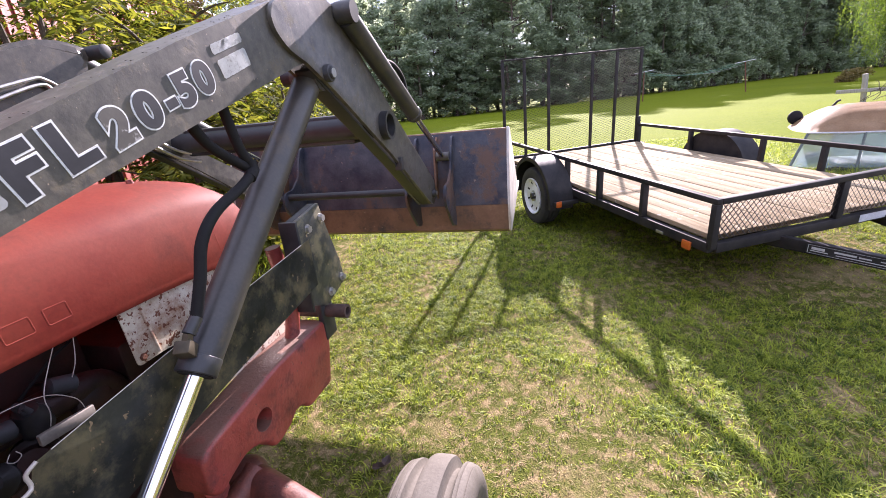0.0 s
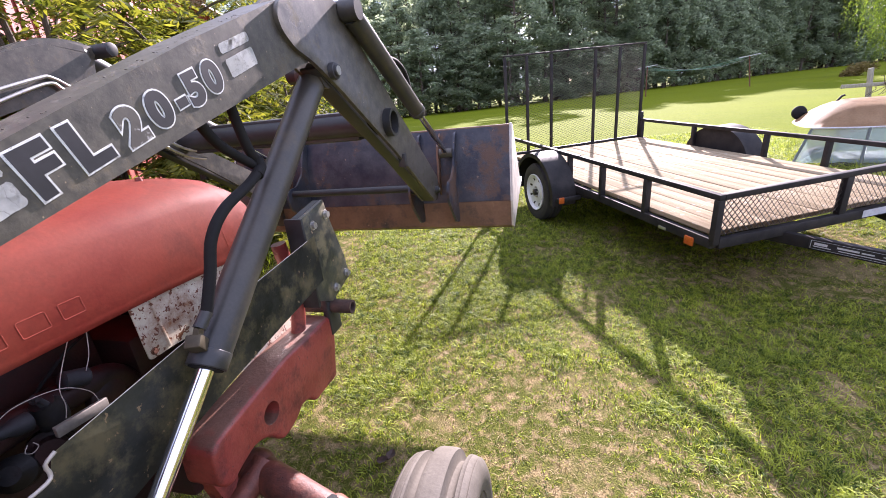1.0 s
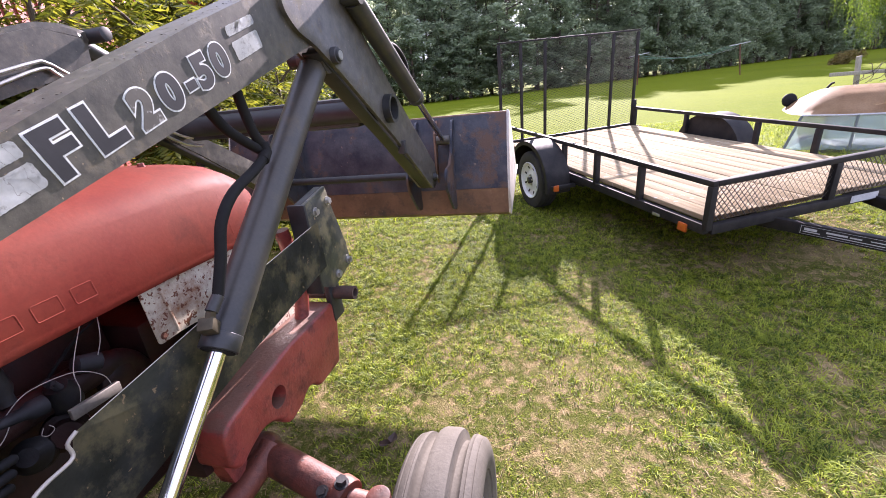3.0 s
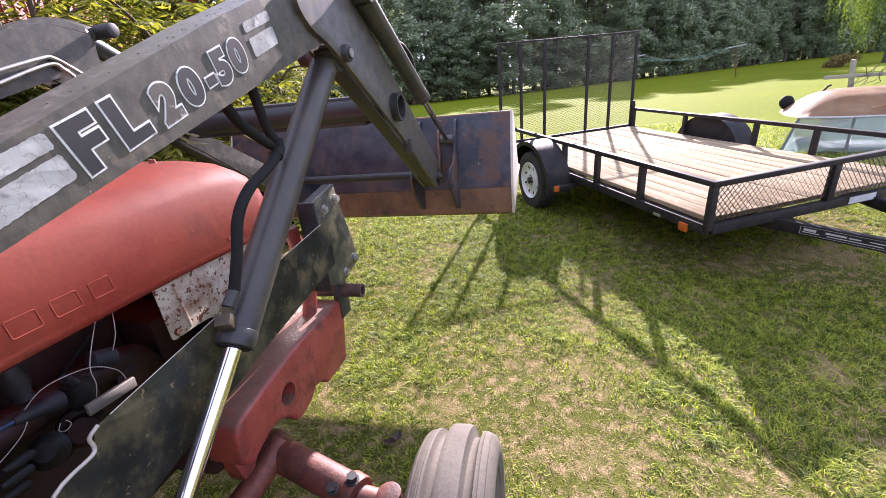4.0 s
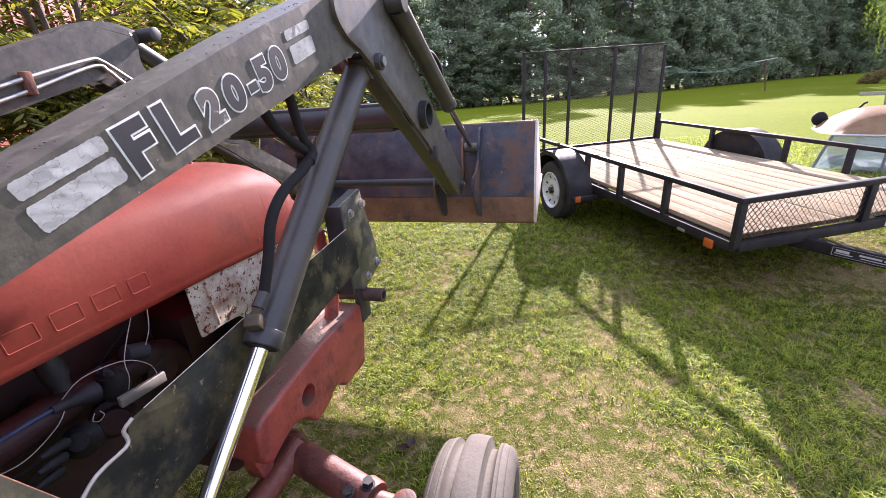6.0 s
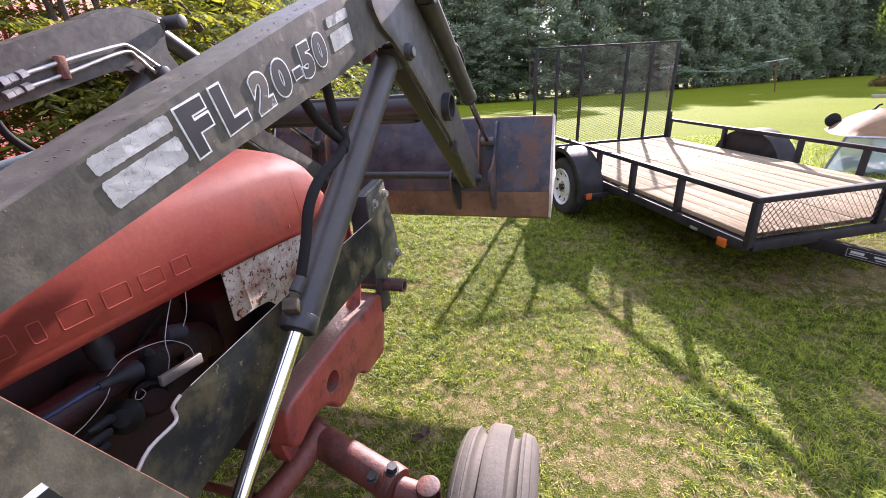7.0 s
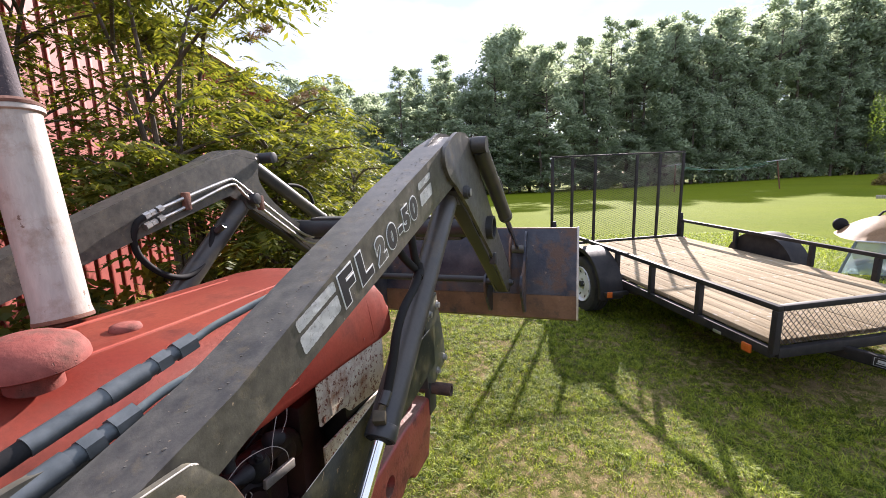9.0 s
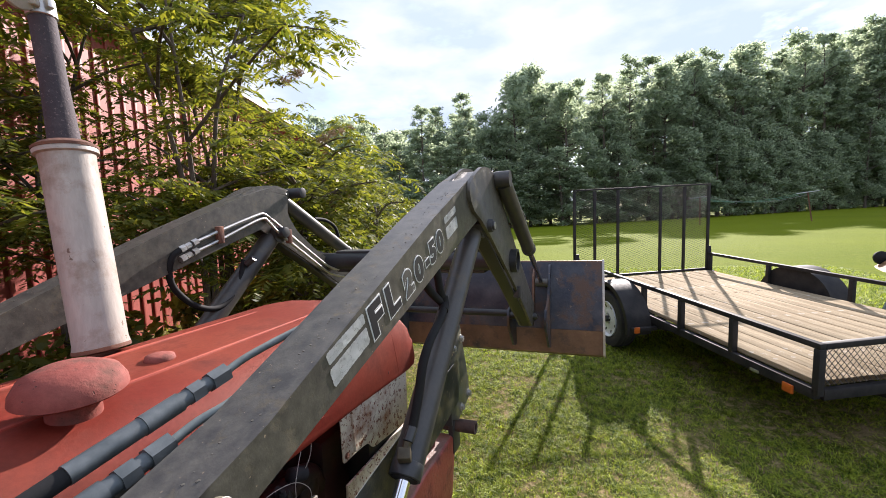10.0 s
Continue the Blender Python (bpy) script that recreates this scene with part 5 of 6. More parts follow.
def build_decals():
    """Worn stripes and the size lettering on the boom's outer face."""
    ang = math.atan2(0.36, 1.0)
    flake = random.Random(31)

    def face(y, z, x=-0.1308):
        c, s = math.cos(ang), math.sin(ang)
        m = Matrix(((0, 0, 1, x), (c, -s, 0, y), (s, c, 0, z), (0, 0, 0, 1)))
        return m

    for y, z, w, h in ((0.398, 1.474, 0.130, 0.037), (0.386, 1.516, 0.128, 0.024), (0.982, 1.684, 0.108, 0.040), (0.965, 1.731, 0.112, 0.022)):
        bm = bmesh.new()
        o = []                     # the film has flaked along its rim
        for a, b in (((0, 0), (w, 0)), ((w, 0), (w, h)), ((w, h), (0, h)), ((0, h), (0, 0))):
            n = max(4, int((abs(b[0] - a[0]) + abs(b[1] - a[1])) / 0.004))
            wear = 0.0013
            for k in range(1, n):
                o.append((a[0] + (b[0] - a[0]) * k / n + (w / 2 - a[0] - (b[0] - a[0]) * k / n) / w * 2 * flake.random() * wear,
                          a[1] + (b[1] - a[1]) * k / n + (h / 2 - a[1] - (b[1] - a[1]) * k / n) / h * 2 * flake.random() * wear))
        f = bm.faces.new([bm.verts.new((a, b, 0)) for a, b in o])
        bmesh.ops.solidify(bm, geom=[f], thickness=0.0006)
        ob = part("stripe_decal", bm, DECAL_WHITE, right_arm, "cracked white stripe decal", 0)
        ob.matrix_basis = face(y, z)
    for words, y, z, size, squeeze in (("F", 0.533, 1.519, 0.094, 1.22), ("L", 0.604, 1.545, 0.094, 1.22), ("2", 0.692, 1.572, 0.080, 1.14), ("0", 0.755, 1.595, 0.080, 1.18), ("-", 0.818, 1.618, 0.080, 0.95), ("5", 0.850, 1.631, 0.080, 1.14), ("0", 0.906, 1.653, 0.080, 1.18)):
        worn = words == "2"
        text_part("decal_outline", words, size, face(y, z, -0.1312), DECAL_WHITE, right_arm, 0.0005, 0.0075, 0, squeeze)
        text_part("decal_letters", words, size, face(y, z, -0.1303), DECAL_WORN if worn else DECAL_BLACK, right_arm, 0.0005, 0.0045, 0, squeeze)
    # plain shapes of the larger decal on the tower plate
    for pts in ([(0.195, 1.232), (0.217, 1.233), (0.238, 1.160), (0.262, 1.160), (0.265, 1.135), (0.222, 1.120)], [(0.150, 1.225), (0.170, 1.226), (0.190, 1.165), (0.178, 1.10), (0.160, 1.15)], [(0.262, 1.105), (0.285, 1.10), (0.285, 1.06), (0.265, 1.06)]):
        for off, mt, g in ((0.0, DECAL_WHITE, 1.16), (0.0007, DECAL_BLACK, 1.0)):
            c = Vector((sum(p[0] for p in pts) / len(pts), sum(p[1] for p in pts) / len(pts)))
            bm = bmesh.new()
            add_plate(bm, [tuple(c + (Vector(p) - c) * g) for p in pts], -0.0998, -0.0992 + off)
            part("tower_decal", bm, mt, right_tower)


build_decals()


# ---- utility trailer ----
TR, TA, TU = Vector((0.9374, 0.3481, 0.0104)), Vector((-0.3477, 0.9365, 0.0453)), Vector((0.0061, -0.0461, 0.9989))
TM = Matrix((TR, TA, TU)).transposed().to_4x4()
TM.translation = Vector((1.995, 2.943, 0.827)) - TU * 0.827
W, L, RAIL, DECK, LOW = 2.16, 3.62, 0.827, 0.547, 0.467      # width, length, heights of rail, deck and frame's underside
trailer = thing("utility_trailer", TM, "black utility trailer with wooden deck and mesh gate", "trailer")


def expanded(name, u0, u1, w0, w1, across, up, plane, parent, wire=0.0028):
    """Expanded-metal mesh: slanted strands that meet in diamonds. plane maps (u, w) to a place."""
    verts, faces = [], []

    def strand(p, q):
        p, q = Vector(p), Vector(q)
        d = (q - p).normalized()
        s = Vector((-d.y, d.x)) * wire
        base = len(verts)
        for c in (p + s, p - s, q - s, q + s):
            for off in (-wire, wire):
                verts.append(plane(c.x, c.y, off))
        for a, b in ((0, 2), (2, 4), (4, 6), (6, 0)):
            faces.append((base + a, base + b, base + b + 1, base + a + 1))
        faces.append((base + 0, base + 2, base + 4, base + 6))
        faces.append((base + 1, base + 7, base + 5, base + 3))

    nu, nw = int((u1 - u0) / across), int((w1 - w0) / up)
    du, dw = (u1 - u0) / nu, (w1 - w0) / nw
    for i in range(nu):
        for j in range(nw):
            u, w = u0 + i * du, w0 + j * dw
            strand((u, w + dw / 2), (u + du / 2, w + dw))
            strand((u + du / 2, w + dw), (u + du, w + dw / 2))
            strand((u, w + dw / 2), (u + du / 2, w))
            strand((u + du / 2, w), (u + du, w + dw / 2))
    ob = new(name, joined_mesh(name, verts, faces, TRAILER))
    ob.parent = parent
    return tagged(ob, "black expanded-metal mesh", kind="stuff")


def build_trailer():
    def member(name, p, q, w, h, mat=TRAILER, up=(0, 0, 1), parent=trailer, label=""):
        bm = bmesh.new()
        add_bar(bm, p, q, w, h, 0.004, up)
        return part(name, bm, mat, parent, label)

    # lower frame
    f = 0.072
    zf = LOW + 0.008
    for p, q in (((0, 0, zf), (0, L, zf)), ((W, 0, zf), (W, L, zf))):
        member("side_frame", p, q, 0.05, f)
    for v in (0.0, L):
        member("end_frame", (0.025, v, zf), (W - 0.025, v, zf), 0.05, f)
    for v in (0.6, 1.2, 1.8, 2.4, 3.0):
        member("cross_member", (0.025, v, zf - 0.015), (W - 0.025, v, zf - 0.015), 0.04, 0.045)
    # rails and posts
    zr = RAIL - 0.02
    for p, q in (((0, -0.02, zr), (0, L, zr)), ((W, -0.02, zr), (W, L, zr))):
        member("top_rail", p, q, 0.045, 0.04)
    member("front_rail", (0.0225, 0, zr), (W - 0.0225, 0, zr), 0.045, 0.04)
    for u, vs in ((0, (0.0, 0.70, 1.325, 1.93, L - 0.02)), (W, (0.0, 0.92, 1.555, 2.575, L - 0.02))):
        for v in vs:
            member("post", (u, v, LOW), (u, v, RAIL - 0.04), 0.05, 0.045, up=(0, 1, 0))
    member("front_post", (W / 2, 0, LOW), (W / 2, 0, RAIL - 0.04), 0.06, 0.045, up=(0, 1, 0))
    expanded("front_mesh", 0.025, W - 0.025, DECK - 0.02, RAIL - 0.045, 0.045, 0.050, lambda u, w, o: (u + o * 11.8, o * 8.0, w - o * 3.8), trailer, 0.0013)
    # deck boards
    n = 14
    step = (W - 0.06) / n
    meshes = {}
    for i in range(n):
        bm = bmesh.new()
        add_box(bm, (-step / 2 + 0.0022, 0.03, -0.019), (step / 2 - 0.0022, L - 0.03, 0.019), 0.003)
        b = part("deck_board", bm, WOOD, trailer, "weathered pine deck board" if i == 0 else "")
        rr = random.Random(40 + i)
        b.location = (0.03 + step * (i + 0.5), 0, DECK - 0.014 + rr.uniform(-0.003, 0.003))
    # tongue
    for s in (1, -1):
        bm = bmesh.new()
        a, b = Vector((W / 2 - s * 0.62, 0.35, LOW - 0.045)), Vector((W / 2 - s * 0.04, -1.25, LOW - 0.045))
        add_bar(bm, a, b, 0.05, 0.085, 0.004)
        beam = part("tongue_beam", bm, TRAILER, trailer)
        if s == 1:
            d = (b - a).normalized()
            side = Vector((0, 0, 1)).cross(d)
            side = -side if side.x > 0 else side
            for k0, k1, w0, w1, mt in ((0.54, 1.25, -0.032, 0.032, DECAL_BLACK), (0.55, 1.24, 0.0275, 0.0290, SIGN_WHITE), (0.55, 1.24, -0.0290, -0.0275, SIGN_WHITE), (0.55, 0.553, -0.0275, 0.0275, SIGN_WHITE),
                                       (0.57, 0.64, -0.002, 0.016, SIGN_WHITE), (0.565, 0.66, -0.014, -0.008, SIGN_WHITE), (0.69, 0.80, 0.001, 0.013, SIGN_WHITE), (0.81, 0.87, 0.001, 0.010, SIGN_WHITE),
                                       (0.70, 0.98, -0.015, -0.010, SIGN_WHITE), (0.91, 0.99, 0.004, 0.010, SIGN_WHITE), (1.03, 1.09, -0.012, 0.002, SIGN_WHITE), (1.13, 1.20, -0.014, 0.008, SIGN_WHITE)):
                bm = bmesh.new()
                off = 0.0265 if mt is DECAL_BLACK else 0.0275
                m = Matrix((d, Vector((0, 0, 1)), d.cross(Vector((0, 0, 1))))).transposed().to_4x4()
                m.translation = a + side * off
                add_box(bm, (k0, w0, -0.0006), (k1, w1, 0.0006), 0, m)
                part("maker_sticker" if mt is DECAL_BLACK else "printed_bar", bm, mt, beam)
    bm = bmesh.new()
    add_box(bm, (W / 2 - 0.04, -1.50, LOW - 0.08), (W / 2 + 0.04, -1.22, LOW - 0.01), 0.01)
    part("coupler", bm, ZINC, trailer)
    bm = bmesh.new()
    add_cyl(bm, (W / 2 + 0.12, -1.05, 0.12), (W / 2 + 0.12, -1.05, LOW + 0.25), 0.025, seg=20)
    part("jack", bm, ZINC, trailer)
    # small white label on the front frame
    bm = bmesh.new()
    add_box(bm, (1.28, -0.0275, zf - 0.025), (1.55, -0.026, zf + 0.03))
    part("rating_label", bm, SIGN_WHITE, trailer)
    # gate
    g0, g1, gh = LOW + 0.09, RAIL + 1.056, L + 0.05
    bm = bmesh.new()
    add_bar(bm, (-0.02, gh, g0), (W + 0.02, gh, g0), 0.035, 0.04, 0.003)
    gate = part("gate", bm, TRAILER, trailer, "tall upright mesh ramp gate")
    bm = bmesh.new()
    add_bar(bm, (-0.035, gh, g1), (W + 0.02, gh, g1), 0.030, 0.024, 0.003)
    part("gate_top", bm, TRAILER, gate)
    for u in (-0.02, 0.30, 0.67, 1.36, 1.755, W):
        bm = bmesh.new()
        add_bar(bm, (u, gh, g0 + 0.02), (u, gh, g1 - 0.0175), 0.038, 0.03, 0.003, (0, 1, 0))
        part("gate_bar", bm, TRAILER, gate)
    expanded("gate_mesh", 0.0, W - 0.02, g0 + 0.02, g1 - 0.018, 0.078, 0.034, lambda u, w, o: (u, gh + 0.018 + o * 0.6, w), gate, 0.0012)
    for u in (0.0, W):
        bm = bmesh.new()
        add_bar(bm, (u, L + 0.02, DECK + 0.02), (u, L + 0.02, RAIL + 0.10), 0.06, 0.035, 0.003, (0, 1, 0))
        add_cyl(bm, (u - 0.03, L + 0.03, RAIL + 0.03), (u + 0.05, L + 0.03, RAIL + 0.03), 0.012, seg=12)
        part("gate_latch", bm, TRAILER, gate)
    # rear light bar
    for u, s in ((-0.02, -1), (W + 0.02, 1)):
        bm = bmesh.new()
        add_box(bm, (u - 0.07, L - 0.02, LOW - 0.02), (u + 0.12 if s < 0 else u + 0.07, L + 0.05, LOW + 0.07), 0.008)
        ob = part("light_bracket", bm, TRAILER, trailer)
        bm = bmesh.new()
        add_box(bm, (u + s * 0.07, L - 0.01, LOW - 0.005), (u + s * 0.115, L + 0.045, LOW + 0.05), 0.008)
        part("tail_lamp", bm, LENS_RED, ob)
    # wheels, fenders, axle
    hub_v, zc = 2.25, 0.362
    bm = bmesh.new()
    add_bar(bm, (-0.1, hub_v, zc + 0.03), (W + 0.1, hub_v, zc + 0.03), 0.06, 0.06, 0.006)
    part("axle", bm, TRAILER, trailer)
    for u, s in ((-0.17, -1), (W + 0.17, 1)):
        m = Matrix.Translation((u, hub_v, zc)) @ pose(0, 0, 0, 0, 90 * s)
        bm = bmesh.new()
        add_lathe(bm, [(0.20, -0.085), (0.235, -0.10), (0.285, -0.104), (0.320, -0.094), (0.333, -0.07), (0.334, -0.045), (0.327, -0.042), (0.327, -0.034), (0.335, -0.031), (0.335, -0.006), (0.328, -0.004),
                       (0.328, 0.004), (0.335, 0.006), (0.335, 0.031), (0.327, 0.034), (0.327, 0.042), (0.334, 0.045), (0.333, 0.07), (0.320, 0.094), (0.285, 0.104), (0.235, 0.10), (0.20, 0.085)], m, 56, True)
        tyre = part("wheel_tyre", bm, TYRE_BLACK, trailer)
        bm = bmesh.new()
        add_lathe(bm, [(0.03, 0.07), (0.075, 0.085), (0.10, 0.080), (0.135, 0.068), (0.17, 0.080), (0.185, 0.082), (0.192, 0.098), (0.207, 0.108), (0.212, 0.104), (0.205, 0.08), (0.19, 0.03), (0.1, 0.02), (0.03, 0.02)], m, 40)
        rim = part("wheel_rim", bm, WHITE_RIM, tyre, "white spoked steel rim")
        for k in range(8):
            a = 2 * math.pi * (k + 0.5) / 8
            bm = bmesh.new()
            add_box(bm, (-0.017, -0.011, -0.004), (0.017, 0.011, 0.004), 0.003, m @ Matrix.Translation((0.152 * math.cos(a), 0.152 * math.sin(a), 0.0755)) @ pose(0, 0, 0, 0, 0, math.degrees(a)) @ pose(0, 0, 0, 0, -19, 0))
            part("rim_slot", bm, GREASE, rim)
        bm = bmesh.new()
        add_cyl(bm, m @ Vector((0, 0, 0.05)), m @ Vector((0, 0, 0.115)), 0.038, 0.033, 24, 0.004)
        part("hub", bm, GREASE, rim)
        for k in range(5):
            bm = bmesh.new()
            a = 2 * math.pi * k / 5
            add_bolt(bm, m @ Vector((0.058 * math.cos(a), 0.058 * math.sin(a), 0.080)), m.to_3x3() @ Vector((0, 0, 1)), 0.010, 0.014)
            part("lug_nut", bm, ZINC, rim)
        # rounded fender shell
        bm = bmesh.new()
        rv, rz = 0.50, 0.455
        ua, ub = (u - 0.125, -0.028) if s < 0 else (W + 0.028, u + 0.125)
        arc = [(hub_v + rv * math.cos(a), zc + rz * math.sin(a)) for a in [radians(-6 + 192 * k / 20) for k in range(21)]]
        rows = [[bm.verts.new((x, y, z)) for y, z in arc] for x in (ua, ub)]
        for i in range(20):
            bm.faces.new((rows[0][i], rows[0][i + 1], rows[1][i + 1], rows[1][i]))
        skirt_x = ua if s < 0 else ub
        inner = [bm.verts.new((skirt_x, hub_v + (y - hub_v) * 0.90, zc + (z - zc) * 0.90)) for y, z in arc]
        outer = rows[0] if s < 0 else rows[1]
        for i in range(20):
            bm.faces.new((outer[i], outer[i + 1], inner[i + 1], inner[i]))
        bmesh.ops.remove_doubles(bm, verts=bm.verts, dist=1e-4)
        bmesh.ops.solidify(bm, geom=list(bm.faces), thickness=0.004)
        fender = part("fender", bm, TRAILER, trailer, "rounded black sheet-metal fender")
        bm = bmesh.new()
        xe = -0.028 if s < 0 else W + 0.028
        plate = [(hub_v + rv * math.cos(a), zc + rz * math.sin(a)) for a in [radians(180 * k / 16) for k in range(17)]]
        add_plate(bm, plate, xe - 0.003, xe + 0.003)
        part("fender_back", bm, TRAILER, fender)
        bm = bmesh.new()
        add_bar(bm, (0 if s < 0 else W, hub_v - rv - 0.04, zc + 0.03), (u + s * 0.10, hub_v - rv - 0.04, zc + 0.03), 0.05, 0.04, 0.004)
        step_ob = part("fender_brace", bm, TRAILER, fender)
        bm = bmesh.new()
        add_box(bm, (u + s * 0.035, hub_v - rv - 0.082, zc + 0.0), (u + s * 0.095, hub_v - rv - 0.066, zc + 0.065), 0.006)
        part("side_marker", bm, AMBER, step_ob, "amber marker lamp")
    # front marker and a dangling plug
    bm = bmesh.new()
    add_box(bm, (-0.045, 0.135, LOW - 0.055), (-0.027, 0.215, LOW + 0.01), 0.006)
    part("side_marker", bm, AMBER, trailer, "amber marker lamp")
    bm = bmesh.new()
    add_box(bm, (-0.03, 0.42, LOW - 0.03), (-0.005, 0.50, LOW - 0.005), 0.004)
    part("wire_plug", bm, ZINC, trailer)
    bm = bmesh.new()
    add_bar(bm, (0.02, 1.55, LOW - 0.03), (0.02, 2.3, LOW - 0.10), 0.05, 0.06, 0.004)
    add_bar(bm, (0.06, 2.2, LOW - 0.07), (0.06, 3.0, LOW - 0.07), 0.05, 0.03, 0.004)
    part("spring_hanger", bm, TRAILER, trailer)


build_trailer()


# ---- trees and distance ----
def leaf_cloud(rng, centres, count, size, squash=0.8, drop=0.0):
    """Leaf quads scattered through ellipsoids: (x, y, z, radius) each."""
    n = count
    c = np.array(centres)
    k = rng.choice(len(c), n, p=c[:, 3] ** 2 / (c[:, 3] ** 2).sum())
    d = rng.normal(size=(n, 3))
    d /= np.linalg.norm(d, axis=1)[:, None]
    r = c[k, 3] * (0.25 + 0.95 * rng.random(n))
    p = c[k, :3] + d * r[:, None] * (1, 1, squash)
    u = rng.normal(size=(n, 3))
    u[:, 2] = u[:, 2] * 0.6 - drop
    u /= np.linalg.norm(u, axis=1)[:, None]
    v = np.cross(u, rng.normal(size=(n, 3)))
    v /= np.linalg.norm(v, axis=1)[:, None]
    s = size * (0.6 + 0.8 * rng.random(n))[:, None]
    q = np.stack([p - u * s, p + v * s * 0.45, p + u * s, p - v * s * 0.45], 1)
    return q.reshape(-1, 3)


def quads(name, pts, mat):
    me = bpy.data.meshes.new(name)
    n = len(pts) // 4
    me.vertices.add(4 * n)
    me.vertices.foreach_set("co", pts.ravel())
    me.loops.add(4 * n)
    me.loops.foreach_set("vertex_index", np.arange(4 * n))
    me.polygons.add(n)
    me.polygons.foreach_set("loop_start", np.arange(n) * 4)
    me.update(calc_edges=True)
    me.materials.append(mat)
    return me


def forest_tree_meshes(seed, tall, pine):
    """A trunk and a crown of leaf clumps for one kind of woodland tree."""
    rng = np.random.default_rng(seed)
    bm = bmesh.new()
    lean = rng.normal(size=2) * 0.3
    trunk_pts = [(lean[0] * t * t, lean[1] * t * t, tall * 0.92 * t) for t in (0, 0.25, 0.5, 0.75, 1)]
    add_tube(bm, trunk_pts, 0.2, 8, [0.26, 0.21, 0.16, 0.10, 0.03])
    cs = []
    low = 0.08 if pine else 0.03
    for i in range(66 if pine else 70):
        t = low + (1 - low) * rng.random() ** 0.8
        if pine and rng.random() < 0.42:
            t = 0.55 + 0.43 * rng.random()
        spread = (2.3 * math.sin(math.pi * min(0.97, max(0.12, (t - 0.30) / 0.76))) + 0.25) if pine else (3.4 * math.sin(math.pi * min(0.98, 0.22 + 0.72 * t)) + 0.2)
        a = rng.random() * 2 * math.pi
        d = spread * (0.35 + 0.65 * rng.random())
        z = tall * t
        cs.append((lean[0] * t * t + d * math.cos(a), lean[1] * t * t + d * math.sin(a), z, (0.40 + 0.55 * rng.random()) if pine else (0.5 + 0.7 * rng.random())))
        if i % 2 == 0:
            add_tube(bm, [(lean[0] * t * t, lean[1] * t * t, z - 0.7), (cs[-1][0] * 0.6, cs[-1][1] * 0.6, z - 0.25), (cs[-1][0], cs[-1][1], z)], 0.05, 5, [0.07, 0.045, 0.015])
    cs.append((lean[0], lean[1], tall * 0.97, 0.7))
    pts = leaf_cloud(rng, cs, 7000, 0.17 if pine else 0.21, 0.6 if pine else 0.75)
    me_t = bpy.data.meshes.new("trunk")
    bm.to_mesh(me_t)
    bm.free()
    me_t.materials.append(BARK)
    return me_t, quads("crown", pts, LEAF_HAZED)


def build_woods():
    kinds = [forest_tree_meshes(100 + i, tall, pine) for i, (tall, pine) in enumerate(((21, True), (24, True), (19, False), (22, True), (17, False), (12, False)))]
    rng = random.Random(77)
    # the edge of the wood: corners of its line in the plan, with the tree height along it
    edge = [(-46, 62), (-24, 50), (-9, 45), (4, 50), (22, 62), (44, 80), (70, 92), (110, 104)]
    group = "trees along the edge of the wood"
    row = 0
    for depth, gap in ((0.0, 2.1), (2.0, 3.0), (5.0, 3.4), (10.0, 4.2), (17.0, 4.0)):
        for (xa, ya), (xb, yb) in zip(edge, edge[1:]):
            length = math.hypot(xb - xa, yb - ya)
            for k in range(int(length / gap)):
                t = (k + rng.random() * 0.8) / (length / gap)
                nx, ny = -(yb - ya) / length, (xb - xa) / length
                x = xa + (xb - xa) * t + nx * (depth + rng.uniform(-1.2, 1.2))
                y = ya + (yb - ya) * t + ny * (depth + rng.uniform(-1.2, 1.2))
                far = math.hypot(x, y)
                turn = math.degrees(math.atan2(x, y))
                tall = far * float(np.interp(turn, [-35, -20, -6, 0, 10, 22, 35], [0.25, 0.25, 0.30, 0.330, 0.315, 0.285, 0.275]))
                kind = rng.choice((2, 4, 5, 5)) if row == 0 else rng.choice((0, 1, 2, 3, 4))
                me_t, me_c = kinds[kind]
                size = tall * rng.uniform(0.72, 1.10) / (21, 24, 19, 22, 17, 12)[kind] * (rng.uniform(0.35, 0.6) if row == 0 else 1.0)
                tree = thing("woodland_tree", Matrix.Translation((x, y, 0.05)) @ pose(0, 0, 0, 0, 0, rng.uniform(0, 360)), "tall dark green tree at the edge of the wood", "tree", group)
                tree.scale = (max(size, 0.8), max(size, 0.8), size)
                for me, nm in ((me_t, "trunk"), (me_c, "crown")):
                    o = new(nm, me)
                    o.parent = tree
        row += 1


build_woods()


def compound_leaf(rng, base, way, length, out):
    """One feathered leaf: a drooping stalk with paired leaflets and one at the tip."""
    way = way / np.linalg.norm(way)
    side = np.cross(way, (0, 0, 1.0))
    side = side / (np.linalg.norm(side) + 1e-6)
    n = int(rng.integers(8, 12))
    for i in range(n + 1):
        t = (i + 1) / (n + 1)
        p = base + way * length * t + np.array((0, 0, -0.75 * length * t * t))
        ll = length * (0.31 - 0.12 * abs(t - 0.45))
        for s in ((1, -1) if i < n else (0,)):
            d = (side * s * 0.9 + way * (0.45 if s else 1.0)) + rng.normal(size=3) * 0.12
            d[2] -= 0.6
            d /= np.linalg.norm(d)
            w = np.cross(d, np.array((0, 0, 1.0)) + rng.normal(size=3) * 0.35)
            w /= np.linalg.norm(w) + 1e-6
            w *= ll * 0.15
            q = p + d * ll * 0.45
            out.append((p, q + w, p + d * ll, q - w))


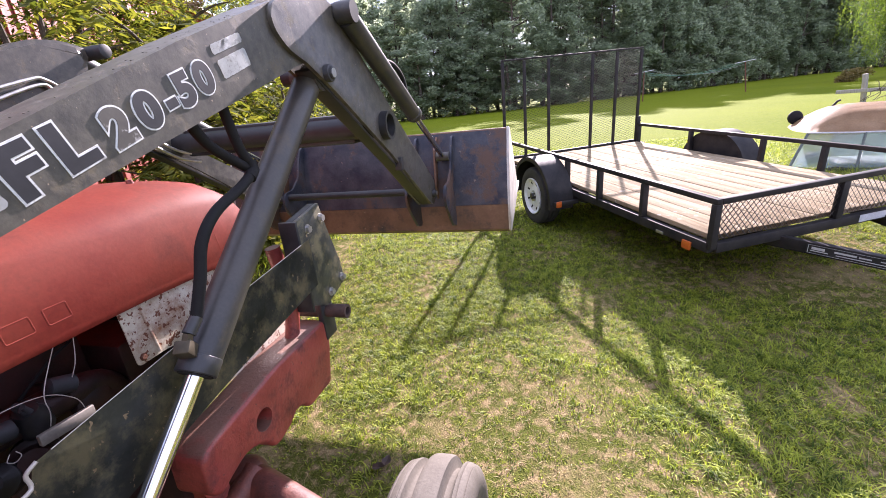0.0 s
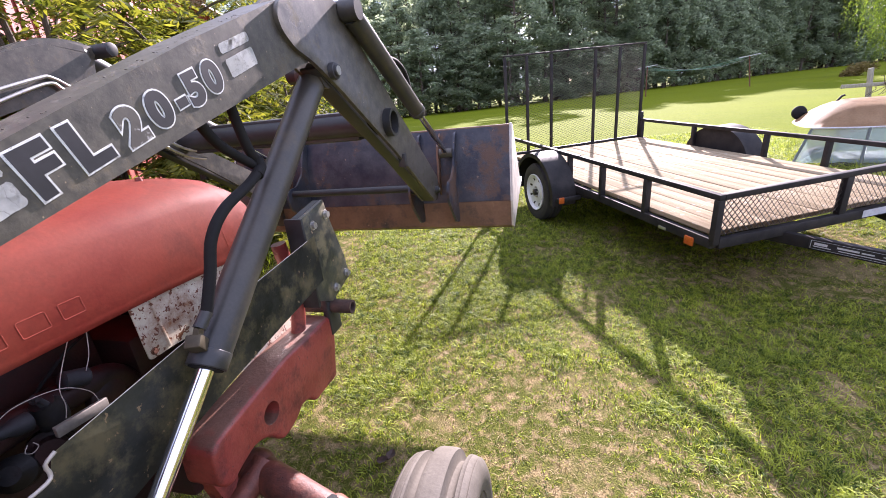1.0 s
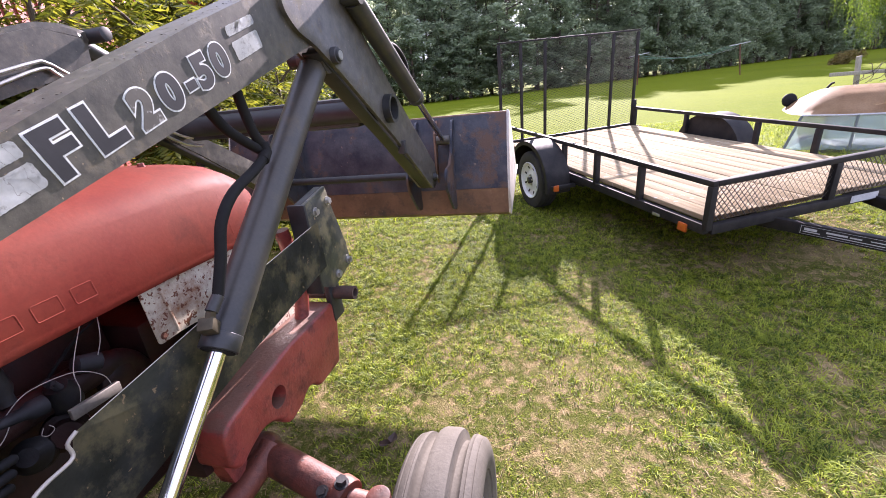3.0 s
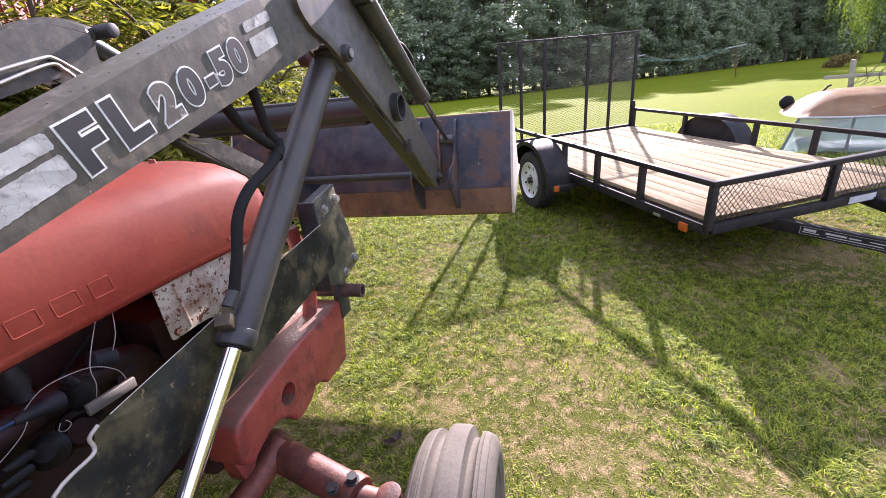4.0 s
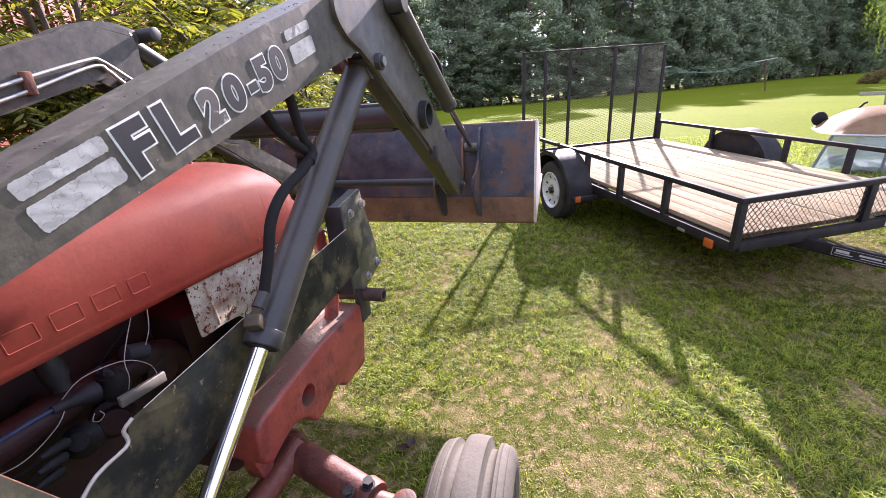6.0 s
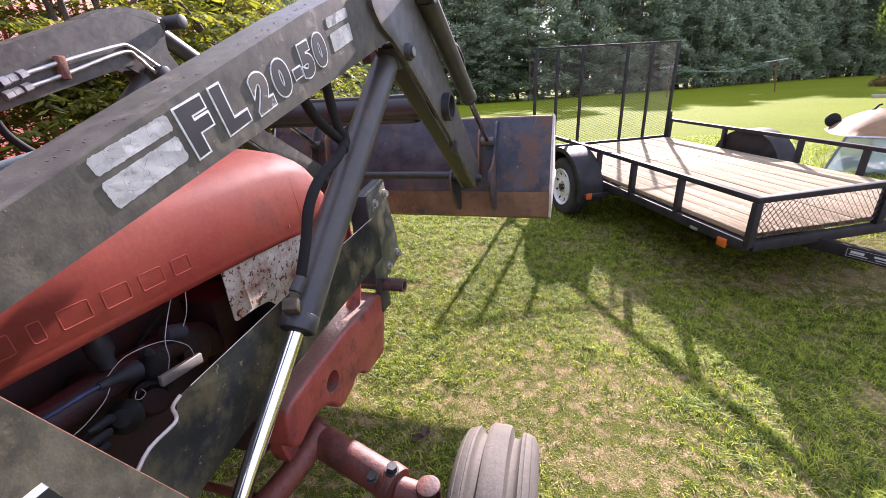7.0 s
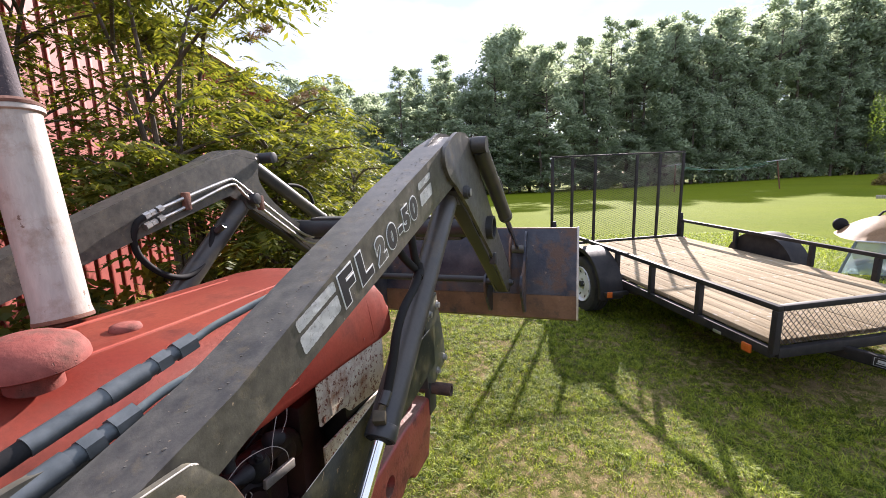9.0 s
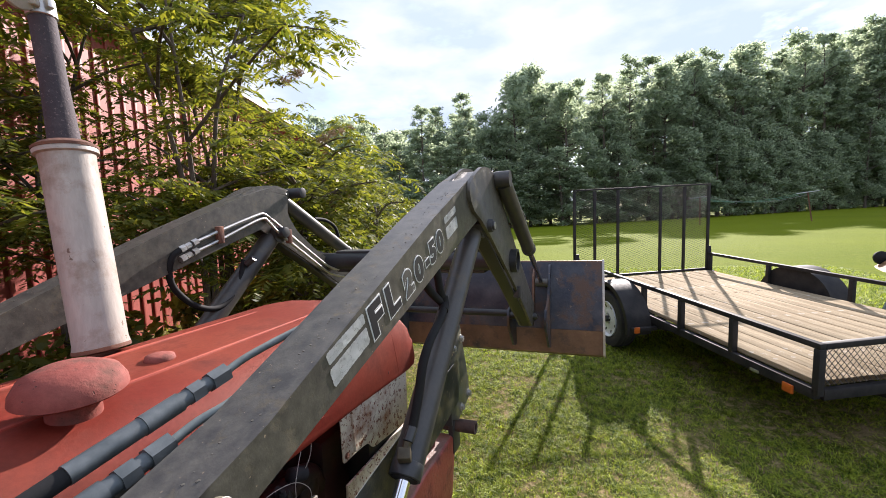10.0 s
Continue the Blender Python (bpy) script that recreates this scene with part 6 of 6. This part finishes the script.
def build_sumac(seed, x, y, tall, spread, leaves, lean=(0, 0)):
    """A many-stemmed young tree with long feathered leaves."""
    rng = np.random.default_rng(seed)
    tree = thing("young_tree", Matrix.Translation((x, y, -0.02)), "leafy young tree with long feathered leaves beside barn", "tree", "young trees by the barn")
    bm = bmesh.new()
    tips = []
    for k in range(3):
        a = rng.random() * 6.28
        top = np.array((lean[0] + spread * 0.35 * math.cos(a), lean[1] + spread * 0.35 * math.sin(a), tall * (0.75 + 0.2 * rng.random())))
        pts = [np.array((0.08 * math.cos(a), 0.08 * math.sin(a), 0.0))]
        for t in (0.25, 0.5, 0.75, 1.0):
            pts.append(top * t * np.array((t, t, 1)) + rng.normal(size=3) * 0.06)
        add_tube(bm, smooth_path([tuple(p) for p in pts], 4), 0.03, 8, [0.042 * (1 - 0.8 * i / 16) for i in range(17)])
        for j in range(9):
            t = 0.3 + 0.7 * rng.random()
            i0 = min(3, int(t * 4))
            ff = t * 4 - i0
            p0 = pts[i0] * (1 - ff) + pts[i0 + 1] * ff
            b = rng.random() * 6.28
            reach = spread * (0.35 + 0.55 * rng.random())
            p2 = p0 + np.array((reach * math.cos(b), reach * math.sin(b), reach * (0.2 + 0.5 * rng.random())))
            p1 = (p0 + p2) / 2 + np.array((0, 0, 0.08)) + rng.normal(size=3) * 0.05
            add_tube(bm, smooth_path([tuple(p0), tuple(p1), tuple(p2)], 4), 0.012, 6, [0.018 - 0.0014 * i for i in range(9)])
            tips += [p1, p2, (p1 + p2) / 2]
        tips += pts[2:]
    part("stem", bm, BARK, tree)
    out = []
    tips = np.array(tips)
    for i in range(int(leaves * 2.0)):
        base = tips[rng.integers(len(tips))] + rng.normal(size=3) * (0.16, 0.16, 0.14)
        if base[2] < 0.15:
            base[2] = 0.15 + rng.random() * 0.4
        b = rng.random() * 6.28
        way = np.array((math.cos(b), math.sin(b), 0.25 + 0.5 * rng.random()))
        compound_leaf(rng, base, way, 0.24 + 0.18 * rng.random(), out)
    o = new("foliage", quads("foliage", np.array(out).reshape(-1, 3), LEAF_NEAR))
    o.parent = tree
    tagged(o, "yellow-green feathered leaves", kind="stuff")
    return tree


build_sumac(11, -3.0, 3.2, 4.6, 1.5, 420)
build_sumac(12, -4.2, 1.9, 4.8, 1.3, 200)
build_sumac(13, -3.0, 5.1, 2.9, 1.2, 380)
build_sumac(22, -4.5, 3.0, 4.7, 1.3, 330)
build_sumac(14, -3.8, 6.3, 3.0, 1.3, 340)
build_sumac(15, -2.1, 3.9, 2.3, 1.0, 240)
build_sumac(17, -2.3, 5.8, 2.4, 1.1, 220)


# ---- things beyond the trailer ----
def build_car():
    """An old low car, sunk in the grass: rounded tan roof, dusty glass, chalky body."""
    car = thing("old_car", pose(4.37, 6.00, 0.05, 0, 0, -23), "old tan car with dusty windows parked in grass", "car")
    length, wide = 2.75, 1.35

    def crown(x):
        a = 1 - (1 - min(1.0, x / 0.62)) ** 2.3
        b = max(0.0, (x - 2.1) / (length - 2.1))
        return 0.735 + 0.29 * a - 0.10 * b * b

    # body below the glass, with a bulged flank
    bm = bmesh.new()
    rows = []
    for x, grow in ((0.50, -0.10), (0.54, 0.0), (0.7, 0.03), (1.4, 0.05), (2.5, 0.02), (3.0, -0.08)):
        ring = [(-grow, 0.06), (-grow - 0.03, 0.17), (-grow, 0.26), (0.06 - grow, 0.30), (wide - 0.06 + grow, 0.30), (wide + grow, 0.26), (wide + grow + 0.03, 0.17), (wide + grow, 0.06)]
        rows.append([bm.verts.new((x, y, z)) for y, z in ring])
    for a, b in zip(rows, rows[1:]):
        for i in range(8):
            bm.faces.new((a[i], a[(i + 1) % 8], b[(i + 1) % 8], b[i]))
    bm.faces.new(rows[0][::-1]), bm.faces.new(rows[-1])
    part("body", bm, CAR_GREY, car, "chalky grey car body", 50)
    # roof: a crowned shell whose front turns down to the glass
    bm = bmesh.new()
    rows = []
    nx, ny = 20, 12
    for i in range(nx + 1):
        x = length * (i / nx) ** 1.4
        row = []
        for j in range(ny + 1):
            v = j / ny * 2 - 1
            narrow = 1.0 - 0.16 * (1 - min(1.0, x / 0.7)) ** 2
            row.append(bm.verts.new((x + 0.10 * abs(v) ** 3 * (1 - min(1, x / 0.8)), wide / 2 + wide / 2 * v * narrow, 0.735 + (crown(x) - 0.735) * (1 - abs(v) ** 3.2))))
        rows.append(row)
    for a, b in zip(rows, rows[1:]):
        for j in range(ny):
            bm.faces.new((a[j], a[j + 1], b[j + 1], b[j]))
    bmesh.ops.solidify(bm, geom=list(bm.faces), thickness=0.015)
    roof = part("roof", bm, CAR_TAN, car, "sun-faded tan rounded roof", 60)
    bm = bmesh.new()
    add_tube(bm, [(0.10, 0.10, 0.735), (0.5, 0.01, 0.73), (1.4, -0.005, 0.73), (length, 0.0, 0.73)], 0.012, 8)
    part("drip_rail", bm, SIGN_WHITE, roof, "pale roof trim strip")
    bm = bmesh.new()
    add_tube(bm, smooth_path([(0.75, 0.03, 0.83), (1.1, 0.05, 0.88), (1.6, 0.06, 0.90), (2.2, 0.06, 0.90)]), 0.007, 6)
    part("roof_crease", bm, CAR_TAN, roof)
    for p, q in (((-0.04, 0.06, 0.30), (0.10, 0.10, 0.73)), ((0.60, 0.0, 0.30), (0.62, 0.01, 0.73)), ((1.45, -0.01, 0.30), (1.45, 0.0, 0.73)), ((2.7, 0.02, 0.30), (2.6, 0.02, 0.72)),
                 ((0.60, wide, 0.30), (0.62, wide - 0.01, 0.73)), ((1.45, wide, 0.30), (1.45, wide, 0.73)), ((2.7, wide, 0.30), (2.6, wide, 0.72))):
        bm = bmesh.new()
        add_tube(bm, (p, q), 0.016, 8)
        part("pillar", bm, CAR_GREY, car)
    for quad in ([(-0.03, 0.06, 0.31), (0.59, 0.002, 0.31), (0.61, 0.012, 0.725), (0.11, 0.10, 0.725)], [(0.62, 0.002, 0.31), (1.44, -0.006, 0.31), (1.44, 0.0, 0.725), (0.64, 0.012, 0.725)],
                 [(1.47, -0.006, 0.31), (2.68, 0.02, 0.31), (2.59, 0.02, 0.72), (1.47, 0.0, 0.725)],
                 [(0.62, wide, 0.31), (1.44, wide, 0.31), (1.44, wide, 0.725), (0.64, wide - 0.01, 0.725)]):
        bm = bmesh.new()
        f = bm.faces.new([bm.verts.new(p) for p in quad])
        bmesh.ops.solidify(bm, geom=[f], thickness=0.004)
        ob = part("window", bm, GLASS, car, "", 0)
        ob.visible_shadow = False
    bm = bmesh.new()
    add_lathe(bm, [(0.0, 0.0), (0.075, 0.0), (0.092, 0.02), (0.092, 0.05), (0.07, 0.07), (0.0, 0.075)], pose(0.06, 0.95, 0.86, 80, 0, 20), 28)
    add_cyl(bm, (0.08, 0.92, 0.86), (0.28, 0.80, 0.86), 0.015, seg=10)
    part("side_mirror", bm, RUBBER, car, "black round side mirror")
    bm = bmesh.new()
    add_tube(bm, [(0.42, 0.80, 0.985), (0.47, 0.80, 1.06), (0.50, 0.80, 1.07)], 0.014, 6)
    part("roof_vent", bm, RUBBER, car)
    for x in (0.45, 2.3):
        for y in (0.08, wide - 0.08):
            bm = bmesh.new()
            add_lathe(bm, [(0.13, -0.08), (0.20, -0.09), (0.225, -0.06), (0.225, 0.06), (0.20, 0.09), (0.13, 0.08)], pose(x, y, 0.10, 90), 32, True)
            part("wheel", bm, TYRE_BLACK, car)


build_car()


def build_clothesline():
    tops = []
    for (x, y, top, lean) in ((20.3, 38.0, 2.35, 0.25), (12.6, 38.0, 2.35, 0.0)):
        post = thing("clothesline_post", Matrix.Translation((x, y, 0)), "rusty T-shaped clothesline post on the meadow", "post", "clothesline posts")
        bm = bmesh.new()
        add_cyl(bm, (0.35 * lean, 0, -0.1), (-lean, 0, top), 0.045, seg=12)
        part("upright", bm, RUST, post)
        bm = bmesh.new()
        add_cyl(bm, (-lean - 0.75, 0, top - 0.06), (-lean + 0.75, 0, top + 0.10), 0.035, seg=12)
        part("crossbar", bm, ZINC, post)
        tops.append((x - lean, y, top))
    (xa, ya, za), (xb, yb, zb) = tops
    for k, mat in ((-0.6, LINE_GREEN), (0.0, LINE_GREEN), (0.6, ZINC)):
        line = thing("clothesline", Matrix.Translation((xa + k, ya, za)), "sagging green clothesline cord between two posts", "line", "clothesline cords")
        bm = bmesh.new()
        pts = []
        for i in range(17):
            t = i / 16
            pts.append(((xb - xa) * t, (yb - ya) * t, 0.04 * k + (zb - za) * t - (0.55 + 0.1 * k) * 4 * t * (1 - t)))
        add_tube(bm, pts, 0.009, 5)
        part("cord", bm, mat, line)


build_clothesline()


def build_cross_fence():
    post = thing("fence_post", Matrix.Translation((13.95, 18.0, 0)), "grey weathered wooden post with a crossing rail", "fence")
    bm = bmesh.new()
    add_bar(bm, (0.06, 0, -0.1), (-0.08, 0, 1.12), 0.13, 0.12, 0.01, (0, 1, 0))
    part("post", bm, GREY_WOOD, post)
    bm = bmesh.new()
    add_bar(bm, (-1.0, -0.10, 0.58), (2.2, -0.10, 0.50), 0.05, 0.13, 0.008)
    part("rail", bm, GREY_WOOD, post)
    # a bare vine on it
    bm = bmesh.new()
    rng = np.random.default_rng(5)
    for k in range(5):
        a = np.array((rng.uniform(-0.2, 0.9), -0.15, 0.2))
        pts = [a]
        for i in range(5):
            pts.append(pts[-1] + np.array((rng.uniform(-0.1, 0.28), rng.uniform(-0.06, 0.06), rng.uniform(0.02, 0.22))))
        add_tube(bm, smooth_path([tuple(p) for p in pts], 3), 0.012, 5)
    part("vine", bm, BARK, post)


build_cross_fence()


def build_willow(x, y, tall, spread):
    """A weeping tree: limbs that arch over, and hanging strands of narrow leaves."""
    rng = np.random.default_rng(31)
    tree = thing("willow_tree", Matrix.Translation((x, y, -0.05)), "weeping willow with hanging yellow-green strands", "tree")
    bm = bmesh.new()
    add_tube(bm, [(0, 0, 0), (0.1, 0, tall * 0.25), (0.0, 0.1, tall * 0.55), (0, 0, tall * 0.85)], 0.2, 10, [0.32, 0.26, 0.18, 0.06])
    out = []
    for k in range(46):
        a = rng.random() * 6.28
        r = spread * (0.35 + 0.65 * rng.random())
        z0 = tall * (0.35 + 0.45 * rng.random())
        top = np.array((0.55 * r * math.cos(a), 0.55 * r * math.sin(a), z0 + tall * 0.22))
        end = np.array((r * math.cos(a), r * math.sin(a), z0 + tall * 0.10))
        add_tube(bm, smooth_path([(0, 0, z0 * 0.8), tuple(top), tuple(end)], 4), 0.03, 5, [0.07 - 0.007 * i for i in range(9)])
        for s in range(16):
            t = 0.35 + 0.65 * rng.random()
            p = top * (1 - t) + end * t + rng.normal(size=3) * 0.25
            n = int(rng.integers(14, 30))
            for i in range(n):
                p = p + np.array((rng.normal() * 0.03, rng.normal() * 0.03, -0.16))
                if p[2] < 1.2:
                    break
                d = np.array((rng.normal(), rng.normal(), -1.6))
                d = d / np.linalg.norm(d) * 0.16
                w = np.cross(d, rng.normal(size=3))
                w = w / (np.linalg.norm(w) + 1e-6) * 0.035
                out.append((p, p + d * 0.5 + w, p + d, p + d * 0.5 - w))
    part("trunk", bm, BARK, tree)
    o = new("foliage", quads("foliage", np.array(out).reshape(-1, 3), LEAF_WILLOW))
    o.parent = tree
    tagged(o, kind="stuff")


build_willow(31.5, 38.5, 9.5, 4.6)


def build_bush(name, label, x, y, r, mat, seed, count, size, squash=0.8):
    rng = np.random.default_rng(seed)
    bush = thing(name, Matrix.Translation((x, y, 0)), label, "bush")
    cs = [(rng.normal() * r * 0.5, rng.normal() * r * 0.5, r * (0.25 + 0.6 * rng.random()), r * (0.25 + 0.25 * rng.random())) for k in range(14)]
    bm = bmesh.new()
    for c in cs:
        add_tube(bm, [(0.05 * c[0], 0.05 * c[1], -0.05), (0.5 * c[0], 0.5 * c[1], 0.6 * c[2]), c[:3]], 0.012, 5, [0.016, 0.011, 0.005])
    part("stems", bm, BARK, bush)
    o = new("leaves", quads("leaves", leaf_cloud(rng, cs, count, size, squash), mat))
    o.parent = bush
    tagged(o, kind="stuff")


build_bush("dry_bush", "round olive-brown bush at the meadow's far side", 27.9, 38.2, 0.85, LEAF_DRY, 51, 2600, 0.08, 1.1)
for i, (bx, by, br) in enumerate(((-3.6, 1.0, 0.5), (-3.2, 2.2, 0.5), (-4.1, 2.9, 0.8), (-2.6, 3.4, 0.65), (-3.6, 4.4, 0.9), (-2.9, 5.4, 0.8), (-4.0, 6.4, 1.0), (-3.2, 7.3, 0.9), (-4.7, 0.1, 0.6), (-4.4, 8.2, 1.1), (-2.2, 4.7, 0.55))):
    build_bush("weed_clump", "tall leafy weeds growing along the barn", bx, by, br, LEAF_NEAR, 60 + i, 1300, 0.075, 0.9)
build_sumac(18, -3.75, 4.4, 5.0, 1.5, 460)
build_sumac(21, -3.2, 7.6, 3.0, 1.3, 300)


def build_flower_heads():
    """Dry plume-shaped flower heads on the young trees."""
    rng = np.random.default_rng(9)
    for x, y, z in ((-2.55, 4.1, 3.35), (-2.3, 4.45, 2.75), (-2.15, 4.25, 1.95), (-3.05, 4.6, 3.75)):
        head = thing("flower_plume", Matrix.Translation((x, y, z)), "dry brown flower plume at a branch tip", "flower", "dry flower plumes")
        cs = [(0.05 * k + rng.normal() * 0.03, rng.normal() * 0.04, 0.02 * k, 0.07 - 0.005 * k) for k in range(7)]
        o = new("plume", quads("plume", leaf_cloud(rng, cs, 420, 0.016), SEED))
        o.parent = head
        tagged(o, kind="stuff")


build_flower_heads()


# ---- grass ----
def blades(name, rng, x, y, height, width, mat, label):
    """Bent grass blades at the given places."""
    n = len(x)
    z = np.array([ground_height(float(a), float(b)) for a, b in zip(x, y)]) if n < 200000 else np.zeros(n)
    a = rng.random(n) * 2 * np.pi
    lean = height * (0.4 + 1.7 * rng.random(n))
    base = np.stack([x, y, z - 0.004], 1)
    side = np.stack([np.cos(a + 1.57), np.sin(a + 1.57), np.zeros(n)], 1) * width[:, None]
    out = np.stack([np.cos(a), np.sin(a), np.zeros(n)], 1) * lean[:, None]
    mid = base + out * 0.35 + np.array((0, 0, 1.0)) * (height * 0.58)[:, None]
    tip = base + out + np.array((0, 0, 1.0)) * (height * (0.55 + 0.45 * rng.random(n)))[:, None]
    pts = np.stack([base - side, base + side, mid + side * 0.75, mid - side * 0.75, tip], 1)
    me = bpy.data.meshes.new(name)
    me.vertices.add(5 * n)
    me.vertices.foreach_set("co", pts.ravel())
    idx = (np.arange(n) * 5)[:, None] + np.array([0, 1, 2, 3, 3, 2, 4])
    me.loops.add(7 * n)
    me.loops.foreach_set("vertex_index", idx.ravel())
    me.polygons.add(2 * n)
    me.polygons.foreach_set("loop_start", ((np.arange(n) * 7)[:, None] + np.array([0, 4])).ravel())
    me.update(calc_edges=True)
    me.materials.append(mat)
    ob = new(name, me)
    return tagged(ob, label, "grass", kind="stuff")


def build_grass():
    rng = np.random.default_rng(3)

    def lush(x, y):
        """Where the sward is thick: 0 on the bare patches, 1 in the tufts."""
        v = np.array([noise.noise(Vector((a * 1.1, b * 1.1, 4.0))) + 0.6 * noise.noise(Vector((a * 3.1, b * 3.1, 9.0))) + 0.35 * noise.noise(Vector((a * 9.0, b * 9.0, 2.0))) for a, b in zip(x.tolist(), y.tolist())])
        for px, py, pr in ((1.04, 2.47, 0.15), (1.34, 2.06, 0.12), (0.69, 2.09, 0.16), (0.78, 1.65, 0.22), (1.07, 1.62, 0.18), (0.85, 1.36, 0.26), (0.60, 1.50, 0.20), (0.12, 2.33, 0.12), (0.08, 3.94, 0.14), (-0.09, 3.42, 0.12),
                           (1.31, 1.45, 0.12), (1.58, 1.30, 0.15), (-0.40, 3.14, 0.12), (0.35, 4.6, 0.28), (0.02, 1.90, 0.10)):
            v -= 0.95 * np.exp(-((x - px) ** 2 + (y - py) ** 2) / pr ** 2)
        for px, py, pr in ((-0.43, 4.2, 0.5), (0.32, 3.6, 0.35), (0.57, 3.27, 0.3), (-0.07, 2.9, 0.35), (-0.15, 2.33, 0.3), (0.38, 2.75, 0.25), (1.08, 3.55, 0.3), (0.85, 2.30, 0.12), (1.02, 1.80, 0.10), (1.48, 1.9, 0.22), (1.97, 2.2, 0.5), (2.6, 2.4, 0.7), (1.75, 2.9, 0.5), (1.7, 1.40, 0.2), (1.2, 1.55, 0.1)):
            v += 0.6 * np.exp(-((x - px) ** 2 + (y - py) ** 2) / pr ** 2)
        return np.clip(0.52 + 0.75 * v, 0, 1) + 0.5 * np.clip((y - 3.4) / 2.0, 0, 1)

    def scatter(n, x0, x1, y0, y1):
        return rng.uniform(x0, x1, n), rng.uniform(y0, y1, n)

    # clumps whose blades spread from one crown
    x, y = scatter(10000, -1.0, 4.2, 0.6, 5.2)
    k = lush(x, y)
    keep = rng.random(len(x)) < 0.22 + 0.8 * k ** 1.3
    x, y, k = x[keep], y[keep], k[keep]
    per = rng.integers(14, 34, len(x))
    cx, cy, ck = np.repeat(x, per), np.repeat(y, per), np.repeat(k * (0.7 + 0.6 * rng.random(len(x))), per)
    off = rng.normal(size=(len(cx), 2)) * np.repeat(rng.uniform(0.012, 0.036, len(x)), per)[:, None]
    wide = 0.0019 + 0.0018 * rng.random(len(cx))
    blades("grass", rng, cx + off[:, 0], cy + off[:, 1], (0.013 + 0.020 * ck) * (0.5 + 0.9 * rng.random(len(cx))), wide, BLADE, "short green lawn grass in spreading clumps")
    x, y = scatter(60000, -1.2, 4.6, 0.5, 5.0)
    k = lush(x, y)
    keep = rng.random(len(x)) < 0.10 + 0.9 * k
    x, y, k = x[keep], y[keep], k[keep]
    blades("grass", rng, x, y, (0.012 + 0.03 * k) * (0.6 + 0.9 * rng.random(len(x)) ** 2), np.full(len(x), 0.0018), BLADE, "thin green grass between the clumps")
    x, y = scatter(120000, -1.2, 4.6, 0.5, 5.0)
    k = lush(x, y)
    keep = rng.random(len(x)) < 0.75 - 0.6 * k
    x, y = x[keep], y[keep]
    blades("dry_grass", rng, x, y, 0.006 + 0.024 * rng.random(len(x)) ** 2, np.full(len(x), 0.0017), BLADE_DRY, "dry straw-coloured grass between the tufts")
    x, y = scatter(170000, -3.5, 7.0, 4.8, 12.0)
    blades("grass", rng, x, y, 0.02 + 0.045 * rng.random(len(x)), np.full(len(x), 0.0035), BLADE, "short green meadow grass")
    # taller tufts
    cx, cy = [], []
    for tx, ty, n in ((2.10, 2.35, 120), (1.15, 3.75, 90), (1.62, 2.95, 60), (0.05, 2.0, 160), (-0.15, 2.5, 160), (0.45, 3.3, 120), (0.85, 3.55, 100), (2.6, 2.05, 60), (0.1, 1.35, 70)):
        r = rng.normal(size=(n, 2)) * 0.05
        cx += (tx + r[:, 0]).tolist()
        cy += (ty + r[:, 1]).tolist()
    cx, cy = np.array(cx), np.array(cy)
    blades("grass_tuft", rng, cx, cy, 0.028 + 0.036 * rng.random(len(cx)), np.full(len(cx), 0.0022), BLADE, "taller bright green grass tufts")
    # taller weeds under the barn trees and by the car
    x, y = scatter(16000, -5.2, -1.9, 0.0, 9.0)
    blades("grass", rng, x, y, 0.10 + 0.30 * rng.random(len(x)), np.full(len(x), 0.004), BLADE, "long uncut grass below the young trees")
    x, y = scatter(9000, 3.9, 7.0, 5.0, 6.0)
    blades("grass", rng, x, y, 0.14 + 0.24 * rng.random(len(x)), np.full(len(x), 0.004), BLADE, "long grass beside the old car")


build_grass()


def build_fallen_leaves():
    rng = np.random.default_rng(21)
    for x, y in ((-0.05, 1.50), (-0.02, 1.53)):
        leaf = thing("fallen_leaf", pose(x, y, ground_height(x, y) + 0.03, rng.uniform(-20, 20), rng.uniform(-20, 20), rng.uniform(0, 360)), "curled brown leaf on the grass", "leaf", "fallen leaves")
        bm = bmesh.new()
        rows = []
        for i in range(6):
            t = i / 5
            w = 0.022 * math.sin(math.pi * (0.08 + 0.88 * t))
            rows.append([bm.verts.new((s * w, 0.07 * t - 0.035, 0.008 * abs(s) + 0.01 * t * t)) for s in (-1, 0, 1)])
        for a, b in zip(rows, rows[1:]):
            for j in range(2):
                bm.faces.new((a[j], a[j + 1], b[j + 1], b[j]))
        part("blade", bm, DARK_RUST, leaf)


build_fallen_leaves()
